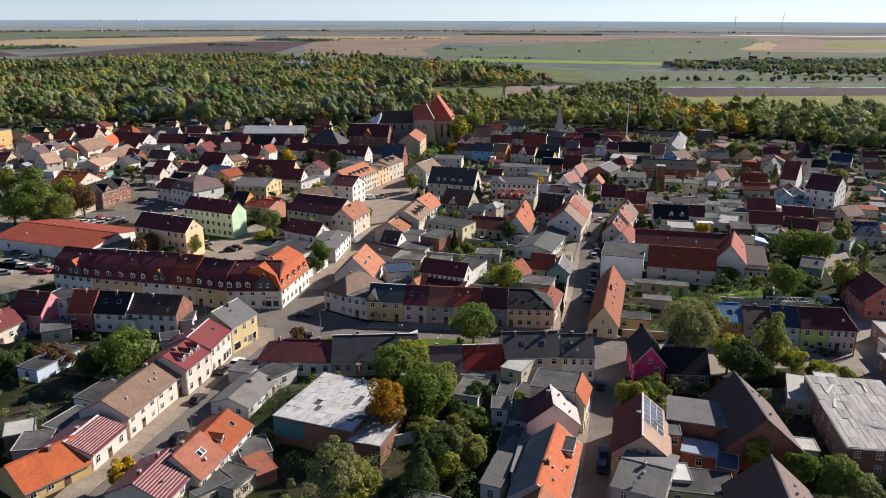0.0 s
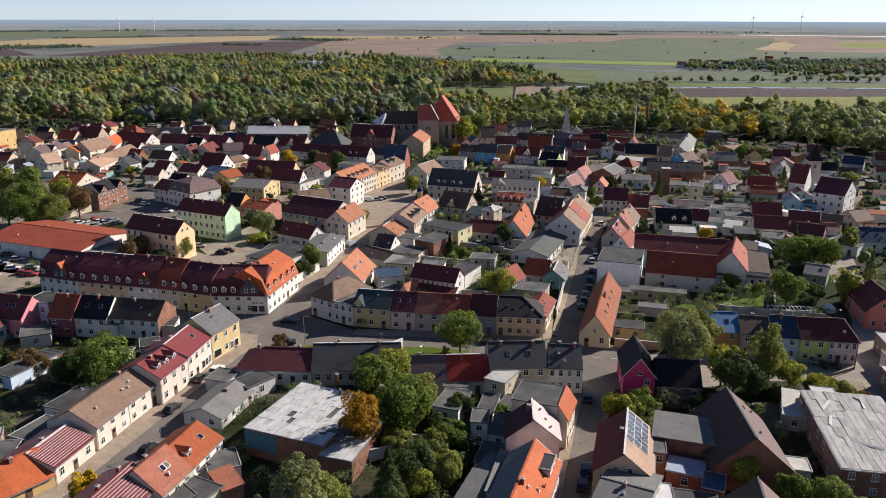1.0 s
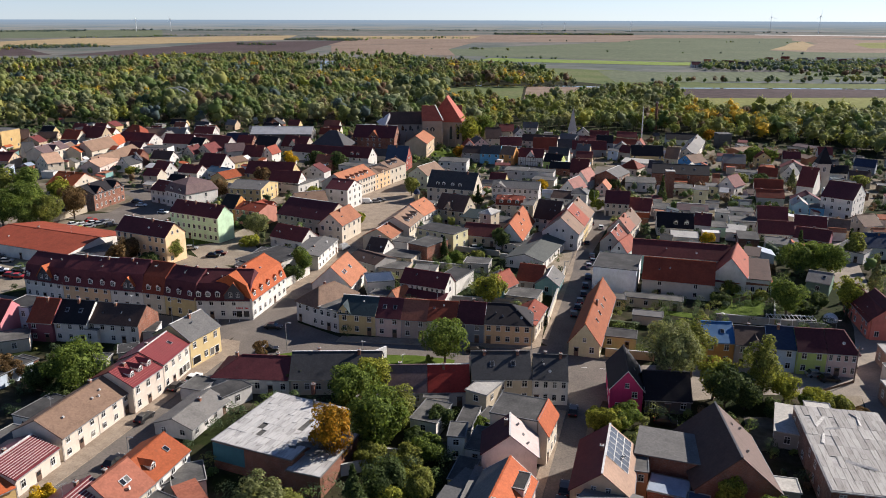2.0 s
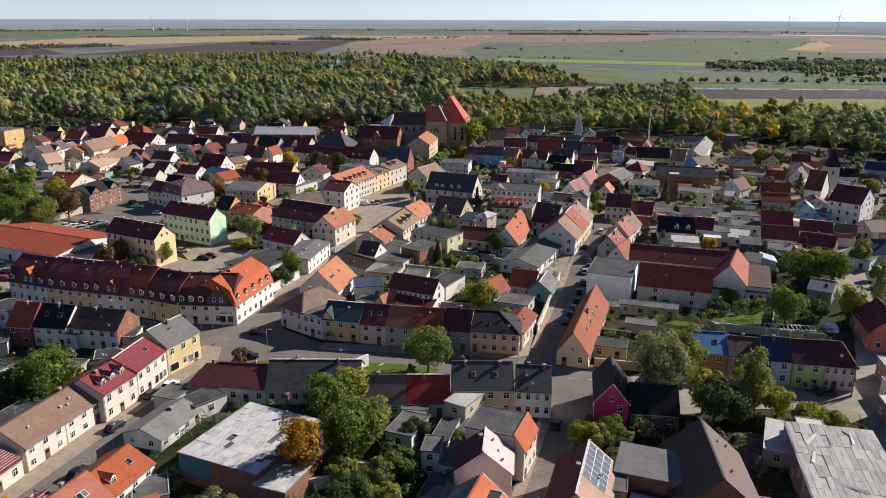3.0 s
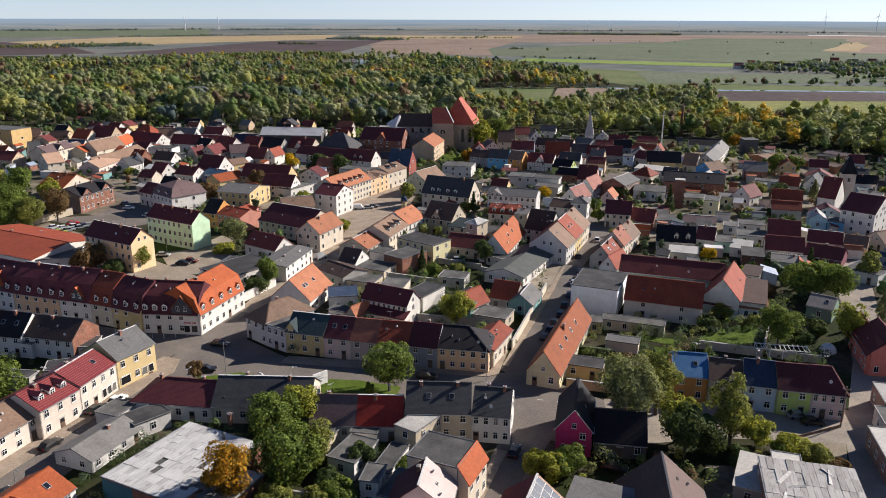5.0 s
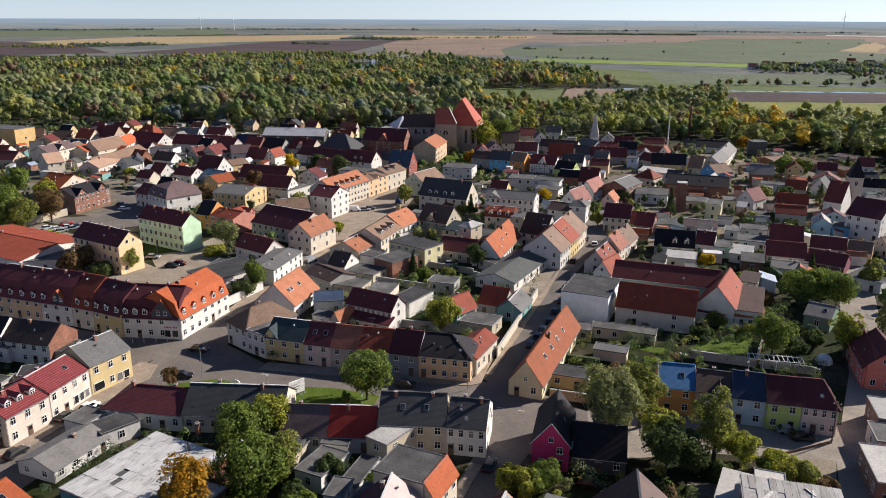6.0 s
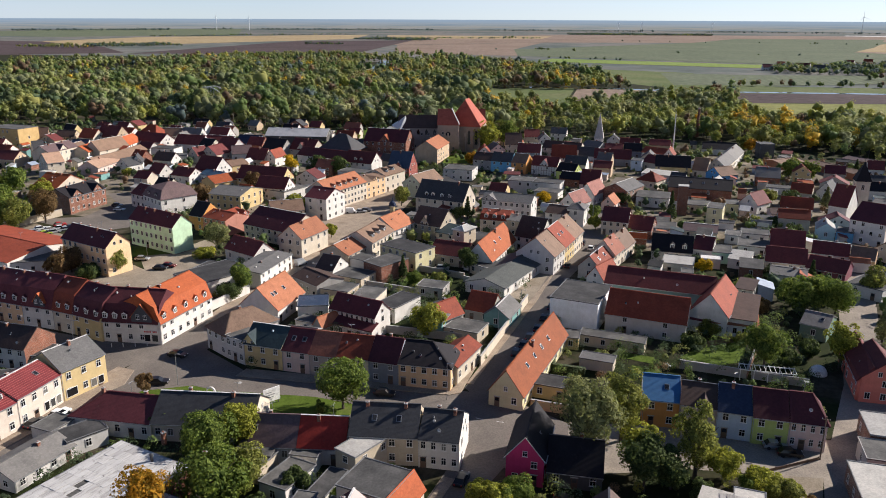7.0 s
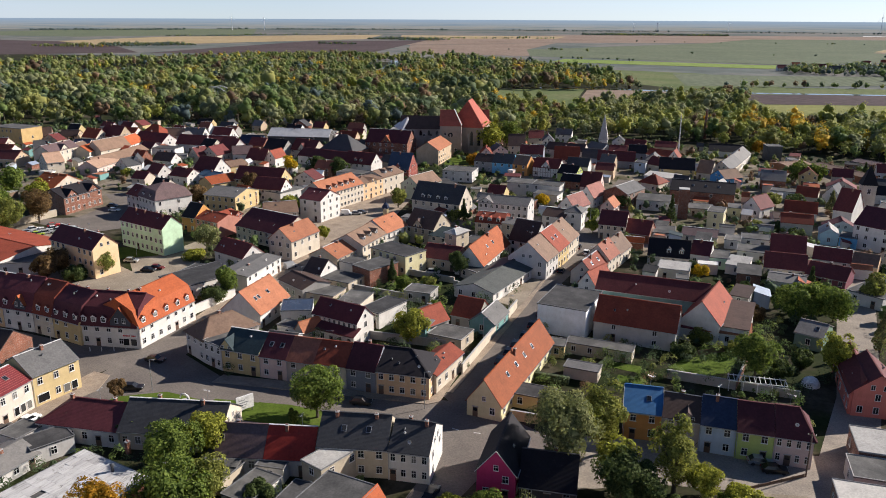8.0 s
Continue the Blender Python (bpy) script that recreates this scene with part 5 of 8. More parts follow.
house(-211.8, 324.5, -3.4, 10.7, 9.0, 4.0, 2.9, "x", "white", "darkred", ch=2)
house(-237.9, 390.2, -15.1, 13.6, 11.0, 4.8, 5.5, "x", "white", "darkred")
house(-230.0, 407.7, 6.5, 9.3, 9.0, 4.5, 3.7, "x", "brick", "darkred")
house(-213.9, 399.4, -6.6, 13.4, 10.0, 5.0, 4.8, "x", "grey", "black")
house(-199.7, 404.3, -9.2, 16.2, 10.0, 5.0, 5.0, "x", "cream", "darkred", gab=(0.5,))
house(-236.9, 435.7, 15.7, 37.3, 14.0, 5.5, 3.6, "x", "darkwall", "whiteroof", cols=2)
house(-181.4, 404.1, -2.3, 20.7, 16.0, 6.0, 7.4, "h", "brick", "darkgrey", cols=4)
house(-206.1, 373.5, 1.0, 10.9, 9.0, 4.0, 4.8, "x", "cream", "darkred")
house(-195.7, 376.4, 0.2, 5.3, 10.0, 5.0, 3.5, "y", "white", "redtile")
house(-220.5, 381.5, 39.7, 10.4, 9.0, 4.0, 3.6, "x", "white", "purple")
house(-200.0, 350.0, 69.9, 12.1, 9.0, 4.0, 2.0, "x", "yellow", "brown")
house(-177.4, 326.7, 5.7, 22.6, 11.0, 5.0, 4.6, "x", "yellow", "darkred")
house(-158.0, 313.5, 4.0, 13.8, 9.0, 5.0, 3.9, "x", "white", "darkred")
house(-180.8, 315.9, 72.0, 14.4, 10.0, 4.0, 2.4, "x", "yellow", "orange")
house(-164.8, 291.8, 2.0, 14.7, 16.0, 6.0, 2.0, "x", "yellow", "grey", ch=0)
house(-153.7, 300.4, 60.7, 6.7, 8.0, 5.0, 0.3, "f", "terracotta", "bitumen")
house(-143.2, 312.5, 79.7, 14.9, 10.0, 4.0, 0.3, "f", "white", "bitumen")
house(-185.9, 278.8, -21.6, 14.2, 15.0, 6.5, 5.0, "hm", "white", "purple", storeys=2, dorm=(0.3, 0.7))
house(-195.7, 282.5, -15.5, 9.4, 9.0, 5.5, 3.2, "x", "white", "darkred", row=1)
house(-150.6, 262.8, -5.1, 6.4, 9.0, 5.5, 4.0, "x", "orangewall", "black", row=1)
house(-144.2, 262.2, -11.3, 11.8, 10.0, 5.5, 1.8, "x", "rose", "redtile", row=1)
house(-135.1, 263.3, 86.8, 12.5, 10.0, 4.6, 1.7, "x", "rose", "redtile", row=1, sky=(0.3, 0.5), gab=(0.85,))
house(-126.2, 261.6, -11.6, 21.9, 16.0, 5.0, 4.6, "x", "cream", "maroon", ch=0)
house(-103.5, 248.8, -3.0, 8.8, 15.0, 6.3, 3.6, "y", "cream", "salmon", ch=1, storeys=2, sides="FR")
house(-126.6, 278.9, 41.5, 12.1, 10.0, 5.0, 3.0, "x", "cream", "brown")
house(-116.4, 238.1, -15.4, 14.0, 8.0, 3.8, 3.3, "x", "white", "darkred", cols=3)
house(-89.9, 219.1, 96.6, 19.7, 9.0, 4.4, 0.6, "x", "white", "grey", cols=6)
house(-113.0, 210.3, -18.0, 13.3, 18.0, 4.0, 0.3, "f", "white", "bitumen")
house(-100.7, 206.8, 94.7, 18.8, 10.0, 3.8, 0.3, "f", "white", "bitumen")
house(-70.7, 198.7, 94.5, 14.3, 11.0, 3.7, 5.1, "x", "white", "salmon", sky=(0.2, 0.3, 0.6))
house(-77.6, 180.3, -21.8, 8.2, 14.0, 5.4, 3.2, "hy", "lightgrey", "brown")
house(-70.0, 177.2, -14.8, 6.2, 8.0, 5.5, 0.3, "f", "lightgrey", "bitumen", cols=3)
house(-64.1, 175.7, 4.3, 9.4, 9.0, 5.3, 3.0, "x", "yellow", "teal", row=1, gab=(0.15,), ch=0)
house(-54.7, 176.4, 6.7, 6.3, 9.0, 5.0, 3.3, "x", "pinkish", "maroon", row=1, sky=(0.3, 0.7), ch=0)
house(-48.4, 177.1, 7.0, 6.4, 9.0, 4.9, 3.4, "x", "greypink", "brownred", row=1, ch=0)
house(-42.1, 177.9, 8.2, 7.1, 9.0, 5.1, 3.2, "x", "cream", "redtile", row=1, ch=0)
house(-35.1, 178.9, 5.0, 6.6, 9.0, 5.0, 3.6, "x", "slate", "maroon", row=1, ch=1)
house(-28.5, 179.5, 9.1, 11.2, 11.0, 5.2, 3.0, "r", "peach", "black", row=1, cols=5, ch=0, sides='FR')
house(-17.2, 184.2, 86.8, 12.8, 6.0, 4.2, 1.6, "x", "cream", "redtile")
house(-57.0, 201.0, -8.0, 13.3, 6.5, 5.6, 2.9, "x", "white", "maroon", cols=9, sides='FR', ch=0, storeys=2)
house(-56.2, 198.1, -5.7, 12.8, 2.7, 3.1, 1.0, "s", "white", "maroon", cols=5, ch=0)
house(-49.9, 211.4, -12.1, 6.2, 11.0, 4.0, 0.3, "f", "white", "bitumen")
house(-58.9, 215.3, 5.8, 6.5, 9.0, 3.2, 0.3, "f", "cream", "bitumen")
house(-66.9, 201.9, 28.9, 7.6, 8.0, 4.0, 0.3, "f", "white", "solar")
house(-64.0, 196.2, -2.6, 5.7, 4.0, 3.0, 0.3, "f", "white", "bitumen")
house(-58.7, 195.8, -20.7, 3.2, 6.0, 3.0, 2.0, "y", "cream", "salmon")
house(-35.5, 210.7, -21.9, 6.0, 7.0, 3.8, 3.2, "y", "grey", "redtile")
house(-29.4, 205.8, 93.3, 11.4, 6.0, 4.5, 1.5, "x", "teal", "bitumen")
house(-24.1, 238.0, 83.0, 30.5, 12.0, 2.9, 1.8, "x", "white", "slategreen", cols=6, sides='FL')
house(-28.6, 219.7, -4.2, 7.1, 8.0, 3.0, 3.5, "x", "grey", "redtile")
house(-22.9, 217.5, -1.1, 6.4, 10.0, 3.0, 2.4, "y", "teal", "grey")
house(-29.0, 206.3, -3.4, 8.6, 7.0, 2.8, 0.3, "f", "beige", "bitumen")
house(-34.3, 257.3, 91.0, 26.0, 8.8, 3.8, 5.2, "x", "white", "rust", sky=(0.4, 0.6), ch=1)
house(-40.7, 255.6, -26.3, 7.0, 7.0, 3.0, 0.3, "f", "cream", "bitumen")
house(-16.7, 262.9, 86.3, 11.0, 12.0, 5.7, 5.0, "x", "lightgrey", "brown", row=1, sides='FL', ch=0)
house(-16.0, 273.8, 87.4, 11.0, 12.0, 5.8, 5.2, "x", "yellow", "redtile", row=1, sky=(0.3, 0.6))
house(-15.5, 284.8, 87.7, 11.0, 12.0, 5.8, 5.0, "x", "cream", "brown", row=1)
house(-35.2, 284.1, -11.6, 9.1, 10.0, 5.0, 5.6, "x", "white", "darkbrown", sides='FR')
house(-52.4, 298.2, 3.8, 10.2, 10.0, 5.5, 2.6, "m", "cream", "redtile", dorm=(0.2, 0.5, 0.8))
house(-42.6, 298.4, -2.9, 4.7, 9.0, 6.0, 1.0, "x", "beige", "grey")
house(-58.2, 316.4, 3.2, 18.9, 10.0, 8.0, 2.0, "x", "lightgrey", "grey", storeys=3, cols=9, gab=(0.15,))
house(-86.9, 319.6, -5.3, 20.8, 11.0, 6.0, 5.9, "x", "cream", "darkgrey", dorm=(0.22, 0.35, 0.54, 0.7), ch=2, sides='FR')
house(-102.8, 341.9, -12.2, 9.7, 16.0, 6.2, 3.5, "y", "palegreen", "brown")
house(-99.6, 362.0, -43.8, 22.0, 9.0, 4.5, 0.3, "f", "white", "bitumen")
house(-117.8, 306.0, 82.4, 25.0, 12.0, 7.5, 3.8, "x", "cream", "salmon", dorm=(0.2, 0.35, 0.5, 0.65, 0.8), storeys=3, cols=11, row=1)
house(-121.4, 293.8, -5.8, 9.8, 12.0, 8.2, 2.9, "x", "white", "maroon", cols=2)
house(-114.5, 330.8, 83.2, 14.4, 11.0, 7.2, 1.2, "x", "peach", "brown", gab=(0.5,), row=1, storeys=3)
house(-112.8, 345.1, 81.4, 15.7, 11.0, 7.3, 2.2, "x", "cream", "brown", dorm=(0.3, 0.6), row=1)
house(-163.4, 422.1, 4.2, 24.2, 13.0, 9.0, 5.9, "x", "brick", "maroon", gab=(0.5,), storeys=3, cols=7, ch=2)
house(-118.1, 417.1, 96.8, 24.3, 12.0, 7.8, 3.9, "x", "tan", "salmon", storeys=3)
house(-127.3, 377.5, 2.6, 10.9, 11.0, 5.0, 6.6, "x", "brickred", "bluegrey", gab=(0.5,))
house(-154.0, 381.9, -4.6, 16.3, 10.0, 5.0, 4.6, "x", "white", "darkred", dorm=(0.4, 0.6))
house(-187.0, 391.9, -8.2, 30.6, 10.0, 4.5, 3.2, "x", "white", "darkred", cols=6)
house(-96.7, 412.6, -1.4, 9.9, 9.0, 5.0, 2.8, "x", "grey", "darkbrown", row=1)
house(-86.1, 409.6, 0.3, 10.5, 9.0, 5.5, 3.6, "x", "sky", "darkgrey", row=1)
house(-75.5, 409.6, -6.7, 7.7, 9.0, 5.5, 3.6, "x", "orangewall", "brown", row=1)
house(-65.8, 411.4, -3.0, 13.0, 9.0, 4.6, 3.7, "x", "white", "darkred", gab=(0.5,), timber=1)
house(-51.6, 404.5, -10.9, 9.2, 9.0, 4.0, 3.2, "x", "lime", "black")
house(-63.5, 366.1, 4.6, 10.7, 10.0, 5.5, 0.3, "f", "lightgrey", "bitumen")
house(-52.9, 367.0, 0.2, 12.2, 8.0, 5.5, 0.3, "f", "lightgrey", "bitumen")
house(-48.7, 356.1, -2.0, 10.1, 8.0, 4.0, 0.3, "f", "white", "bitumen")
house(-100.6, 381.8, 6.6, 14.1, 12.0, 5.0, 0.3, "f", "lightgrey", "bitumen")
house(-101.0, 432.5, 19.2, 6.2, 10.0, 5.0, 3.0, "y", "pinkish", "redtile")
house(-97.2, 442.1, 33.1, 8.3, 10.0, 5.0, 3.0, "y", "pinkish", "grey")
house(-95.0, 461.4, 19.3, 9.2, 12.0, 5.5, 5.4, "x", "cream", "darkbrown")
house(-82.8, 443.0, 10.2, 12.5, 9.0, 5.0, 3.9, "x", "slate", "darkred", row=1)
house(-74.3, 463.1, -3.4, 21.5, 9.0, 5.0, 3.1, "x", "cream", "darkbrown", row=1)
house(-54.9, 474.3, -28.5, 11.4, 9.0, 5.0, 3.2, "x", "white", "grey")
house(-62.5, 437.2, 10.9, 12.7, 9.0, 4.5, 5.6, "x", "pinkish", "redtile")
house(-50.4, 447.3, 7.3, 9.2, 9.0, 4.5, 3.8, "x", "paleblue", "darkgrey")
house(-42.3, 447.3, 7.8, 18.7, 9.0, 4.0, 3.9, "x", "slate", "darkred")
house(-31.7, 475.9, 6.8, 9.5, 8.0, 4.0, 3.5, "x", "slate", "black")
house(-22.0, 474.9, -18.8, 12.9, 9.0, 4.0, 2.4, "x", "white", "redtile")
house(-22.2, 440.4, -0.3, 5.3, 8.0, 5.0, 0.3, "f", "paleblue", "darkgrey")
house(-17.4, 446.4, -28.7, 9.5, 9.0, 4.0, 3.0, "x", "cream", "darkred")
house(-9.3, 433.3, 7.4, 16.4, 9.0, 4.5, 4.5, "x", "yellow", "black")
house(-13.3, 414.5, -11.4, 14.9, 8.0, 4.0, 0.8, "s", "white", "lightgrey")
house(-34.4, 377.3, 0.3, 8.3, 10.0, 4.5, 5.3, "x", "pinkish", "darkred")
house(-33.7, 338.5, -16.2, 7.4, 12.0, 4.2, 4.2, "y", "white", "rosetile")
house(-30.4, 358.6, -14.0, 6.6, 12.0, 4.5, 4.2, "y", "white", "rosetile")
house(-26.6, 321.4, 0.2, 6.2, 8.0, 6.5, 1.5, "hy", "white", "grey")
house(-34.6, 320.6, -7.4, 8.7, 9.0, 4.5, 2.1, "x", "white", "darkbrown")
house(-21.5, 364.3, -16.5, 10.5, 16.0, 6.0, 2.5, "y", "brick", "grey")
house(-12.9, 399.0, -18.9, 9.1, 10.0, 4.0, 3.1, "h", "cream", "redtile")
house(-19.5, 350.2, -5.6, 5.3, 8.0, 3.0, 2.8, "y", "pinkish", "salmon")
house(3.0, 378.1, 1.6, 25.1, 14.0, 6.0, 3.2, "x", "brick", "black", sky=(0.35, 0.55, 0.75), ch=0)
house(-7.8, 362.6, 3.5, 13.0, 10.0, 4.0, 0.6, "s", "white", "bitumen")
house(12.3, 359.9, 4.9, 9.1, 9.0, 3.1, 0.3, "f", "cream", "bitumen")
house(20.9, 343.0, -2.6, 5.6, 9.0, 6.5, 0.3, "f", "paleyellow", "bitumen")
house(27.0, 363.6, 4.7, 4.5, 8.0, 3.9, 0.3, "f", "paleyellow", "bitumen")
house(31.6, 370.0, -29.0, 7.6, 10.0, 3.9, 4.0, "y", "white", "darkred")
house(36.6, 424.8, 2.2, 10.4, 11.0, 4.3, 3.5, "x", "brick", "grey")
house(7.7, 437.5, -9.7, 6.8, 10.0, 3.3, 5.0, "x", "cream", "brown")
house(14.5, 431.2, -46.3, 10.3, 10.0, 3.5, 3.2, "y", "blue", "brown")
house(22.8, 443.1, 82.5, 26.0, 9.0, 4.3, 3.5, "x", "cream", "grey")
house(26.2, 468.9, 83.6, 28.8, 9.0, 4.3, 3.5, "x", "white", "grey")
house(7.4, 504.2, 5.4, 18.3, 10.0, 3.5, 3.0, "x", "white", "black")
house(17.1, 409.4, -13.2, 5.3, 7.0, 3.1, 2.0, "y", "white", "lightgrey")
house(-12.5, 314.1, 1.8, 9.2, 10.0, 5.2, 3.8, "x", "cream", "maroon", cols=4)
house(-4.1, 314.6, -4.1, 8.9, 10.0, 3.1, 3.6, "x", "brick", "darkred")
house(4.5, 318.4, 6.5, 8.2, 10.0, 3.0, 0.3, "f", "white", "bitumen")
house(-0.9, 274.9, 81.6, 9.5, 7.5, 4.8, 4.0, "x", "cream", "brownred", row=1)
house(0.5, 284.3, 82.5, 11.7, 7.5, 4.1, 4.0, "x", "cream", "brown", row=1)
house(-2.9, 262.6, 82.4, 12.3, 6.6, 3.8, 3.4, "x", "cream", "redtile", sky=(0.3, 0.7))
house(-5.2, 255.4, -16.3, 5.1, 10.0, 3.6, 3.2, "y", "white", "redtile")
house(-7.9, 224.4, -2.4, 12.0, 14.9, 7.3, 0.3, "f", "brightwhite", "bitumen", cols=0)
house(5.7, 225.7, -0.6, 19.0, 10.0, 4.8, 4.7, "x", "dirtywhite", "redtile", cols=2, ch=0)
house(1.8, 244.8, 1.2, 27.9, 10.0, 6.0, 3.2, "x", "teal", "darkred", cols=0, ch=0)
house(24.7, 234.5, -8.6, 8.9, 17.0, 5.2, 5.0, "y", "white", "redtile", cols=0, ch=0)
house(33.7, 234.5, -2.0, 6.3, 15.0, 4.6, 1.6, "s", "white", "darkbrown", cols=0)
house(30.2, 233.6, 4.2, 10.5, 5.0, 3.2, 1.2, "s", "white", "salmon", cols=5)
house(23.3, 234.1, -4.1, 6.9, 5.0, 3.2, 1.2, "s", "white", "maroon", cols=0)
house(34.2, 258.4, -8.8, 4.7, 8.0, 4.5, 0.6, "s", "grey", "darkbrown")
house(-8.4, 179.0, -1.3, 7.0, 33.8, 3.3, 4.7, "y", "paleyellow", "rust", sky=(0.25, 0.4, 0.55, 0.7), ch=1)
house(-4.9, 211.0, 6.3, 7.2, 4.5, 2.8, 0.3, "f", "yellow", "bitumen")
house(-1.8, 185.5, 1.6, 8.1, 5.0, 2.9, 0.3, "f", "yellow", "bitumen")
house(1.7, 215.0, 0.1, 15.0, 4.0, 2.6, 0.3, "f", "beige", "bitumen")
house(2.9, 154.5, 7.9, 6.2, 12.6, 5.0, 3.8, "y", "magenta", "black")
house(9.5, 156.1, 10.4, 8.9, 9.0, 3.0, 3.8, "x", "darkwall", "black")
house(20.9, 182.5, 9.2, 6.6, 10.0, 5.5, 2.8, "x", "orangewall", "bluemetal", sky=(0.65,))
house(27.5, 183.1, 3.9, 6.6, 9.0, 5.5, 2.6, "x", "greypink", "darkbrown", row=1, gab=(0.65,))
house(34.1, 183.2, 5.0, 6.1, 9.0, 5.5, 3.3, "x", "paleblue", "darkblue", row=1)
house(40.2, 183.3, 7.5, 6.1, 9.0, 5.5, 3.4, "x", "lime", "maroon", row=1)
house(46.3, 184.1, 6.4, 6.2, 9.0, 5.5, 3.5, "r", "pinkish", "maroon", row=1, sides='FR', cols=4, hip=2.2)
house(-76.1, 139.4, 11.6, 16.0, 10.0, 3.4, 2.8, "l", "white", "maroon", ch=2)
house(-60.3, 142.7, 17.7, 18.5, 11.0, 3.6, 3.5, "x", "cream", "darkgrey", ch=2, cols=8)
house(-40.0, 143.4, 18.5, 8.5, 8.0, 3.4, 3.7, "x", "white", "purple", row=1, ch=1, sky=(0.1,))
house(-31.9, 146.1, 18.5, 8.5, 8.0, 3.4, 3.7, "x", "white", "red", row=1, ch=1)
house(-23.9, 149.8, 17.4, 12.1, 10.0, 5.5, 3.5, "x", "beige", "darkgrey", row=1, ch=2, sky=(0.35, 0.7))
house(-12.3, 153.2, 11.1, 7.1, 10.0, 5.5, 3.0, "x", "white", "darkgrey", row=1, sides='FR', ch=2, cols=4)
house(-24.0, 145.6, -15.3, 4.6, 9.0, 5.0, 0.3, "f", "beige", "lightgrey")
house(-41.1, 141.2, 12.7, 6.4, 6.0, 2.8, 0.6, "s", "white", "bitumen")
house(-39.7, 138.3, -0.2, 5.1, 6.0, 2.6, 0.3, "f", "beige", "bitumen")
house(-31.8, 135.0, -5.0, 5.2, 8.0, 3.2, 0.3, "f", "white", "bitumen")
house(-23.2, 133.9, 1.2, 3.1, 9.0, 3.2, 0.3, "f", "lightgrey", "bitumen")
house(-22.8, 128.7, 8.7, 3.0, 5.0, 4.5, 0.3, "f", "white", "bitumen")
house(-32.1, 144.2, 10.8, 4.8, 5.0, 2.8, 0.3, "f", "white", "bitumen")
house(-20.4, 139.2, -11.4, 5.6, 6.0, 2.4, 0.3, "f", "beige", "bitumen")
house(-19.5, 128.2, -2.0, 3.7, 8.0, 3.0, 0.3, "f", "white", "bitumen")
# right slope's pale pink is sun glare painted on the maroon roof
house(-15.2, 122.6, 11.3, 9.0, 7.2, 6.0, 3.6, "y", "pinkish", "maroon", roof2='glarepink', sides='R', ch=1)
house(-7.7, 131.6, 85.9, 8.0, 8.4, 8.3, 0.3, "f", "cream", "bitumen", cols=0)
house(-5.9, 131.7, 85.9, 8.0, 1.7, 6.0, 2.4, "s", "cream", "orange", sides="FR", cols=3)
house(-6.6, 100.5, 87.0, 18.6, 8.4, 5.0, 3.3, "x", "pinkish", "orange", roof2="grey", ch=1, sides="FR")
house(-6.4, 90.0, 87.0, 10.4, 8.0, 4.6, 3.4, "x", "pinkish", "salmon", ch=1)
house(-6.5, 113.2, 87.0, 4.4, 4.0, 6.9, 0.3, "f", "pinkish", "bitumen", cols=2, ch=0)
house(-12.3, 109.0, 90.0, 12.5, 3.6, 3.4, 0.9, "s", "grey", "grey", cols=0)
house(-19.8, 118.4, -1.0, 3.5, 7.0, 3.0, 0.3, "f", "cream", "bitumen")
house(-20.3, 106.2, -7.7, 3.3, 9.0, 3.4, 0.6, "s", "white", "grey")
house(-19.9, 113.5, -18.0, 4.8, 8.0, 3.2, 0.6, "s", "grey", "grey")
# dark red left, tan right: shaded and sunlit tones painted per slope
house(-0.2, 118.2, 0.3, 9.2, 15.3, 5.0, 3.6, "y", "tan", "darkred", roof2='tanpink', pv=1, sides='FL')
house(-0.0, 108.1, -12.1, 7.9, 13.0, 5.0, 1.2, "x", "grey", "grey")
house(8.5, 112.1, 2.9, 10.6, 7.0, 3.0, 0.3, "f", "yellow", "bitumen")
house(8.1, 114.0, 8.2, 4.4, 5.0, 3.6, 0.3, "f", "beige", "whiteroof")
house(8.8, 131.0, -2.8, 11.5, 8.0, 5.5, 0.6, "s", "brick", "grey", cols=0)
house(9.0, 126.2, 3.9, 2.1, 6.0, 5.0, 0.3, "f", "terracotta", "bitumen")
house(11.2, 124.5, -6.6, 6.0, 5.0, 3.0, 0.3, "f", "brickred", "paleblue")
house(16.7, 120.9, -6.6, 3.3, 5.0, 3.0, 0.3, "f", "brickred", "bluegrey")
# barn roofs: shade painted into the left slope's brown, sunlight into the right's
house(18.3, 125.6, 10.9, 13.0, 17.7, 4.0, 5.8, "y", "brick", "darkbrown", roof2='litbrown', ch=0, cols=0)
house(18.0, 102.2, 4.2, 13.0, 12.1, 4.0, 5.8, "y", "brick", "darkbrown", roof2='litbrown', ch=0)
house(38.2, 152.4, 1.4, 4.3, 6.0, 5.5, 0.3, "f", "grey", "lightgrey")
house(29.7, 130.2, 2.9, 4.6, 4.0, 3.0, 0.3, "f", "grey", "lightgrey")
house(32.4, 149.8, -6.6, 4.5, 10.0, 3.2, 0.6, "s", "grey", "lightgrey")
house(57.7, 228.6, -84.8, 19.5, 5.0, 4.5, 3.0, "x", "salmonwall", "darkred")
house(60.0, 208.7, 8.1, 8.6, 12.0, 5.5, 3.5, "y", "salmonwall", "darkred")
house(59.5, 186.9, 5.7, 6.8, 9.0, 4.0, 0.3, "f", "brick", "lightgrey")
house(58.3, 179.0, 5.8, 8.7, 7.0, 3.5, 0.3, "f", "lightgrey", "bitumen")
house(56.4, 164.0, 6.6, 8.7, 12.0, 4.0, 0.3, "f", "brick", "lightgrey")
house(49.9, 240.5, -16.5, 6.1, 9.0, 3.6, 1.8, "x", "greenwall", "grey", sky=(0.7,))
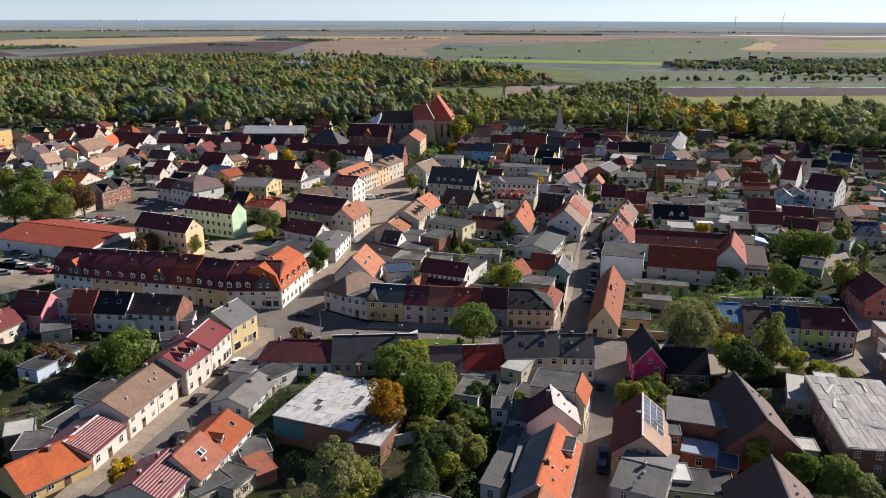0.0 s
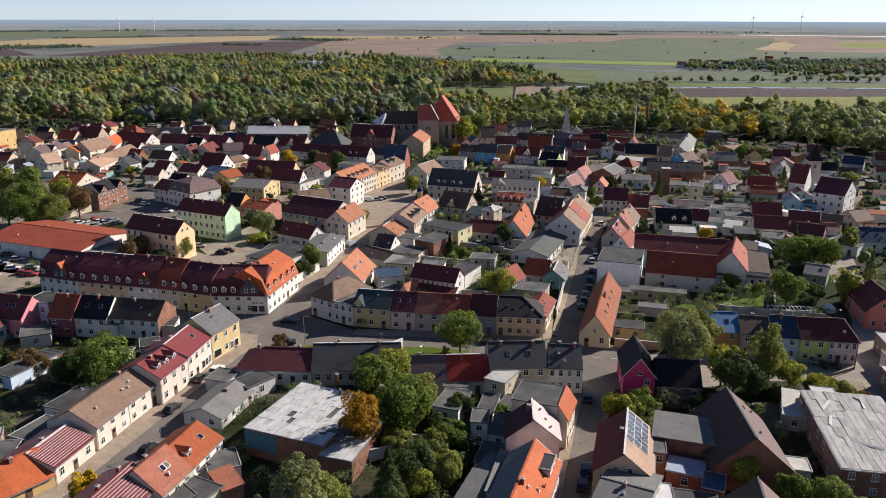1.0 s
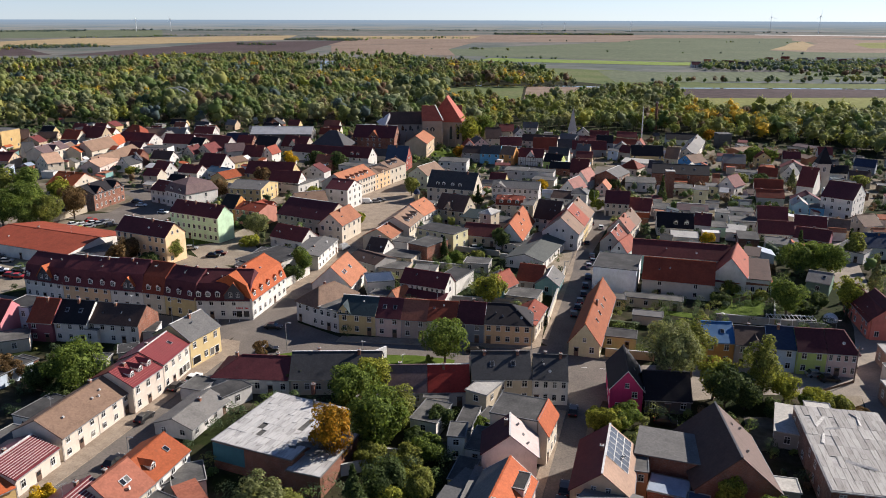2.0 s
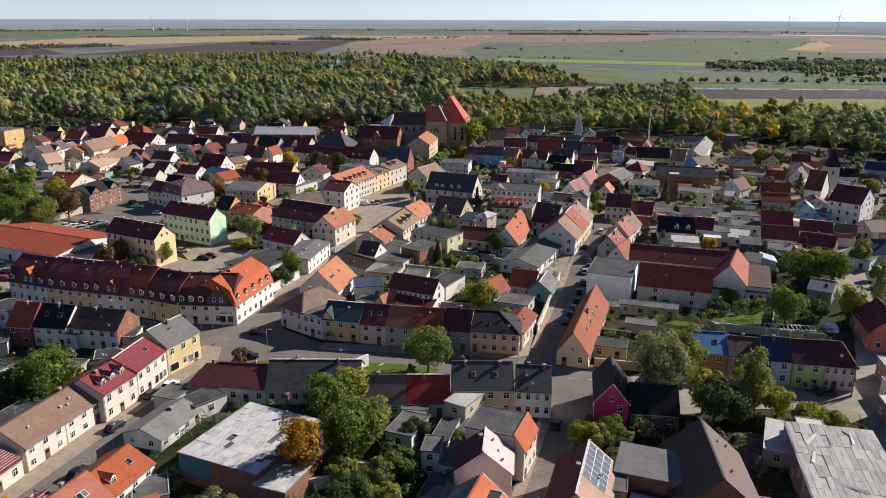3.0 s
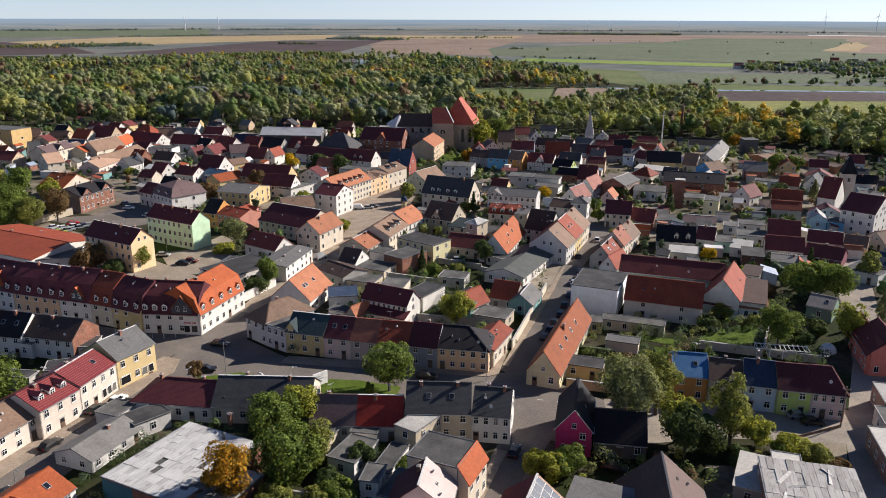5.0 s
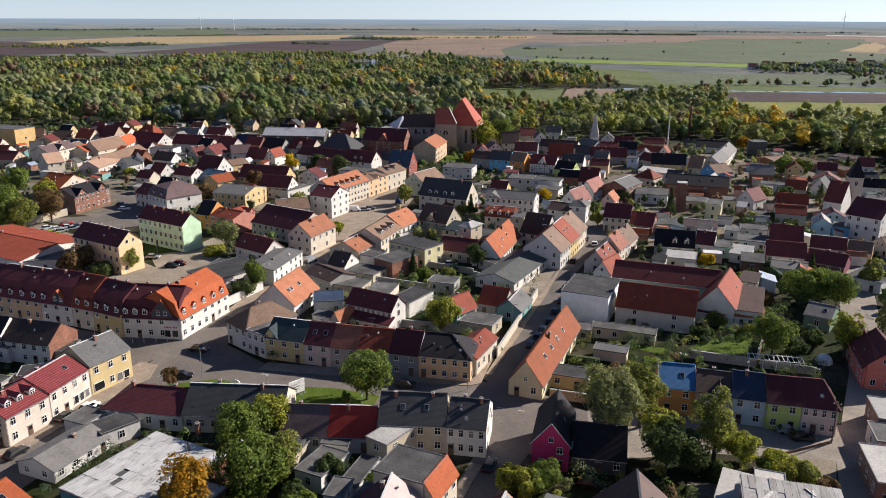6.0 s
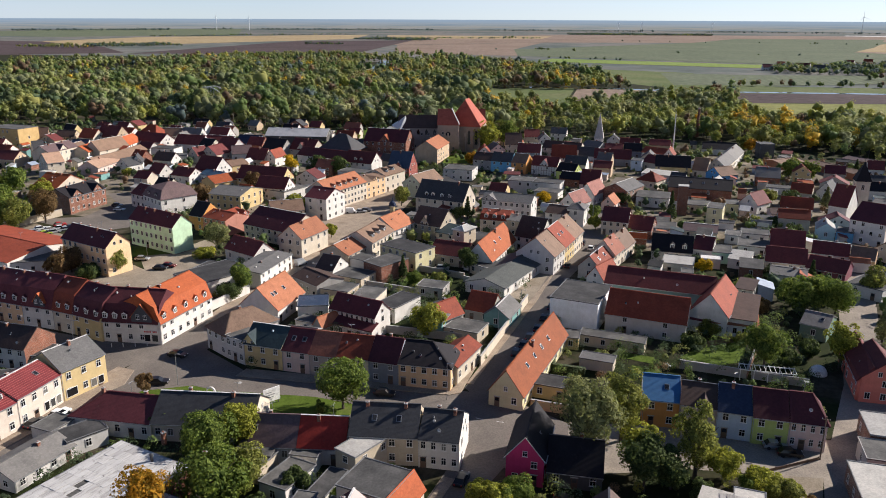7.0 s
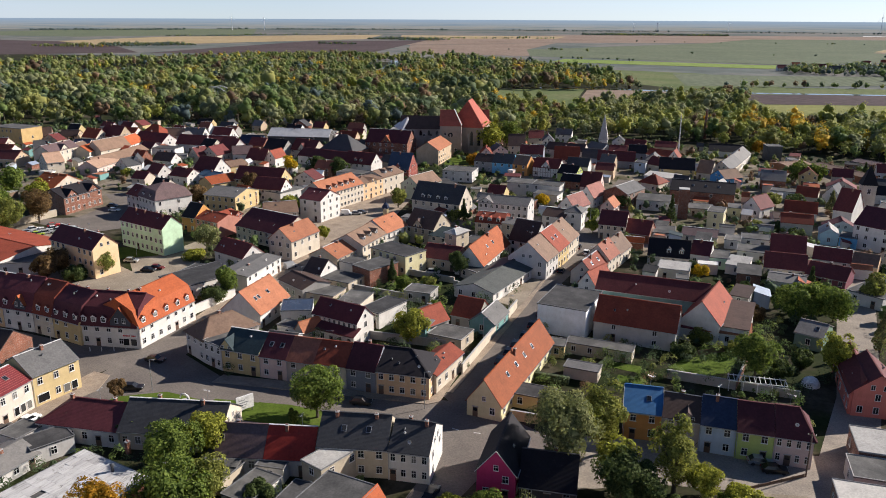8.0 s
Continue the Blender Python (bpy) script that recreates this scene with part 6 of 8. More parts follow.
house(43.1, 310.6, 1.5, 10.3, 10.0, 3.3, 4.2, "x", "cream", "darkred")
house(41.8, 292.5, 1.7, 11.5, 8.0, 3.2, 3.5, "x", "cream", "darkred")
house(55.2, 309.1, -4.9, 10.9, 8.0, 2.8, 2.9, "x", "white", "darkred", row=1)
house(65.9, 307.3, -10.8, 7.2, 8.0, 3.0, 2.6, "x", "peach", "brown", row=1)
house(53.0, 292.0, -17.3, 11.0, 9.0, 2.7, 2.7, "x", "plum", "darkred")
house(63.1, 278.8, -28.4, 9.4, 16.0, 3.3, 0.3, "f", "white", "bitumen")
house(73.2, 281.4, 4.7, 9.7, 10.0, 3.9, 3.3, "x", "white", "darkblue")
house(58.2, 337.2, 0.4, 5.7, 9.0, 3.9, 2.0, "y", "cyan", "lightgrey")
house(64.1, 336.6, -10.5, 5.4, 8.0, 3.5, 0.3, "f", "sky", "bitumen")
house(68.0, 338.0, -25.7, 11.5, 17.0, 8.2, 4.7, "x", "white", "maroon", cols=4, sides='FR', ch=0)
house(63.4, 368.9, -22.0, 6.6, 12.0, 6.0, 7.0, "x", "white", "darkred")
house(74.0, 320.3, -58.1, 9.2, 8.0, 3.1, 3.0, "y", "cream", "brown")
house(61.2, 406.0, -16.4, 6.7, 10.0, 3.5, 4.0, "y", "white", "darkgrey")
house(48.1, 471.0, 45.9, 16.3, 12.0, 3.1, 1.0, "x", "terracotta", "brown")
house(59.4, 482.7, -52.0, 33.0, 9.0, 3.1, 1.0, "x", "terracotta", "brown")
house(50.9, 403.4, -8.3, 8.4, 8.0, 3.0, 3.1, "x", "cream", "redtile")
house(41.3, 408.5, -4.9, 9.8, 7.0, 3.0, 0.3, "f", "white", "bitumen")
house(8.1, 290.8, 5.3, 12.4, 10.0, 3.1, 4.1, "x", "white", "black", dorm=(0.5, 0.8))
house(20.4, 294.9, -4.0, 5.7, 9.0, 3.9, 3.2, "x", "white", "maroon")
house(26.2, 294.2, 4.4, 5.8, 9.0, 3.5, 0.3, "f", "mint", "bitumen")
house(31.1, 291.0, -7.5, 6.2, 8.0, 3.0, 0.8, "s", "white", "lightgrey")
house(33.4, 307.2, 0.6, 9.7, 9.0, 3.0, 0.3, "f", "lightgrey", "bitumen")
house(12.9, 277.8, 1.9, 9.0, 9.0, 3.2, 0.3, "f", "cream", "lightgrey")
house(43.0, 279.3, -3.1, 9.8, 9.0, 3.2, 1.0, "x", "white", "grey")
house(34.7, 282.4, 1.5, 6.5, 8.0, 3.2, 0.6, "s", "brick", "bitumen")
house(14.7, 321.2, 1.3, 11.5, 9.0, 2.7, 1.6, "x", "cream", "purple")
house(28.8, 319.1, -1.0, 4.9, 7.0, 3.0, 0.3, "f", "lightgrey", "bitumen")
house(33.9, 323.5, 2.3, 8.9, 7.0, 3.0, 0.3, "f", "white", "bitumen")
house(36.5, 344.0, 3.6, 7.3, 9.0, 3.1, 0.3, "f", "slate", "bitumen")
house(43.4, 356.9, 9.9, 13.1, 9.0, 3.1, 1.2, "x", "pinkish", "darkbrown")
house(80.5, 390.4, -21.5, 8.8, 9.0, 3.5, 1.0, "x", "lightgrey", "grey")
house(81.2, 428.8, 11.1, 10.2, 9.0, 3.5, 3.4, "x", "white", "darkgrey")
house(89.9, 401.3, -5.4, 8.8, 10.0, 3.9, 3.0, "x", "cream", "darkbrown")
house(98.4, 438.0, -17.7, 9.6, 10.0, 3.9, 3.0, "x", "slate", "darkblue")
house(49.1, 491.3, 19.2, 4.8, 8.0, 3.1, 0.3, "f", "white", "bitumen")
house(-69.6, 253.7, -17.8, 14.7, 9.0, 6.0, 0.3, "f", "paleyellow", "bitumen", cols=5)
house(-55.2, 259.2, -1.0, 11.8, 10.0, 3.5, 2.9, "x", "beige", "darkred")
house(-67.6, 238.8, -20.4, 7.6, 11.0, 5.0, 0.3, "f", "brick", "bitumen", cols=0)
house(-52.1, 270.7, -13.1, 4.4, 7.0, 8.5, 1.0, "hy", "beige", "lightgrey")
house(-48.9, 276.9, -0.9, 6.7, 9.0, 4.0, 0.3, "f", "cream", "bitumen")
house(-61.3, 278.9, -7.1, 7.2, 7.0, 4.5, 1.5, "s", "cream", "teal")
house(-71.8, 283.0, -11.7, 11.5, 10.0, 6.0, 4.7, "x", "beige", "darkbrown", gab=(0.45,))
house(-72.5, 269.8, 83.1, 12.7, 11.0, 6.2, 3.6, "x", "white", "salmon", row=1)
house(-72.3, 253.5, 90.8, 16.4, 11.0, 6.2, 3.0, "x", "cream", "brown", dorm=(0.25, 0.5, 0.75), row=1)
house(-72.5, 270.5, 68.2, 5.1, 5.0, 4.0, 0.3, "f", "white", "bitumen")
house(-75.1, 242.9, 87.2, 12.2, 10.0, 4.8, 2.7, "x", "beige", "salmon")
house(-74.5, 243.2, -9.0, 5.4, 6.0, 4.0, 0.3, "f", "white", "bitumen")
house(-78.9, 230.7, -4.7, 5.9, 8.0, 4.2, 3.0, "x", "white", "darkbrown", sides='FR')
house(-81.4, 222.2, -24.2, 11.8, 9.0, 4.0, 1.5, "x", "grey", "darkbrown")
house(-73.0, 230.1, -5.4, 9.6, 8.0, 3.0, 0.3, "f", "beige", "bitumen")
house(-70.6, 218.3, 1.6, 8.7, 7.0, 3.0, 0.3, "f", "beige", "bitumen")
house(-47.2, 230.8, 2.7, 7.7, 6.0, 2.8, 0.3, "f", "grey", "bitumen")
house(-363.2, 375.7, 40.1, 12.4, 10.0, 5.0, 4.7, "x", "brown", "darkbrown")
house(-352.3, 387.8, 19.3, 11.0, 9.0, 4.5, 3.1, "x", "tan", "darkbrown")
house(-338.8, 392.5, -3.0, 11.8, 9.0, 4.5, 4.5, "x", "cream", "redtile")
house(-331.2, 398.8, -4.9, 16.6, 10.0, 5.0, 5.7, "x", "tan", "darkred")
house(-313.1, 412.6, -6.2, 16.3, 11.0, 5.0, 5.4, "h", "cream", "redtile")
house(-299.4, 416.0, 19.3, 13.0, 9.0, 4.5, 3.8, "x", "cream", "brown")
house(-287.2, 420.3, 8.9, 12.8, 9.0, 4.5, 4.3, "x", "white", "grey")
house(-271.0, 426.0, -1.1, 13.3, 9.0, 4.5, 5.1, "x", "white", "darkred")
house(-270.7, 395.7, 5.8, 17.8, 9.0, 4.5, 4.4, "x", "lightgrey", "darkred")
house(-260.5, 408.2, 5.5, 18.0, 9.0, 4.5, 2.9, "x", "white", "darkred")
house(-240.7, 412.9, 10.3, 13.7, 9.0, 4.5, 3.7, "x", "slate", "darkblue")
house(37.6, 501.8, 19.3, 7.6, 8.0, 8.0, 0.3, "f", "darkwall", "bitumen", cols=0)
house(-359.8, 342.4, 19.2, 13.7, 10.0, 5.0, 3.5, "x", "cream", "darkred")
house(-399.1, 365.5, 19.3, 14.7, 10.0, 5.0, 3.5, "x", "tan", "brown")
house(-313.2, 361.9, 19.2, 9.2, 9.0, 4.5, 3.5, "x", "cream", "darkblue")
house(78.4, 504.7, -39.1, 13.6, 9.0, 2.7, 1.0, "x", "cream", "purple")
house(-94.2, 497.1, 19.3, 8.8, 9.0, 5.0, 3.5, "x", "cream", "darkred")
house(-83.2, 488.2, 19.3, 6.9, 9.0, 5.0, 3.5, "y", "white", "grey")
house(-41.1, 469.3, 6.9, 9.5, 9.0, 4.5, 3.0, "x", "cream", "darkred")
house(-9.5, 467.6, -4.0, 4.9, 8.0, 4.5, 3.2, "y", "white", "redtile")
house(0.3, 406.6, -6.5, 6.6, 8.0, 3.1, 3.0, "x", "white", "darkgrey")
house(-146.2, 362.2, -3.3, 15.3, 9.0, 4.0, 0.3, "f", "lightgrey", "bitumen")
house(32, 1306, 14, 14.0, 10.0, 4.5, 4.0, "x", "white", "maroon", ch=1)
house(52, 1391, 15, 12.0, 10.0, 4.5, 4.0, "x", "white", "redtile", ch=1)
house(77, 1369, -15, 20.0, 10.0, 4.5, 4.0, "x", "white", "darkred", ch=1)
house(99, 1318, -5, 16.0, 10.0, 4.5, 4.0, "x", "white", "darkgrey", ch=1)
house(155, 1499, -15, 12.0, 10.0, 4.5, 4.0, "x", "white", "darkred", ch=1)
house(186, 1548, -5, 14.0, 10.0, 4.5, 4.0, "x", "white", "redtile", ch=1)
house(208, 1502, 5, 16.0, 10.0, 4.5, 4.0, "x", "white", "grey", ch=1)
house(243, 1533, 10, 14.0, 10.0, 4.5, 4.0, "x", "white", "darkred", ch=1)
house(268, 1474, 10, 14.0, 10.0, 4.5, 4.0, "x", "white", "maroon", ch=1)
house(-694, 1170, 0, 7.0, 6.0, 3.2, 2.0, "f", "white", "grey", ch=0, cols=1, cat="cabin")
house(-717, 1234, 37, 7.0, 6.0, 3.2, 2.0, "x", "cream", "lightgrey", ch=0, cols=1, cat="cabin")
house(-654, 1151, 74, 7.0, 6.0, 3.2, 2.0, "f", "lightgrey", "darkred", ch=0, cols=1, cat="cabin")
house(-685, 1227, 21, 7.0, 6.0, 3.2, 2.0, "x", "white", "grey", ch=0, cols=1, cat="cabin")
house(-618, 1133, 58, 7.0, 6.0, 3.2, 2.0, "f", "cream", "lightgrey", ch=0, cols=1, cat="cabin")
house(-638, 1191, 5, 7.0, 6.0, 3.2, 2.0, "x", "lightgrey", "darkred", ch=0, cols=1, cat="cabin")
house(-582, 1116, 42, 7.0, 6.0, 3.2, 2.0, "f", "white", "grey", ch=0, cols=1, cat="cabin")
house(-605, 1187, 79, 7.0, 6.0, 3.2, 2.0, "x", "cream", "lightgrey", ch=0, cols=1, cat="cabin")
house(-546, 1100, 26, 7.0, 6.0, 3.2, 2.0, "f", "lightgrey", "darkred", ch=0, cols=1, cat="cabin")
house(-569, 1167, 63, 7.0, 6.0, 3.2, 2.0, "x", "white", "grey", ch=0, cols=1, cat="cabin")
house(-601, 1065, 10, 7.0, 6.0, 3.2, 2.0, "f", "cream", "lightgrey", ch=0, cols=1, cat="cabin")
house(-547, 1044, 47, 7.0, 6.0, 3.2, 2.0, "x", "lightgrey", "darkred", ch=0, cols=1, cat="cabin")

# ---------------------------------------------------------------- landmarks, cars, lamps and walls
church = new("church", None)
church.matrix_world = pose(-123.4, 461.6, 0)
tagged(church, "large brick and stone church with steep red roofs", "church")
house(-129.2, 444.4, 19.8, 11.7, 12.0, 16.8, 7.6, "r", "stone", "churchtile", base=church, sides='F', storeys=2, cols=2, ch=0, hip=4.0)
house(-128.7, 456.0, 10.2, 19.4, 24.0, 15.0, 13.6, "hy", "stone", "churchtile", base=church, sides='F', storeys=1, cols=2, ch=0, hip=6.0)
house(-154.3, 446.5, 19.2, 23.0, 11.0, 13.6, 6.2, "x", "palestone", "darkbrown", base=church, sides='F', storeys=2, cols=6, ch=0)
house(-124.2, 489.4, 19.3, 6.8, 14.0, 12.7, 7.3, "x", "stone", "churchtile", base=church, sides='F', cols=2, ch=0)
church_in = church.matrix_basis.inverted()
# added round end for the wing's hipped roof, its glare painted as pale sheet
t = Shape()
t.tube((0, 0, 0), (0, 0, 12.4), 4.6, 4.6, 8)
part("apse", t.done("apse", wall_mat("white")), church, church_in @ pose(-154.6, 450.5, 0), "added white wall below the hipped wing end")
t = Shape()
t.tube((0, 0, 12.3), (2.6, .9, 19.2), 5.6, .3, 8)
t.tube((0, 0, 9.2), (0, 0, 11.4), 6.6, 4.7, 8)
part("apse_roof", t.done("apse_roof", roof_mat("whiteroof")), church, church_in @ pose(-154.6, 450.5, 0), "pale sheet metal roof of the choir end")
# pale hip edge of the front roof
t = Shape()
t.bar((12.0, -.3, 16.7), (7.7, 6, 24.7), .5, .45)
part("hip_edge", t.done("hip_edge", PALE), church, church_in @ pose(-129.2, 444.4, 0, 0, 0, 19.8))
# buttresses and tall pointed windows along the walls
for x0, y0, turn, xs, hb in ((-129.2, 444.4, 19.8, (0, 5.85, 11.5), 12.5), (-128.7, 456.0, 10.2, (11.0, 15.2, 19.2), 11.0), (-154.3, 446.5, 19.2, (4.6, 9.2, 13.8, 18.4), 8.5)):
    for x in xs:
        t = Shape()
        t.slab([(x - .5, -1.4, hb * .55), (x + .5, -1.4, hb * .55), (x + .5, 0, hb * .55), (x - .5, 0, hb * .55)], hb * .55)
        t.slab([(x - .45, -.9, hb * .8), (x + .45, -.9, hb * .8), (x + .45, 0, hb), (x - .45, 0, hb)], hb * .3)
        part("buttress", t.done("buttress", wall_mat("stone")), church, church_in @ pose(x0, y0, 0, 0, 0, turn))
for x0, y0, turn, xs, z0, z1 in ((-128.7, 456.0, 10.2, (13.1, 17.2), 4.5, 12.5), (-154.3, 446.5, 19.2, (2.3, 6.9, 11.5, 16.1, 20.7), 9.6, 12.6)):
    for x in xs:
        t = Shape()
        w = .75
        arch = [(x - w, -.06, z0), (x + w, -.06, z0), (x + w, -.06, z1 - 1.2), (x + w * .55, -.06, z1 - .4), (x, -.06, z1), (x - w * .55, -.06, z1 - .4), (x - w, -.06, z1 - 1.2)]
        t.poly(arch)
        t.poly([(a, .0, c) for a, _, c in reversed(arch)])
        part("lancet_window", t.done("lancet_window", glass), church, church_in @ pose(x0, y0, 0, 0, 0, turn))
t = Shape()
t.tube((5.85, -.12, 11.5), (5.85, .02, 11.5), 1.3, 1.3, 14)
part("rose_window", t.done("rose_window", glass), church, church_in @ pose(-129.2, 444.4, 0, 0, 0, 19.8))
hall = house(-60.4, 114.8, -6.9, 15.9, 18.8, 5.2, 0.3, "f", "brick", "bitumen", cols=0, ch=0, cat='hall', label='long brick hall with patched white flat roof')
sheets(hall, 15.9, 18.8, 5.40, 14, 9, "patched")
first_hall = hall
hall = house(-45.0, 111.8, -3.2, 6.1, 14.0, 4.0, 0.3, "f", "brick", "bitumen", cols=0, cat='annex', label='low brick annex with patched white roof')
sheets(hall, 6.1, 14.0, 4.20, 4, 6, "patched")
hall = house(38.2, 129.3, 5.0, 14.1, 26.0, 5.0, 0.8, "s", "brick", "corrugated", cols=4, cat='hall', label='wide brick hall with weathered grey sheet roof')
sheets(hall, 14.1, 26.0, 5.20, 14, 8, "corrugated", 0.8)
TORN = plain("torn_felt", (.46, .44, .41), 0.9, 0.0, .35, 3.0)
for x, y, ln, wd, a, up in ((2.2, 19.0, 4.2, .7, 60, 18), (3.6, 18.2, 2.6, .5, 20, 25), (4.2, 8.5, 4.8, .8, -25, 15), (9.8, 20.5, 4.0, .6, 85, 22), (10.4, 23.0, 2.2, .5, 130, 20), (2.0, 13.5, 3.6, .6, 75, 12)):
    t = Shape()
    t.slab([(0, -wd / 2, 0), (ln, -wd / 3, .08), (ln * .96, wd / 3, .12), (0, wd / 2, 0)], .03)
    part("torn_strip", t.done("torn_strip", TORN), hall, pose(x, y, 5.36 + .8 * y / 26, up, 0, a), "curled strip of torn roofing")
hall_extras(first_hall)
spire_tower(75.1, 384.0, 5.0, 13.5, 7.5, "cream", "square cream church tower with dark pointed spire")
spire_tower(-47.2, 483.7, 4.5, 9.0, 14.0, "lightgrey", "old town gate tower with tall pale spire")
stack(11.0, 355.4, 3.6, 11.5)
mast(-6.7, 485.0, 24.0)
cupola(-79.0, 282.2, 9.0)
bridge((-405.3, 576.8), (-366.7, 576.7))
wind_turbine(-2685, 3559, 42)
wind_turbine(-2549, 3659, 38)
wind_turbine(450, 4453, 58)
wind_turbine(676, 4425, 62)
wind_turbine(-721, 4412, 20)
wind_turbine(-601, 4430, 22)
wind_turbine(-247, 4466, 24)
car(-83.2, 143.0, 90, "white")
car(-84.3, 138.5, 90, "black")
car(-82.4, 125.4, 90, "black")
car(-77.7, 110.8, 90, "black")
car(-10.3, 204.0, 97, "black")
car(-10.0, 214.1, 97, "black")
car(-9.6, 219.9, 97, "black")
car(-10.0, 227.3, 97, "black")
car(-10.2, 235.5, 97, "darkblue")
car(-11.0, 246.0, 97, "silver")
car(-3.8, 151.8, 93, "black")
car(-1.8, 125.1, 93, "black")
car(-1.9, 120.6, 93, "black")
car(-10.4, 251.5, 96, "grey")
car(-11.2, 257.0, 96, "black")
car(-10.0, 209.2, 96, "black")
car(-15.7, 298.9, 95, "black")
car(-11.8, 293.8, 95, "white")
car(-7.8, 290.5, 95, "black")
car(-14.6, 272.2, 95, "black")
car(-108.9, 306.9, 20, "white", van=1)
car(-105.8, 309.0, 20, "silver")
car(-104.8, 311.5, 20, "grey")
car(-188.5, 192.7, 30, "silver")
car(-187.2, 198.0, 30, "silver")
car(-181.3, 189.9, 30, "white")
car(-171.6, 186.7, 15, "red")
car(-174.7, 187.0, 15, "red")
car(-181.9, 182.9, 30, "silver")
car(-194.1, 201.4, 30, "grey")
car(-176.5, 192.3, 15, "silver")
car(-197.6, 237.1, 60, "silver")
car(-199.4, 241.4, 60, "white")
car(-192.4, 237.2, 60, "lime")
car(-191.4, 240.0, 60, "silver")
car(-193.6, 245.1, 60, "white")
car(-190.4, 244.5, 60, "silver")
car(-190.6, 247.0, 60, "darkblue")
car(-189.6, 248.2, 60, "silver")
car(-197.3, 248.1, 60, "red")
car(-185.4, 244.5, 60, "black")
car(-194.5, 235.7, 60, "silver")
car(-195.3, 242.0, 60, "white")
car(-139.9, 227.1, 20, "silver")
car(-127.5, 224.8, 15, "darkred")
car(-128.3, 222.0, 15, "black")
car(-194.8, 274.5, 20, "white")
car(-179.2, 267.0, 0, "white")
car(-200.9, 279.7, 20, "grey")
car(44.5, 183.3, 14, "silver")
car(46.8, 181.5, 14, "black")
car(13.7, 152.4, 0, "black")
car(-49.4, 255.1, 15, "silver")
car(-80.7, 173.5, 10, "black")
car(-75.2, 161.0, 25, "black")
car(-35.5, 174.4, 14, "grey")
car(-29.2, 174.6, 14, "black")
car(47.2, 186.2, 14, "grey")
car(-2.8, 295.2, 97, "silver")
car(-91.3, 242.2, 75, "silver", van=1)
car(30.4, 533.7, 60, "darkblue")
street_lamp(-16.8, 177.7, 8.0)
utility_pole(51.7, 182.1, 8.5)
bollard_row([(-98.3, 171.7), (-95.9, 172.8), (-93.4, 174.0), (-91.4, 175.6), (-90.2, 177.6), (-89.4, 180.0)])
lawn_sculpture(-61.8, 161.0)
garden_wall(42.7, 173.9, 51.4, 181.8, 0.7, "brown", "low brown wooden rail fence beside the forecourt")
patch("lawn", LAWN, 0.055, [(24.4, 216.8), (30.9, 214.0), (37.4, 219.2), (37.0, 227.0), (28.0, 224.0)], 0, "sunlit garden lawn behind old walls")
patch("lawn", LAWN, 0.055, [(11.3, 211.6), (19.4, 210.8), (19.2, 214.6), (12.5, 214.6)], 0, "sunlit garden lawn behind old walls")
street_lamp(-71.2, 162.3, 7.0)
street_lamp(-105.7, 167.9, 7.0)
street_lamp(60.8, 228.4, 7.0)
street_lamp(-16.3, 227.7, 7.0)
street_lamp(-17.1, 211.5, 7.0)
street_lamp(-17.4, 323.1, 9.0)
street_lamp(-142.2, 231.8, 5.0)
street_lamp(-75.4, 111.9, 5.0)
street_lamp(-65.2, 99.2, 5.0)
garden_wall(-15.8, 195.0, -17.3, 237.6, 2.4, "cream", "rendered garden wall beside the street")
garden_wall(-211.4, 229.1, -208.9, 259.8, 2.6, "beige", "old pale stone park wall")
garden_wall(-203.3, 216.7, -211.6, 229.9, 2.6, "beige", "old pale stone park wall")
garden_wall(25.0, 211.0, 38.8, 211.2, 2.0, "grey", "weathered grey garden wall")
garden_wall(38.8, 211.2, 40.8, 228.9, 2.0, "brick", "old brick garden wall")
garden_wall(39.8, 211.6, 51.0, 211.8, 1.8, "grey", "weathered grey garden wall")
garden_wall(-0.2, 180.6, 10.6, 181.3, 2.0, "yellow", "yellow rendered garden wall")
garden_wall(-0.8, 199.4, 6.5, 199.7, 1.6, "darkhedge", "clipped dark green hedge")
garden_wall(-1.5, 204.7, -0.8, 199.4, 1.6, "darkhedge", "clipped dark green hedge")
garden_wall(10.6, 207.5, 12.2, 214.5, 1.6, "darkhedge", "clipped dark green hedge")
garden_wall(-92.3, 198.3, -90.9, 214.9, 2.4, "white", "white rendered yard wall")
garden_wall(-65.7, 232.3, -47.4, 231.7, 1.8, "grey", "weathered grey garden wall")
garden_wall(-55.5, 251.1, -40.0, 249.4, 1.8, "beige", "low beige garden wall")
garden_wall(-39.4, 247.1, -33.6, 245.5, 1.8, "beige", "low beige garden wall")
garden_wall(-43.4, 204.0, -24.1, 206.2, 2.0, "grey", "weathered grey garden wall")
garden_wall(47.0, 355.0, 57.1, 362.6, 2.5, "darkhedge", "clipped dark green hedge")
garden_wall(22.3, 306.1, 33.7, 306.1, 1.6, "grey", "weathered grey garden wall")
garden_wall(-37.8, 125.3, -30.2, 126.9, 1.8, "lightgrey", "pale concrete yard wall")
garden_wall(-41.9, 116.0, -32.3, 123.5, 2.2, "lightgrey", "pale concrete yard wall")
garden_wall(-28.2, 122.2, -31.9, 135.6, 1.6, "brown", "weathered brown wooden garden fence")
garden_wall(29.9, 225.2, 38.9, 233.4, 1.6, "brown", "weathered brown wooden garden fence")
garden_wall(-140.4, 136.3, -132.6, 141.7, 1.5, "brown", "weathered brown wooden garden fence")
garden_wall(-118.1, 129.6, -105.2, 129.5, 1.5, "brown", "weathered brown wooden garden fence")
billboard(-48.9, 160.9, -47.3, 164.1)
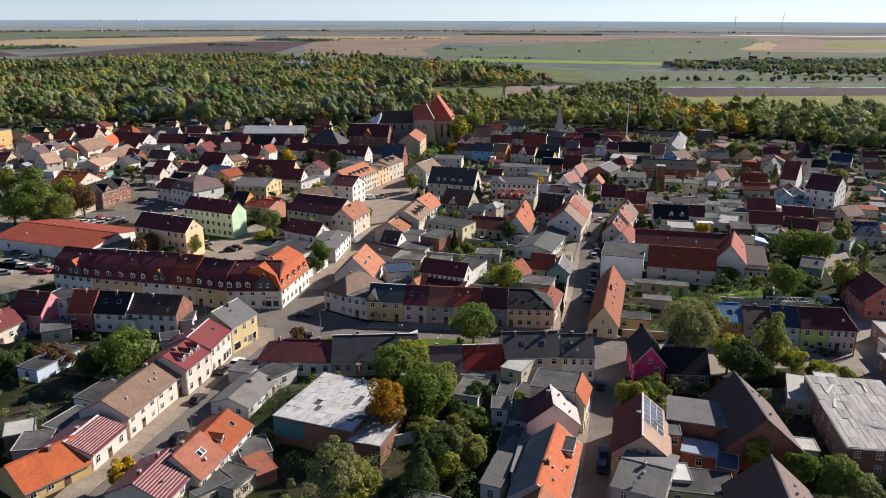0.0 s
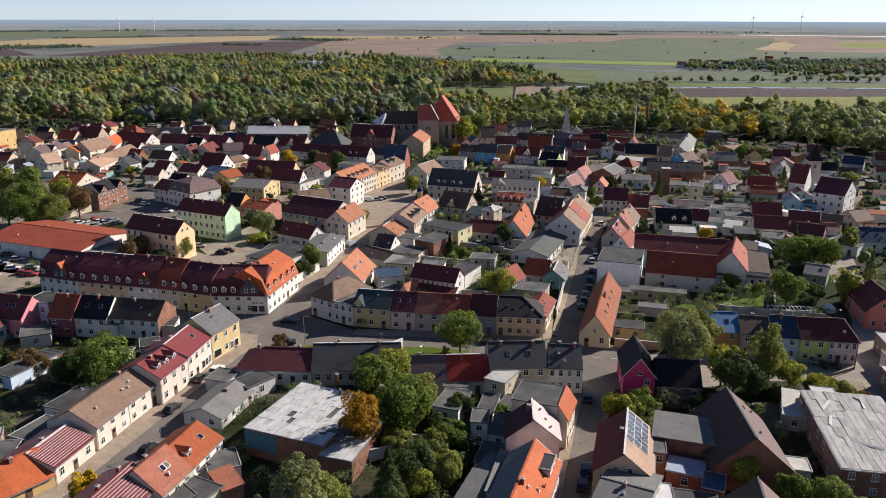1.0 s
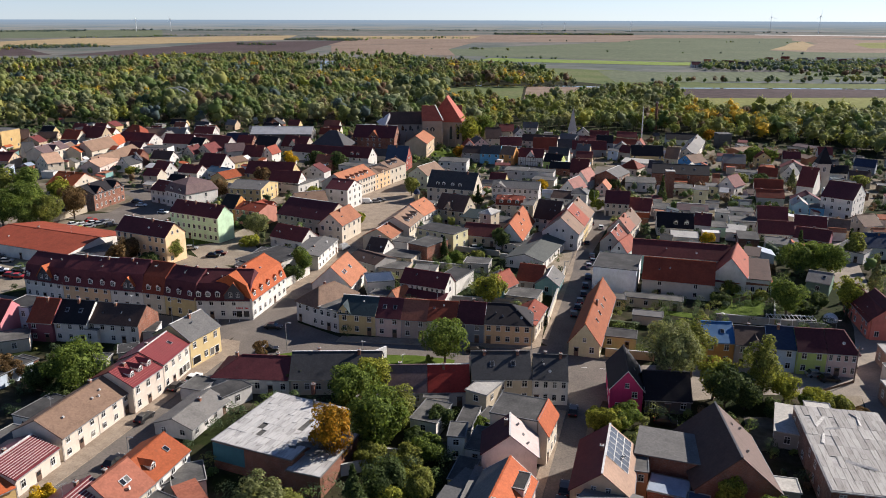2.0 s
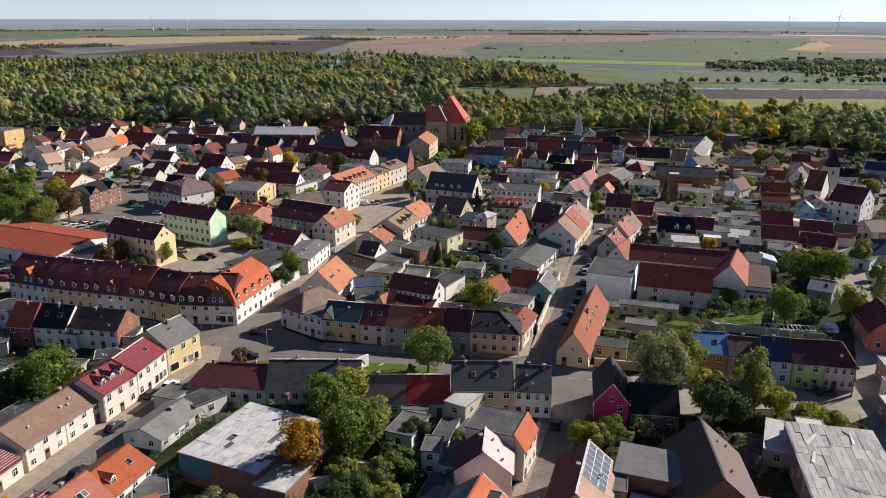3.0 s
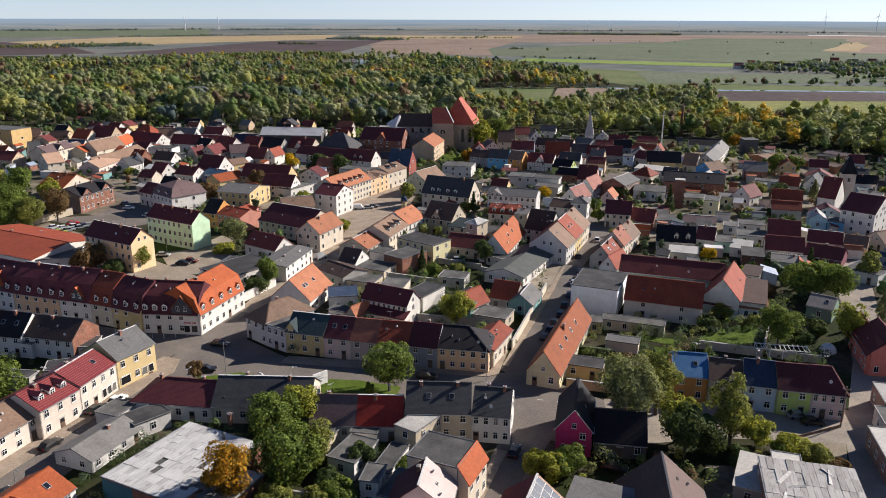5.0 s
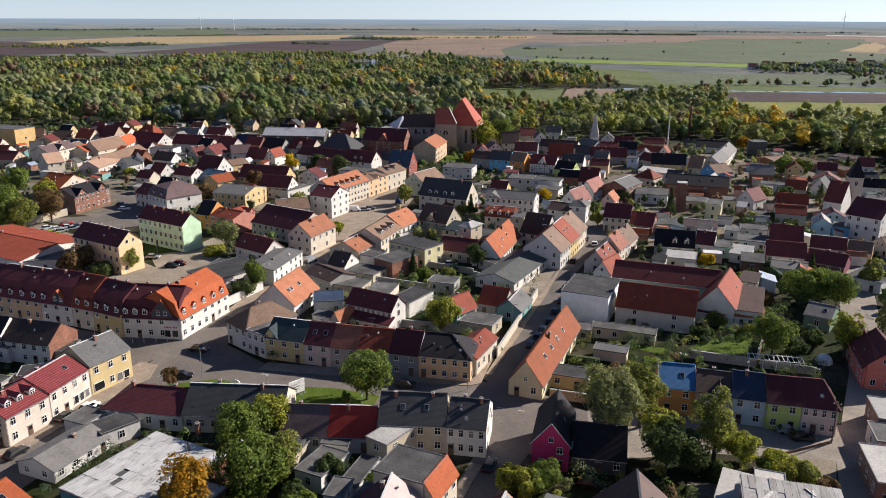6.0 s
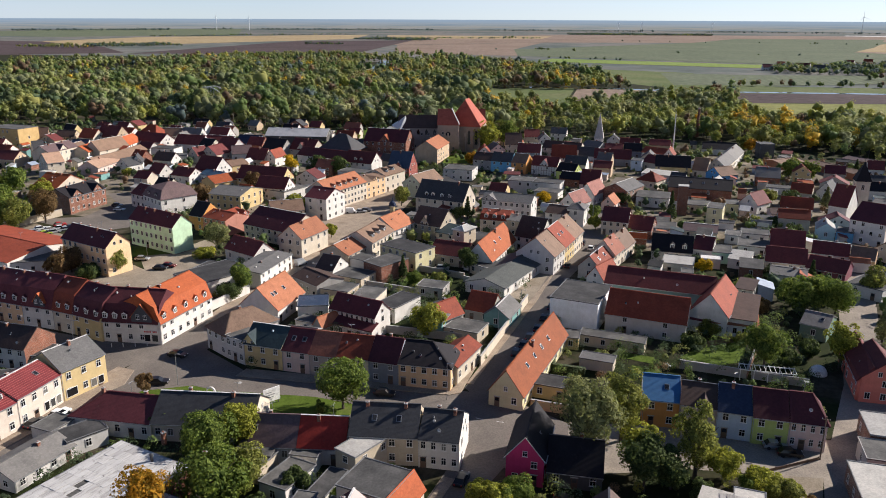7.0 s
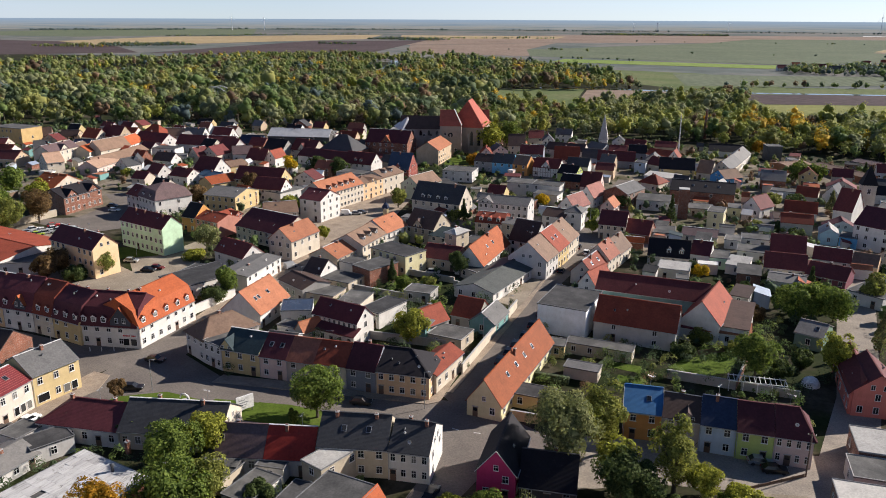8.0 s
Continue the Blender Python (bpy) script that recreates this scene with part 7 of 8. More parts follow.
patch("yard", COURT, 0.05, [(28.2, 159.8), (36.5, 162.1), (36.3, 150.5), (28.4, 146.5)], 0, "dry grassy yard beside a barn")
patch("yard", SAND, 0.032, [(37, 164), (44, 176), (52, 176), (50.5, 158), (40, 155.5)], 0, "sandy verge beside the forecourt")
patch("lawn", LAWN, 0.05, [(-124.0, 444.3), (-112.9, 452.3), (-104.3, 427.4), (-116.3, 419.5)], 0, "green lawn between houses")
patch("lawn", LAWN, 0.05, [(-57.5, 248.5), (-43.0, 245.9), (-41.7, 239.3), (-55.0, 238.3)], 0, "green lawn between houses")
patch("lawn", LAWN, 0.05, [(30.1, 231.3), (38.5, 231.5), (38.0, 223.0), (29.2, 221.7)], 0, "green lawn between houses")
patch("lawn", LAWN, 0.05, [(15.2, 208.4), (21.1, 208.2), (20.8, 204.5), (15.1, 204.7)], 0, "green lawn between houses")
patch("lawn", LAWN, 0.05, [(-214.2, 518.2), (-207.9, 520.4), (-188.4, 477.0), (-195.2, 474.6)], 0, "green lawn between houses")
patch("lawn", LAWN, 0.05, [(36.5, 334.0), (43.6, 332.8), (43.0, 323.9), (36.2, 325.0)], 0, "green lawn between houses")
dash(-8.7, 179.8, -6.9, 180.1)
dash(-2.8, 180.9, -1.1, 181.2)
dash(-8.9, 172.9, -7.5, 172.8)
dash(-4.7, 173.1, -3.4, 173.3)
dash(-0.7, 173.6, 0.8, 173.8)
dash(-12.4, 172.9, -11.2, 172.8)
tall_chimney(-1.0, 572.0, 19.0)
garden_dome(53.2, 219.7)
pergola(37.5, 210.1, 48.5, 211.7)
pool(-142.1, 147.0)

# ---------------------------------------------------------------- sheds and shrubs in the yards
STREETS = [[(-90, 40), (-71, 40), (-71, 118), (-74, 150), (10, 156), (14, 180), (-8, 186), (-62, 174), (-77, 180), (-80, 200), (-92, 200)], [(-8, 40), (2, 40), (2, 150), (4, 186), (-7, 186), (-7.2, 240), (-8, 300), (-9, 420), (-27, 420), (-22, 305), (-17.5, 240), (-16.4, 182), (-9, 178)],
           [(10, 156), (48, 172), (48, 120), (66, 120), (64, 176), (74, 300), (60, 300), (56, 216), (52, 192), (8, 182)], [(-92, 194), (-78, 194), (-80, 222), (-82, 262), (-84, 300), (-98, 356), (-124, 362), (-130, 300), (-110, 262), (-98, 232)],
           [(-235, 232), (-215, 250), (-222, 300), (-190, 296), (-172, 262), (-160, 242), (-134, 258), (-112, 228), (-108, 210), (-98, 196), (-150, 192), (-250, 200)], [(-260, 150), (-175, 150), (-160, 190), (-270, 200)], [(-200, 165), (-110, 164.5), (-88, 158), (-86, 180), (-160, 175), (-200, 177)]]


def in_poly(px, py, P):
    inside, j = False, len(P) - 1
    for i in range(len(P)):
        if (P[i][1] > py) != (P[j][1] > py) and px < (P[j][0] - P[i][0]) * (py - P[i][1]) / (P[j][1] - P[i][1]) + P[i][0]:
            inside = not inside
        j = i
    return inside


def free(px, py, room=1.0):
    """Whether a spot is clear of houses and streets."""
    for x, y, a, L, D in FOOT:
        dx, dy = px - x, py - y
        u, v = dx * math.cos(a) + dy * math.sin(a), -dx * math.sin(a) + dy * math.cos(a)
        if -room < u < L + room and -room < v < D + room:
            return False
    return not any(in_poly(px, py, P) for P in STREETS)


TOWN = [(-150, 85), (75, 85), (90, 170), (140, 330), (150, 470), (60, 530), (-20, 555), (-120, 560), (-300, 535), (-470, 455), (-400, 330), (-300, 230), (-230, 120)]
# small houses that close the gaps in the far quarters
rnd = random.Random(41)
TIGHT = [[(-330, 300), (-140, 300), (-135, 480), (-260, 500), (-400, 430)], [(-75, 330), (60, 330), (120, 400), (130, 460), (60, 500), (-60, 520), (-120, 520), (-110, 400)]]
more = 0
for k in range(2400):
    px, py = rnd.uniform(-400, 130), rnd.uniform(300, 520)
    w, d = rnd.uniform(7, 12), rnd.uniform(6, 8)
    if more < 60 and any(in_poly(px, py, P) for P in TIGHT) and all(free(px + a * w, py + c * d, .8) for a in (0, .5, 1) for c in (0, .5, 1)):
        house(px, py, rnd.choice((0, 3, 6, -4)), w, d, rnd.uniform(3.2, 5), rnd.uniform(2.4, 3.4), rnd.choice("xxxy"), rnd.choice(("white", "cream", "grey", "brick", "tan", "lightgrey", "yellow")), rnd.choice(("darkred", "darkred", "redtile", "maroon", "darkgrey", "brownred", "black", "grey")), cols=rnd.choice((1, 2, 3)), sides="F")
        more += 1
rnd = random.Random(77)
sheds = 0
for k in range(2600):
    px, py = rnd.uniform(-420, 140), rnd.uniform(85, 530)
    w, d = rnd.uniform(3.5, 8), rnd.uniform(3, 5.5)
    if sheds < 80 and in_poly(px, py, TOWN) and all(free(px + a * w, py + c * d, 1.2) for a in (0, .5, 1) for c in (0, .5, 1)):
        house(px, py, rnd.choice((0, 4, 8, 12, -6)), w, d, rnd.uniform(2.3, 3.1), rnd.uniform(.5, 1.6), rnd.choice("ffsxf"), rnd.choice(("beige", "grey", "white", "brick", "brown", "lightgrey", "cream")), rnd.choice(("bitumen", "bitumen", "grey", "darkred", "lightgrey")), cols=rnd.choice((0, 1, 2)), sides="F", ch=0)
        sheds += 1

rnd = random.Random(303)
PACKED = [[(2, 255), (80, 262), (118, 400), (60, 470), (20, 420), (-5, 330)], [(-75, 300), (-25, 300), (-28, 420), (20, 440), (-30, 500), (-110, 500), (-100, 400)], [(-330, 300), (-190, 300), (-140, 340), (-150, 410), (-260, 430), (-360, 380)]]
lean = 0
for k in range(6000):
    px, py = rnd.uniform(-360, 118), rnd.uniform(255, 500)
    w, d = rnd.uniform(2.6, 6.5), rnd.uniform(2.4, 4.5)
    if lean < 130 and any(in_poly(px, py, P) for P in PACKED) and all(free(px + a * w, py + c * d, .3) for a in (0, 1) for c in (0, 1)):
        house(px, py, rnd.choice((0, 3, 6, -5, 88, 95)), w, d, rnd.uniform(2.2, 3.6), rnd.uniform(.4, 1.6), rnd.choice("fssx"), rnd.choice(("white", "cream", "white", "brick", "teal", "paleblue", "pinkish", "dirtywhite")), rnd.choice(("whiteroof", "lightgrey", "salmon", "redtile", "darkred", "teal", "paleblue", "grey", "bitumen", "orange")), cols=0, sides="F", ch=0)
        lean += 1

# ---------------------------------------------------------------- trees
LEAVES = {}


def leaf_mat(name, dark, light, calm=False):
    m, t, b = shader("leaf_" + name + ("_wood" if calm else ""), 0.7, 0.0, 0.08)
    g = t.nodes.new("ShaderNodeNewGeometry")
    co = coords(t)
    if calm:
        # woods take a lifted, bluer mid colour that paints in distance haze
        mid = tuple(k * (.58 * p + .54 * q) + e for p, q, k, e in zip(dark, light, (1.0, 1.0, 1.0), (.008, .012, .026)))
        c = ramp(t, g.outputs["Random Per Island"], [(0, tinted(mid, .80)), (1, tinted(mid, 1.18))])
    else:
        c = ramp(t, g.outputs["Random Per Island"], [(0, tinted(dark, .95)), (.6, tinted(light, .78)), (1, tinted(light, 1.18))])
    f = noise_fac(t, co, 0.035 if calm else 0.11, 3, 0.6)
    c = mixc(t, 1.0, c, ramp(t, f, [(.32, (.66, .72, .72)), (.5, (1, 1, 1)), (.68, (1.30, 1.14, .96))] if calm else [(.3, (.62, .66, .60)), (.5, (1, 1, 1)), (.7, (1.22, 1.12, 1.0))]), "MULTIPLY")
    t.links.new(c, b.inputs["Base Color"])
    tr = t.nodes.new("ShaderNodeBsdfTranslucent")
    t.links.new(mixc(t, 1.0, c, (1.25, 1.25, .9), "MULTIPLY"), tr.inputs[0])
    mx = t.nodes.new("ShaderNodeMixShader")
    mx.inputs[0].default_value = 0.34 if calm else 0.40
    t.links.new(b.outputs[0], mx.inputs[1])
    t.links.new(tr.outputs[0], mx.inputs[2])
    t.links.new(mx.outputs[0], t.nodes["Material Output"].inputs[0])
    LEAVES[name + ("_wood" if calm else "")] = m
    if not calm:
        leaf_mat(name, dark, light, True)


leaf_mat("green", (.062, .098, .022), (.195, .250, .055))
leaf_mat("darkgreen", (.034, .054, .020), (.115, .150, .052))
leaf_mat("olive", (.105, .118, .030), (.300, .310, .080))
leaf_mat("yellowgreen", (.140, .155, .026), (.370, .375, .065))
leaf_mat("yellow", (.30, .21, .015), (.66, .44, .03))
leaf_mat("orange", (.17, .115, .015), (.46, .235, .024))
leaf_mat("brown", (.10, .064, .032), (.235, .150, .070))
leaf_mat("greygreen", (.120, .130, .058), (.310, .320, .140))
# blue-grey leaves with haze painted in, mostly for far trees
leaf_mat("hazed", (.060, .085, .075), (.125, .160, .135))
BARK = plain("bark", (.085, .068, .052), 0.95, scale=6)


def lump_leaves(rng, cs, rs, per, size, middle, rough=.42):
    """Leaf sprays as small triangles over the outsides of a crown's lumps."""
    n = len(cs) * per
    c, r = np.repeat(cs, per, 0), np.repeat(rs, per)[:, None]
    away = c - np.array(middle)
    away /= np.linalg.norm(away, axis=1)[:, None] + 1e-6
    d = rng.normal(size=(n, 3)) + away * .75 + np.array([0, 0, .25])
    d /= np.linalg.norm(d, axis=1)[:, None] + 1e-6
    p = c + d * r * rng.uniform(.55, 1.08, (n, 1)) ** .6
    nr = d * .8 + away * .3 + rng.normal(size=(n, 3)) * rough
    nr /= np.linalg.norm(nr, axis=1)[:, None] + 1e-6
    a = np.cross(nr, rng.normal(size=(n, 3)))
    a /= np.linalg.norm(a, axis=1)[:, None] + 1e-6
    b_ = np.cross(nr, a)
    sz = size * rng.uniform(.55, 1.35, (n, 1))
    q = [p + sz * (math.cos(w) * a + math.sin(w) * k * b_) for w, k in ((0, 1.0), (2.2, .8), (4.0, .8))]
    return np.stack(q, 1).reshape(-1, 3)


def crown_lumps(rng, h, r, base, n, small=(.26, .42)):
    """Lump centres and radii that fill an uneven crown between base and h."""
    d = rng.normal(size=(n, 3))
    d /= np.linalg.norm(d, axis=1)[:, None]
    k = r * rng.uniform(small[0], small[1], n)
    hz = (h - base) / 2
    lean = rng.normal(size=3) * .10
    p = (d * rng.uniform(.35, .82, (n, 1)) + lean) * np.array([r, r, hz])
    p[:, 2] += base + hz
    p[:, 2] = np.clip(p[:, 2], base + k * .4, h - k * .7)
    low = np.clip((p[:, 2] - base) / (hz * .8), .45, 1)
    p[:, :2] *= low[:, None]
    return p, k


def ico():
    """An icosahedron's corners and faces."""
    bm = bmesh.new()
    bmesh.ops.create_icosphere(bm, subdivisions=1, radius=1.0)
    v = np.array([tuple(q.co) for q in bm.verts])
    f = np.array([[q.index for q in face.verts] for face in bm.faces], dtype=np.int32)
    bm.free()
    return v, f


ICO_V, ICO_F = ico()


def lump_solids(rng, cs, rs):
    """Rough rounded leaf masses, one to a lump."""
    n = len(cs)
    k = rng.uniform(.66, 1.16, (n, len(ICO_V), 1))
    v = cs[:, None, :] + ICO_V[None] * k * rs[:, None, None] * np.array([1, 1, .92])
    f = ICO_F[None] + (np.arange(n) * len(ICO_V))[:, None, None]
    return v.reshape(-1, 3), f.reshape(-1, 3)


def wood_mesh(name, leaves, solids, mat):
    """Leaf masses and loose leaves of many trees in one mesh."""
    lv = np.concatenate(leaves)
    vs, fs, at = [lv], [np.arange(len(lv)).reshape(-1, 3)], len(lv)
    for v, f in solids:
        vs.append(v)
        fs.append(f + at)
        at += len(v)
    v, f = np.concatenate(vs), np.concatenate(fs).astype(np.int32)
    me = bpy.data.meshes.new(name)
    me.vertices.add(len(v))
    me.vertices.foreach_set("co", np.ascontiguousarray(v, dtype=np.float32).ravel())
    me.loops.add(3 * len(f))
    me.loops.foreach_set("vertex_index", f.ravel())
    me.polygons.add(len(f))
    me.polygons.foreach_set("loop_start", np.arange(0, 3 * len(f), 3, dtype=np.int32))
    me.materials.append(mat)
    me.update(calc_edges=True)
    return me


def leaf_mesh(name, v, mat):
    """One mesh of separate leaf triangles."""
    me = bpy.data.meshes.new(name)
    n = len(v) // 3
    me.vertices.add(3 * n)
    me.vertices.foreach_set("co", np.ascontiguousarray(v, dtype=np.float32).ravel())
    me.loops.add(3 * n)
    me.loops.foreach_set("vertex_index", np.arange(3 * n, dtype=np.int32))
    me.polygons.add(n)
    me.polygons.foreach_set("loop_start", np.arange(0, 3 * n, 3, dtype=np.int32))
    me.materials.append(mat)
    me.update(calc_edges=True)
    return me


TREE_WORDS = dict(green="leafy green", darkgreen="dark green", olive="olive-green autumn", yellowgreen="yellowing green", yellow="bright yellow autumn", orange="golden orange autumn",
                  brown="brownish autumn", greygreen="tall grey-green", hazed="hazed green")


def tree(x, y, h, r, colour, place="in a garden", form="broad"):
    seed = int(abs(x * 13 + y * 7)) + 1
    rng = np.random.default_rng(seed)
    big = h > 4.5
    top = new("tree" if big else "bush", None)
    top.matrix_world = pose(x, y, 0, 0, 0, rng.uniform(0, 360))
    tagged(top, "%s %s %s" % (TREE_WORDS[colour], "conifer tree" if form == "cone" else "tree" if big else "bush", place), "tree" if big else "bush")
    t = Shape()
    hb = h * (.14 if form == "cone" else .22) if big else .25
    tr = max(.06, h * .022)
    t.tube((0, 0, -.2), (0, 0, hb), tr * 1.35, tr, 7)
    t.tube((0, 0, hb), (rng.uniform(-.3, .3), rng.uniform(-.3, .3), h * .72), tr, tr * .35, 6)
    if form != "cone":
        for _ in range(6 if big else 3):
            a, z = rng.uniform(0, 2 * math.pi), rng.uniform(hb * .8, h * .5)
            q = r * rng.uniform(.45, .75)
            t.tube((0, 0, z), (q * math.cos(a), q * math.sin(a), z + (h - z) * rng.uniform(.3, .6)), tr * .5, tr * .15, 5)
    part("trunk", t.done("trunk", BARK), top)
    per, size = (170, .155 + .020 * r) if y < 180 else (120, .18 + .026 * r) if y < 270 else (60, .26 + .04 * r)
    if form == "cone":
        cs, rs = [], []
        for k in range(40):
            f = k / 40
            rr = r * (1 - f) * .8
            a = k * 2.4 + rng.uniform(-.4, .4)
            cs.append((rr * .7 * math.cos(a), rr * .7 * math.sin(a), hb + (h - hb) * f))
            rs.append(max(.25, rr * .5))
        v = [lump_leaves(rng, np.array(cs), np.array(rs), per, size * .9, (0, 0, h * .3))]
    else:
        cs, rs = crown_lumps(rng, h, r, hb * .7, int(16 + r * 5))
        v = [lump_leaves(rng, cs, rs, per, size, (0, 0, h * .45))]
        v.append(lump_leaves(rng, np.array([(0, 0, hb + (h - hb) * .45)]), np.array([min(r, (h - hb) * .5) * .62]), per * 2, r * .13, (0, 0, 0)))
    part("crown", leaf_mesh("crown", np.concatenate(v), LEAVES[colour]), top)
    return top


def woods(name, polys, step, label, hmin=11, hmax=19, mix=None, quads=(6, 11), size=1.0, seed=5, keep=1.0, clear=None, slim=1.0):
    """Many joined trees over plain polygons: one object for each leaf colour."""
    rng = np.random.default_rng(seed)
    mix = mix or (("darkgreen", .15), ("hazed", .03), ("green", .19), ("olive", .24), ("greygreen", .20), ("brown", .10), ("yellowgreen", .07), ("yellow", .02))
    names, odds = [m[0] for m in mix], np.array([m[1] for m in mix])
    odds = odds / odds.sum()
    cols, solid, trunks = {k: [] for k in names}, {k: [] for k in names}, Shape()
    for poly in polys:
        P = np.array(poly, dtype=float)
        x0, y0 = P.min(0)
        x1, y1 = P.max(0)
        for yy in np.arange(y0, y1, step):
            for xx in np.arange(x0, x1, step):
                px, py = xx + rng.uniform(-.48, .48) * step, yy + rng.uniform(-.48, .48) * step
                inside, j = False, len(P) - 1
                for i in range(len(P)):
                    if (P[i][1] > py) != (P[j][1] > py) and px < (P[j][0] - P[i][0]) * (py - P[i][1]) / (P[j][1] - P[i][1]) + P[i][0]:
                        inside = not inside
                    j = i
                if not inside or rng.uniform() > keep or (clear and not clear(px, py)):
                    continue
                lump = noise.noise(Vector((px * .013, py * .013, seed)))
                h = (hmin + (hmax - hmin) * rng.uniform() ** 1.3) * (1 + .60 * lump)
                r = h * rng.uniform(.27, .40) * slim
                shift = noise.noise(Vector((px * .009 + 40, py * .009, seed)))
                k = names[min(len(names) - 1, int(np.searchsorted(np.cumsum(odds), np.clip(rng.uniform() * .80 + .10 + shift * .45, 0, .999))))]
                n = quads[0] + 2
                cs, rs = crown_lumps(rng, h, r, h * .06, n, (.34, .50))
                cs[0], rs[0] = (0, 0, h * .56), r * .78
                cs += np.array([px, py, 0])
                if size > .2:
                    solid[k].append(lump_solids(rng, cs, rs * .76))
                cols[k].append(lump_leaves(rng, np.concatenate([cs, cs[:1], cs[:1]]), np.concatenate([rs, rs[:1], rs[:1]]) * 1.08, quads[1], size, (px, py, h * .36), .26))
                if h > 6 and size < .9:
                    trunks.tube((px, py, -.2), (px, py, h * .5), .24, .14, 3, 0, False)
    for k in names:
        if cols[k]:
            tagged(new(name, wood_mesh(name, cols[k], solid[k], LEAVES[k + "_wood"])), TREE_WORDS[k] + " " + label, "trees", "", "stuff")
    if trunks.v:
        tagged(new("tree_trunks", trunks.done("tree_trunks", BARK)), "bare trunks below " + label, "trees", "", "stuff")


clear_of_town = lambda px, py: free(px, py, 5.0)
WEST = [(-640, 290), (-520, 400), (-400, 462), (-330, 482), (-250, 500), (-205, 530), (-150, 530), (-150, 645), (-170, 640), (-200, 735), (-330, 740), (-620, 640), (-760, 520)]
EAST = [(-150, 530), (-120, 528), (-90, 540), (0, 552), (80, 525), (140, 480), (260, 450), (420, 540), (420, 700), (150, 665), (40, 650), (20, 720), (-20, 800), (-60, 760), (-110, 660), (-150, 645)]
AUTUMN = (("greygreen", .30), ("green", .10), ("olive", .26), ("yellowgreen", .18), ("brown", .10), ("yellow", .02))
OPEN_WOOD = lambda px, py: free(px, py, 5.0) and noise.noise(Vector((px * .017 + 9, py * .017, 2))) < .36
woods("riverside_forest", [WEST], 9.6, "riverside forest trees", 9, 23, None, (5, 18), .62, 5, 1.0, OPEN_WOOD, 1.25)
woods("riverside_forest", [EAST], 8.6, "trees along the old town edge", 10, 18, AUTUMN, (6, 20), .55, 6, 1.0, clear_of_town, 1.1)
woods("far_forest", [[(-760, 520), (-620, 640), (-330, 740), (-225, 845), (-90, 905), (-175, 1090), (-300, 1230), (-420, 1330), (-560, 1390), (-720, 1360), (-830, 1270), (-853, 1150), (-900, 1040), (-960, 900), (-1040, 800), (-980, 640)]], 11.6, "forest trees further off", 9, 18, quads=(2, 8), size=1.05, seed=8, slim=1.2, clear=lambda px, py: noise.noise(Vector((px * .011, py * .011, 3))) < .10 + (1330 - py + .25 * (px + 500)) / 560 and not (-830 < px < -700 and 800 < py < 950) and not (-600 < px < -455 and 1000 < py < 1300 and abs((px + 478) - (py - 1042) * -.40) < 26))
woods("village_trees", [[(40, 1250), (330, 1230), (640, 1300), (640, 1640), (343, 1560), (60, 1420)], [(150, 1160), (330, 1165), (620, 1220), (620, 1250), (330, 1190), (150, 1180)], [(-20, 985), (330, 1090), (330, 1100), (-20, 998)]], 10.0, "trees round a far village", 5, 10, (("hazed", .25), ("darkgreen", .25), ("green", .2), ("olive", .2), ("brown", .1)), (1, 7), 1.0, 11, .85, lambda px, py: free(px, py, 2.0), 2.0)
woods("riverbank_trees", [[(-60, 840), (-10, 900), (20, 880), (10, 800), (-30, 790)], [(-210, 700), (-150, 730), (-120, 690), (-190, 660)]], 9, "trees on the river bank", 8, 14, quads=(5, 16), size=.7, seed=12, keep=.8, slim=1.2)
HEDGE = (("hazed", .45), ("darkgreen", .25), ("green", .2), ("olive", .1))
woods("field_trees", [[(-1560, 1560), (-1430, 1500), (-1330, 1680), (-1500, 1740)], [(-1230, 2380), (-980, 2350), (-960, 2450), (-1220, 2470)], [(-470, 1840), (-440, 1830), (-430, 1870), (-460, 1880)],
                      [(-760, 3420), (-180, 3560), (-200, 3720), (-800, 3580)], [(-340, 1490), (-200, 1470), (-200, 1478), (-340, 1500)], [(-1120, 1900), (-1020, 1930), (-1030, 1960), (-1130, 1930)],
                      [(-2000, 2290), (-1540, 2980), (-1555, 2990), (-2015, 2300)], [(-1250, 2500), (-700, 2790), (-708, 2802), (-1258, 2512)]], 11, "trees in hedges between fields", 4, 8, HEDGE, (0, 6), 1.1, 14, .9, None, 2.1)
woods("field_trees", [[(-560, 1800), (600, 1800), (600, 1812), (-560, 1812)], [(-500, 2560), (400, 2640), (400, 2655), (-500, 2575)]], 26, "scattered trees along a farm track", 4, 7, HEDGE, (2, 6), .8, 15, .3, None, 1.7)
woods("horizon_woods", [[(-3700, 2850), (-3400, 2600), (-2500, 3650), (-1500, 4150), (-400, 4350), (600, 4400), (1500, 4250), (1500, 4300), (500, 4450), (-500, 4400), (-1700, 4230), (-2700, 3750)]], 24, "woods near the horizon", 5, 9, (("hazed", 1.0),), (1, 4), 1.6, 16, .55, lambda px, py: noise.noise(Vector((px * .0022, py * .0022, 7))) > -.05, 2.6)
woods("field_groves", [[(-1150, 1000), (-1000, 1010), (-960, 1080), (-1100, 1090)], [(-900, 1240), (-780, 1260), (-760, 1300), (-890, 1290)], [(-700, 1240), (-480, 1250), (-420, 1300), (-640, 1320)], [(-330, 1230), (-230, 1140), (-200, 1160), (-290, 1260)], [(-1620, 1400), (-1430, 1440), (-1440, 1500), (-1600, 1480)]], 11, "small groves at the forest edge", 6, 12, None, (3, 7), .8, 31, .75, None, 1.3)
SHRUB = (("darkgreen", .50), ("green", .24), ("olive", .12), ("yellowgreen", .04), ("brown", .10))
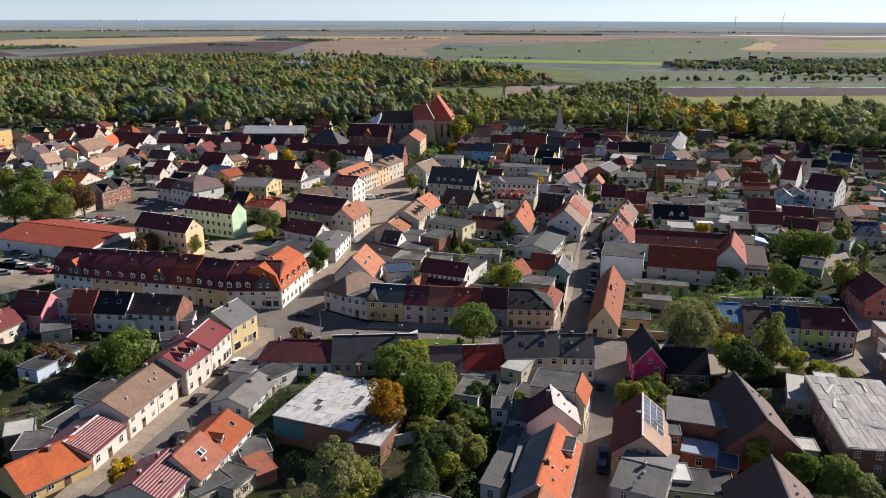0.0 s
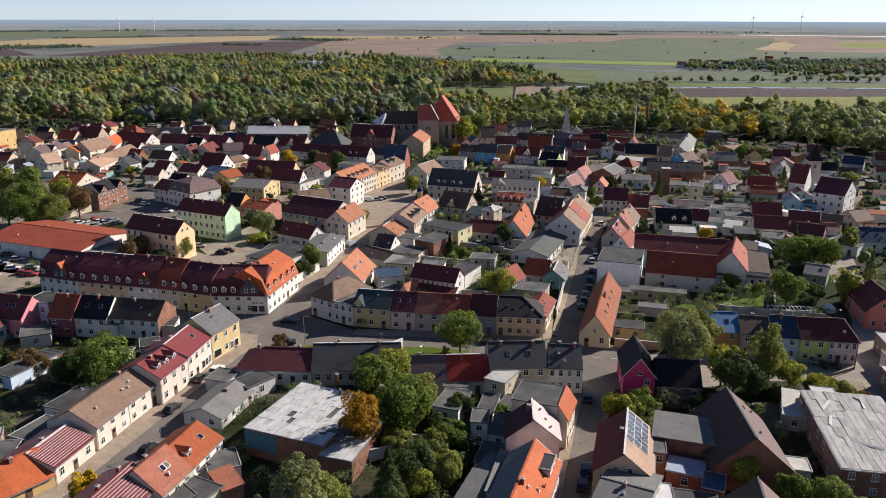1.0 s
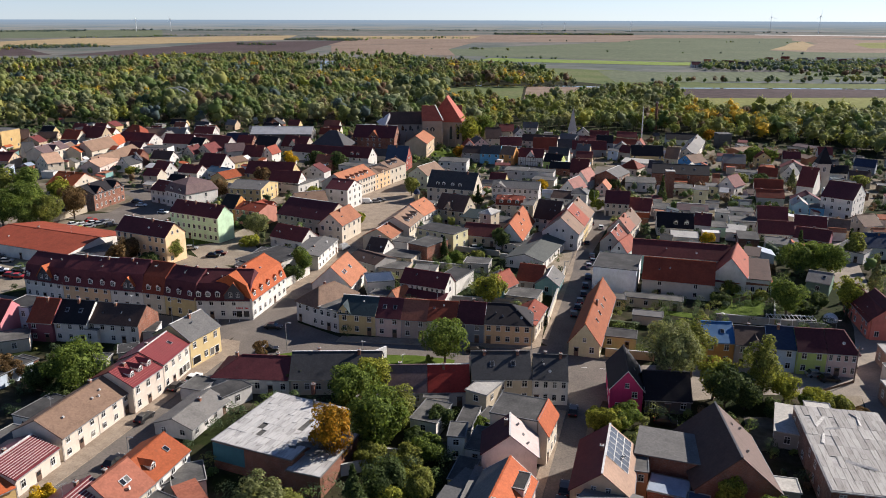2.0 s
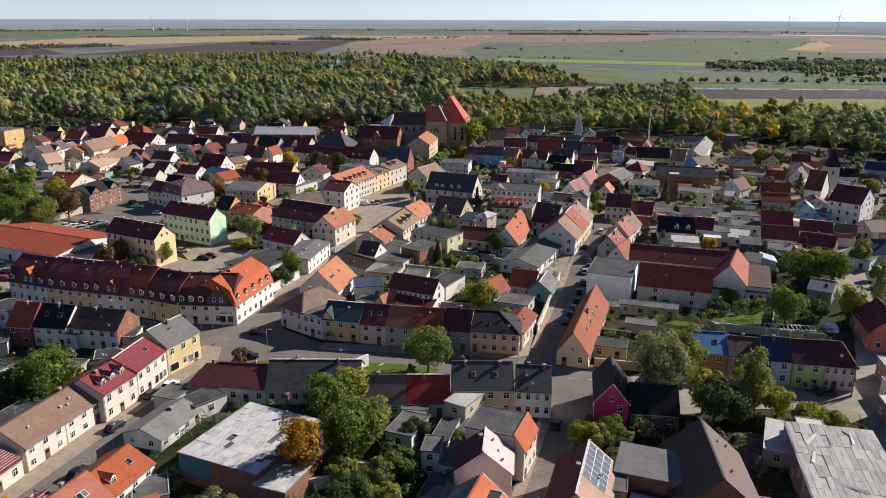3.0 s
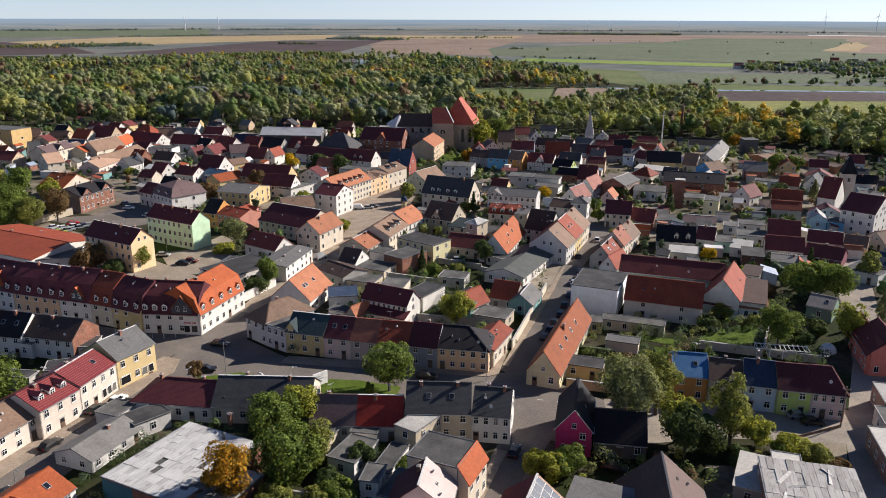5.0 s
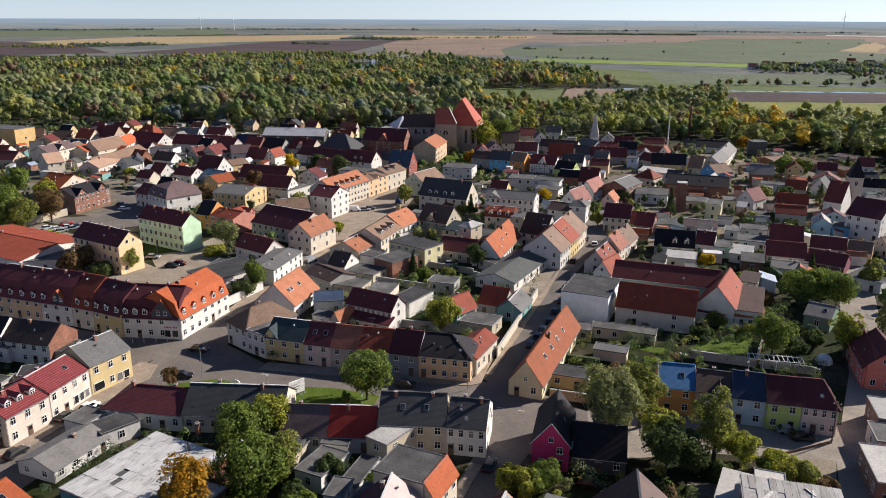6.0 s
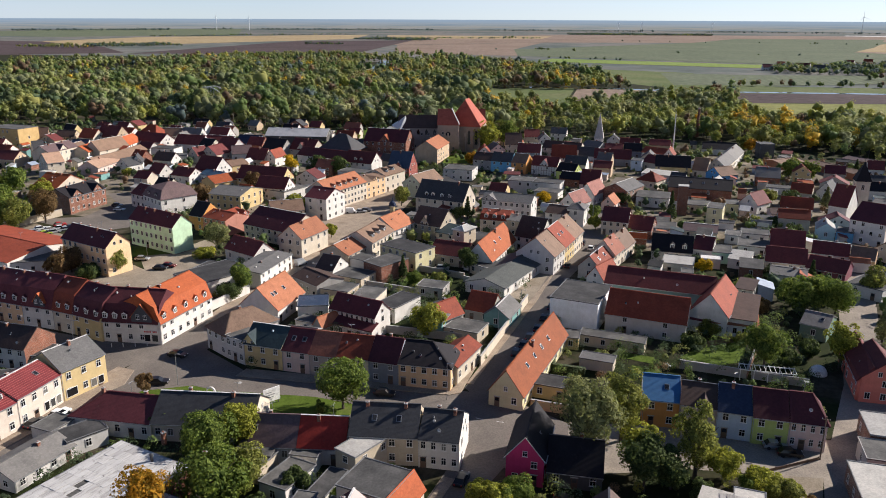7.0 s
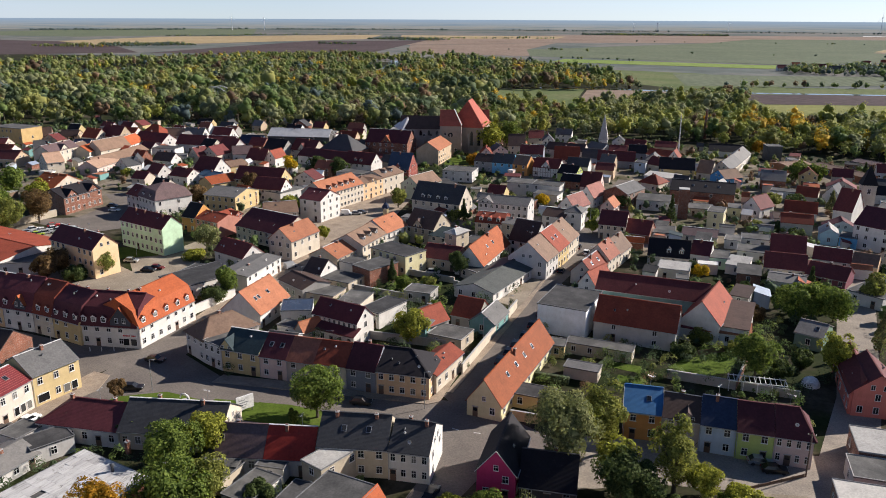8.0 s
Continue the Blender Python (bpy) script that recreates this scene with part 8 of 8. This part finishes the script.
woods("garden_shrubs", [[(-200, 90), (75, 90), (95, 200), (110, 260), (-250, 230)]], 3.6, "garden shrubs and hedges between houses", 1.0, 3.6, SHRUB, (3, 30), .18, 21, .66, lambda px, py: free(px, py, .8), 2.0)
woods("garden_shrubs", [[(-250, 230), (110, 260), (150, 470), (60, 520), (-120, 545), (-300, 525), (-470, 440), (-400, 300)]], 5.0, "garden shrubs and hedges between houses", 1.2, 4.4, SHRUB, (1, 10), .32, 22, .62, lambda px, py: free(px, py, 1.0), 1.8)

# single trees and bushes
tree(-39.8, 119.5, 15.0, 4.4, "orange", "beside a flat-roofed hall")
tree(-35.4, 127.9, 12.5, 6.2, "green", "beside a flat-roofed hall")
tree(-45.4, 138.4, 11.0, 5.0, "green", "behind the houses")
tree(-34.8, 134.7, 10.0, 4.0, "olive", "behind the houses")
tree(-43.4, 145.8, 10.0, 4.0, "yellowgreen")
tree(-29.7, 103.4, 13.0, 4.2, "darkgreen", "in a garden", "cone")
tree(-27.0, 110.7, 6.0, 3.2, "yellowgreen")
tree(-24.5, 114.8, 6.5, 3.5, "olive")
tree(-28.3, 112.1, 8.0, 4.0, "darkgreen")
tree(-41.5, 96.6, 14.0, 4.0, "greygreen")
tree(-39.2, 102.6, 7.0, 3.8, "olive")
tree(-38.8, 95.1, 7.0, 3.5, "yellowgreen")
tree(-34.2, 166.3, 10.5, 5.6, "green", "on the lawn beside the square")
tree(-33.3, 205.6, 9.0, 4.6, "yellowgreen")
tree(14.2, 165.0, 17.0, 6.2, "greygreen")
tree(18.4, 175.1, 15.0, 4.6, "olive")
tree(22.6, 165.5, 10.0, 3.8, "yellowgreen")
tree(31.9, 167.4, 14.0, 4.4, "olive")
tree(36.6, 169.5, 6.0, 3.2, "yellowgreen")
tree(24.5, 160.6, 9.0, 4.5, "darkgreen")
tree(28.5, 163.0, 7.0, 4.0, "darkgreen")
tree(42.2, 217.5, 10.0, 4.8, "green")
tree(50.5, 257.8, 9.0, 6.0, "green")
tree(59.3, 260.8, 9.5, 6.0, "green")
tree(57.7, 224.6, 12.0, 3.6, "yellowgreen")
tree(54.2, 261.7, 9.0, 5.0, "green")
tree(68.3, 244.6, 11.0, 2.6, "greygreen", "in a garden", "cone")
tree(41.3, 253.2, 4.4, 2.4, "brown")
tree(37.0, 229.7, 3.0, 2.4, "olive")
tree(-101.6, 131.6, 11.0, 6.3, "green")
tree(-110.1, 129.4, 6.0, 4.0, "darkgreen")
tree(-120.1, 132.1, 4.0, 3.0, "brown")
tree(-125.2, 133.8, 4.0, 3.0, "brown")
tree(-130.1, 132.5, 4.0, 3.0, "darkgreen")
tree(-129.4, 126.7, 5.0, 3.5, "darkgreen")
tree(-102.2, 125.4, 4.0, 3.0, "darkgreen")
tree(-218.8, 238.2, 15.0, 7.5, "green", "in a small park")
tree(-208.0, 238.5, 13.0, 6.0, "olive", "in a small park")
tree(-206.0, 249.6, 13.0, 6.0, "brown", "in a small park")
tree(-221.6, 231.4, 14.0, 7.0, "green", "in a small park")
tree(-212.9, 233.5, 12.0, 6.0, "green", "in a small park")
tree(-150.7, 209.5, 9.0, 4.3, "brown", "beside an apartment block")
tree(-136.7, 214.3, 7.5, 3.5, "olive", "beside an apartment block")
tree(-141.1, 208.0, 4.0, 4.0, "darkgreen", "beside an apartment block")
tree(-126.9, 247.8, 8.0, 4.8, "greygreen")
tree(-123.7, 236.7, 3.0, 3.6, "yellowgreen")
tree(-92.5, 213.8, 9.0, 3.6, "green")
tree(-94.1, 209.1, 4.0, 4.0, "darkgreen")
tree(-173.3, 296.8, 9.0, 5.0, "brown")
tree(-169.2, 327.0, 8.0, 4.5, "brown")
tree(-128.0, 297.3, 8.0, 5.0, "yellowgreen")
tree(-173.4, 364.1, 9.0, 4.0, "yellow")
tree(-163.7, 372.2, 9.0, 5.0, "darkgreen")
tree(-150.4, 372.0, 9.0, 5.0, "darkgreen")
tree(-95.9, 325.5, 8.0, 4.0, "olive", "on the market square")
tree(-98.4, 273.3, 5.0, 2.4, "yellowgreen", "on the market square")
tree(-56.9, 243.0, 7.0, 1.9, "darkgreen", "in a garden", "cone")
tree(-61.2, 249.2, 4.0, 2.6, "green")
tree(-63.3, 243.3, 3.0, 2.6, "yellowgreen")
tree(-40.3, 254.3, 8.5, 3.4, "darkgreen")
tree(24.6, 280.8, 5.0, 2.5, "yellow")
tree(-100.9, 419.4, 8.0, 3.6, "orange", "beside the church")
tree(-107.0, 462.9, 18.0, 8.0, "yellowgreen", "beside the church")
tree(-102.3, 480.3, 16.0, 7.0, "green", "beside the church")
tree(-64.1, 317.1, 8.5, 2.0, "darkgreen", "in a garden", "cone")
tree(8.4, 341.8, 12.0, 2.6, "darkgreen", "in a garden", "cone")
tree(-68.5, 317.6, 4.2, 3.0, "olive")
tree(-42.7, 351.8, 5.0, 3.0, "yellow")
tree(51.5, 449.7, 10.0, 5.0, "green")
tree(60.1, 449.4, 10.0, 5.0, "green")
tree(41.9, 386.8, 6.0, 4.0, "olive")
tree(51.5, 390.1, 6.0, 4.0, "darkgreen")
tree(64.0, 388.3, 9.0, 3.0, "greygreen", "in a garden", "cone")
tree(81.9, 470.3, 8.0, 2.4, "darkgreen", "in a garden", "cone")
tree(-18.2, 332.7, 6.0, 2.8, "green")
tree(-15.4, 319.1, 5.0, 2.8, "yellowgreen")
tree(-12.3, 362.2, 5.0, 3.5, "darkgreen")
tree(28.7, 526.0, 9.0, 4.5, "olive")
tree(32.8, 520.5, 8.0, 4.0, "orange")
tree(-76.9, 94.5, 6.0, 2.6, "yellow", "on the footway")
tree(-74.6, 156.3, 4.6, 1.9, "brown", "on the lawn beside the square")
tree(35.0, 120.8, 8.0, 4.0, "green")
tree(30.4, 123.7, 6.0, 3.0, "green")
tree(38.8, 119.4, 6.0, 3.0, "greygreen")
tree(23.7, 126.8, 7.0, 3.2, "yellowgreen")
tree(3.5, 146.3, 4.4, 3.0, "yellowgreen", "beside the street")
tree(6.9, 149.6, 5.0, 3.0, "green", "beside the street")
tree(43.1, 167.9, 4.0, 3.4, "yellowgreen")
tree(45.8, 166.6, 3.6, 3.0, "olive")
tree(48.9, 164.2, 2.6, 2.0, "brown")
tree(40.2, 165.6, 3.4, 2.2, "green")
tree(33.4, 160.8, 3.8, 2.4, "darkgreen")
tree(29.4, 233.7, 3.6, 3.0, "olive")
tree(26.4, 224.0, 3.0, 3.0, "darkgreen")
tree(47.0, 221.0, 4.0, 3.0, "darkgreen")
tree(51.7, 228.4, 4.0, 3.0, "darkgreen")
tree(-26.0, 126.6, 5.0, 3.0, "green")
tree(-27.0, 138.3, 4.6, 2.8, "darkgreen")
tree(-29.3, 130.8, 4.0, 2.6, "darkgreen")
tree(-28.1, 124.2, 4.0, 3.0, "olive")
tree(-19.2, 138.9, 3.0, 2.4, "green")
tree(-60.4, 145.0, 5.0, 2.4, "darkgreen")
tree(-35.3, 123.5, 4.0, 3.0, "olive")
tree(1.5, 146.8, 4.0, 2.8, "yellowgreen", "beside the street")
tree(5.0, 146.9, 4.5, 2.6, "green", "beside the street")
tree(-287.2, 393.8, 5.0, 3.0, "green")
tree(-267.2, 400.7, 6.0, 4.0, "yellow")
tree(-240.1, 327.4, 4.0, 3.0, "yellowgreen")
tree(-229.0, 326.9, 4.0, 3.0, "darkgreen")
tree(-243.5, 361.2, 4.0, 3.0, "green")
tree(-156.5, 312.8, 5.0, 3.0, "darkgreen")
tree(-367.9, 387.6, 9.0, 6.0, "green")
tree(-36.5, 161.7, 4.2, 1.1, "green", "on the lawn")
tree(-34.9, 223.9, 4.0, 2.5, "green")
tree(-52.4, 241.5, 3.0, 2.4, "green")
tree(-46.0, 244.9, 2.6, 2.4, "olive")
tree(37.7, 273.2, 4.0, 2.2, "darkgreen")
tree(54.7, 288.4, 6.0, 1.6, "darkgreen", "in a garden", "cone")
tree(70.3, 278.3, 9.0, 4.0, "olive")
tree(93.5, 398.4, 6.0, 4.0, "olive")
tree(111.2, 526.0, 9.0, 5.0, "olive")
tree(37.0, 346.6, 4.0, 3.0, "olive")
tree(44.5, 349.1, 3.6, 3.0, "darkgreen")
tree(51.2, 341.8, 4.0, 3.0, "darkgreen")
tree(41.3, 567.9, 10.0, 4.0, "green")
tree(-253.7, 276.7, 13.0, 6.0, "green", "in a small park")
tree(-261.7, 271.0, 13.0, 6.0, "olive", "in a small park")
tree(-148.8, 203.8, 8.0, 4.0, "brown", "beside an apartment block")
tree(-233.6, 271.5, 10.0, 5.0, "yellowgreen", "in a small park")
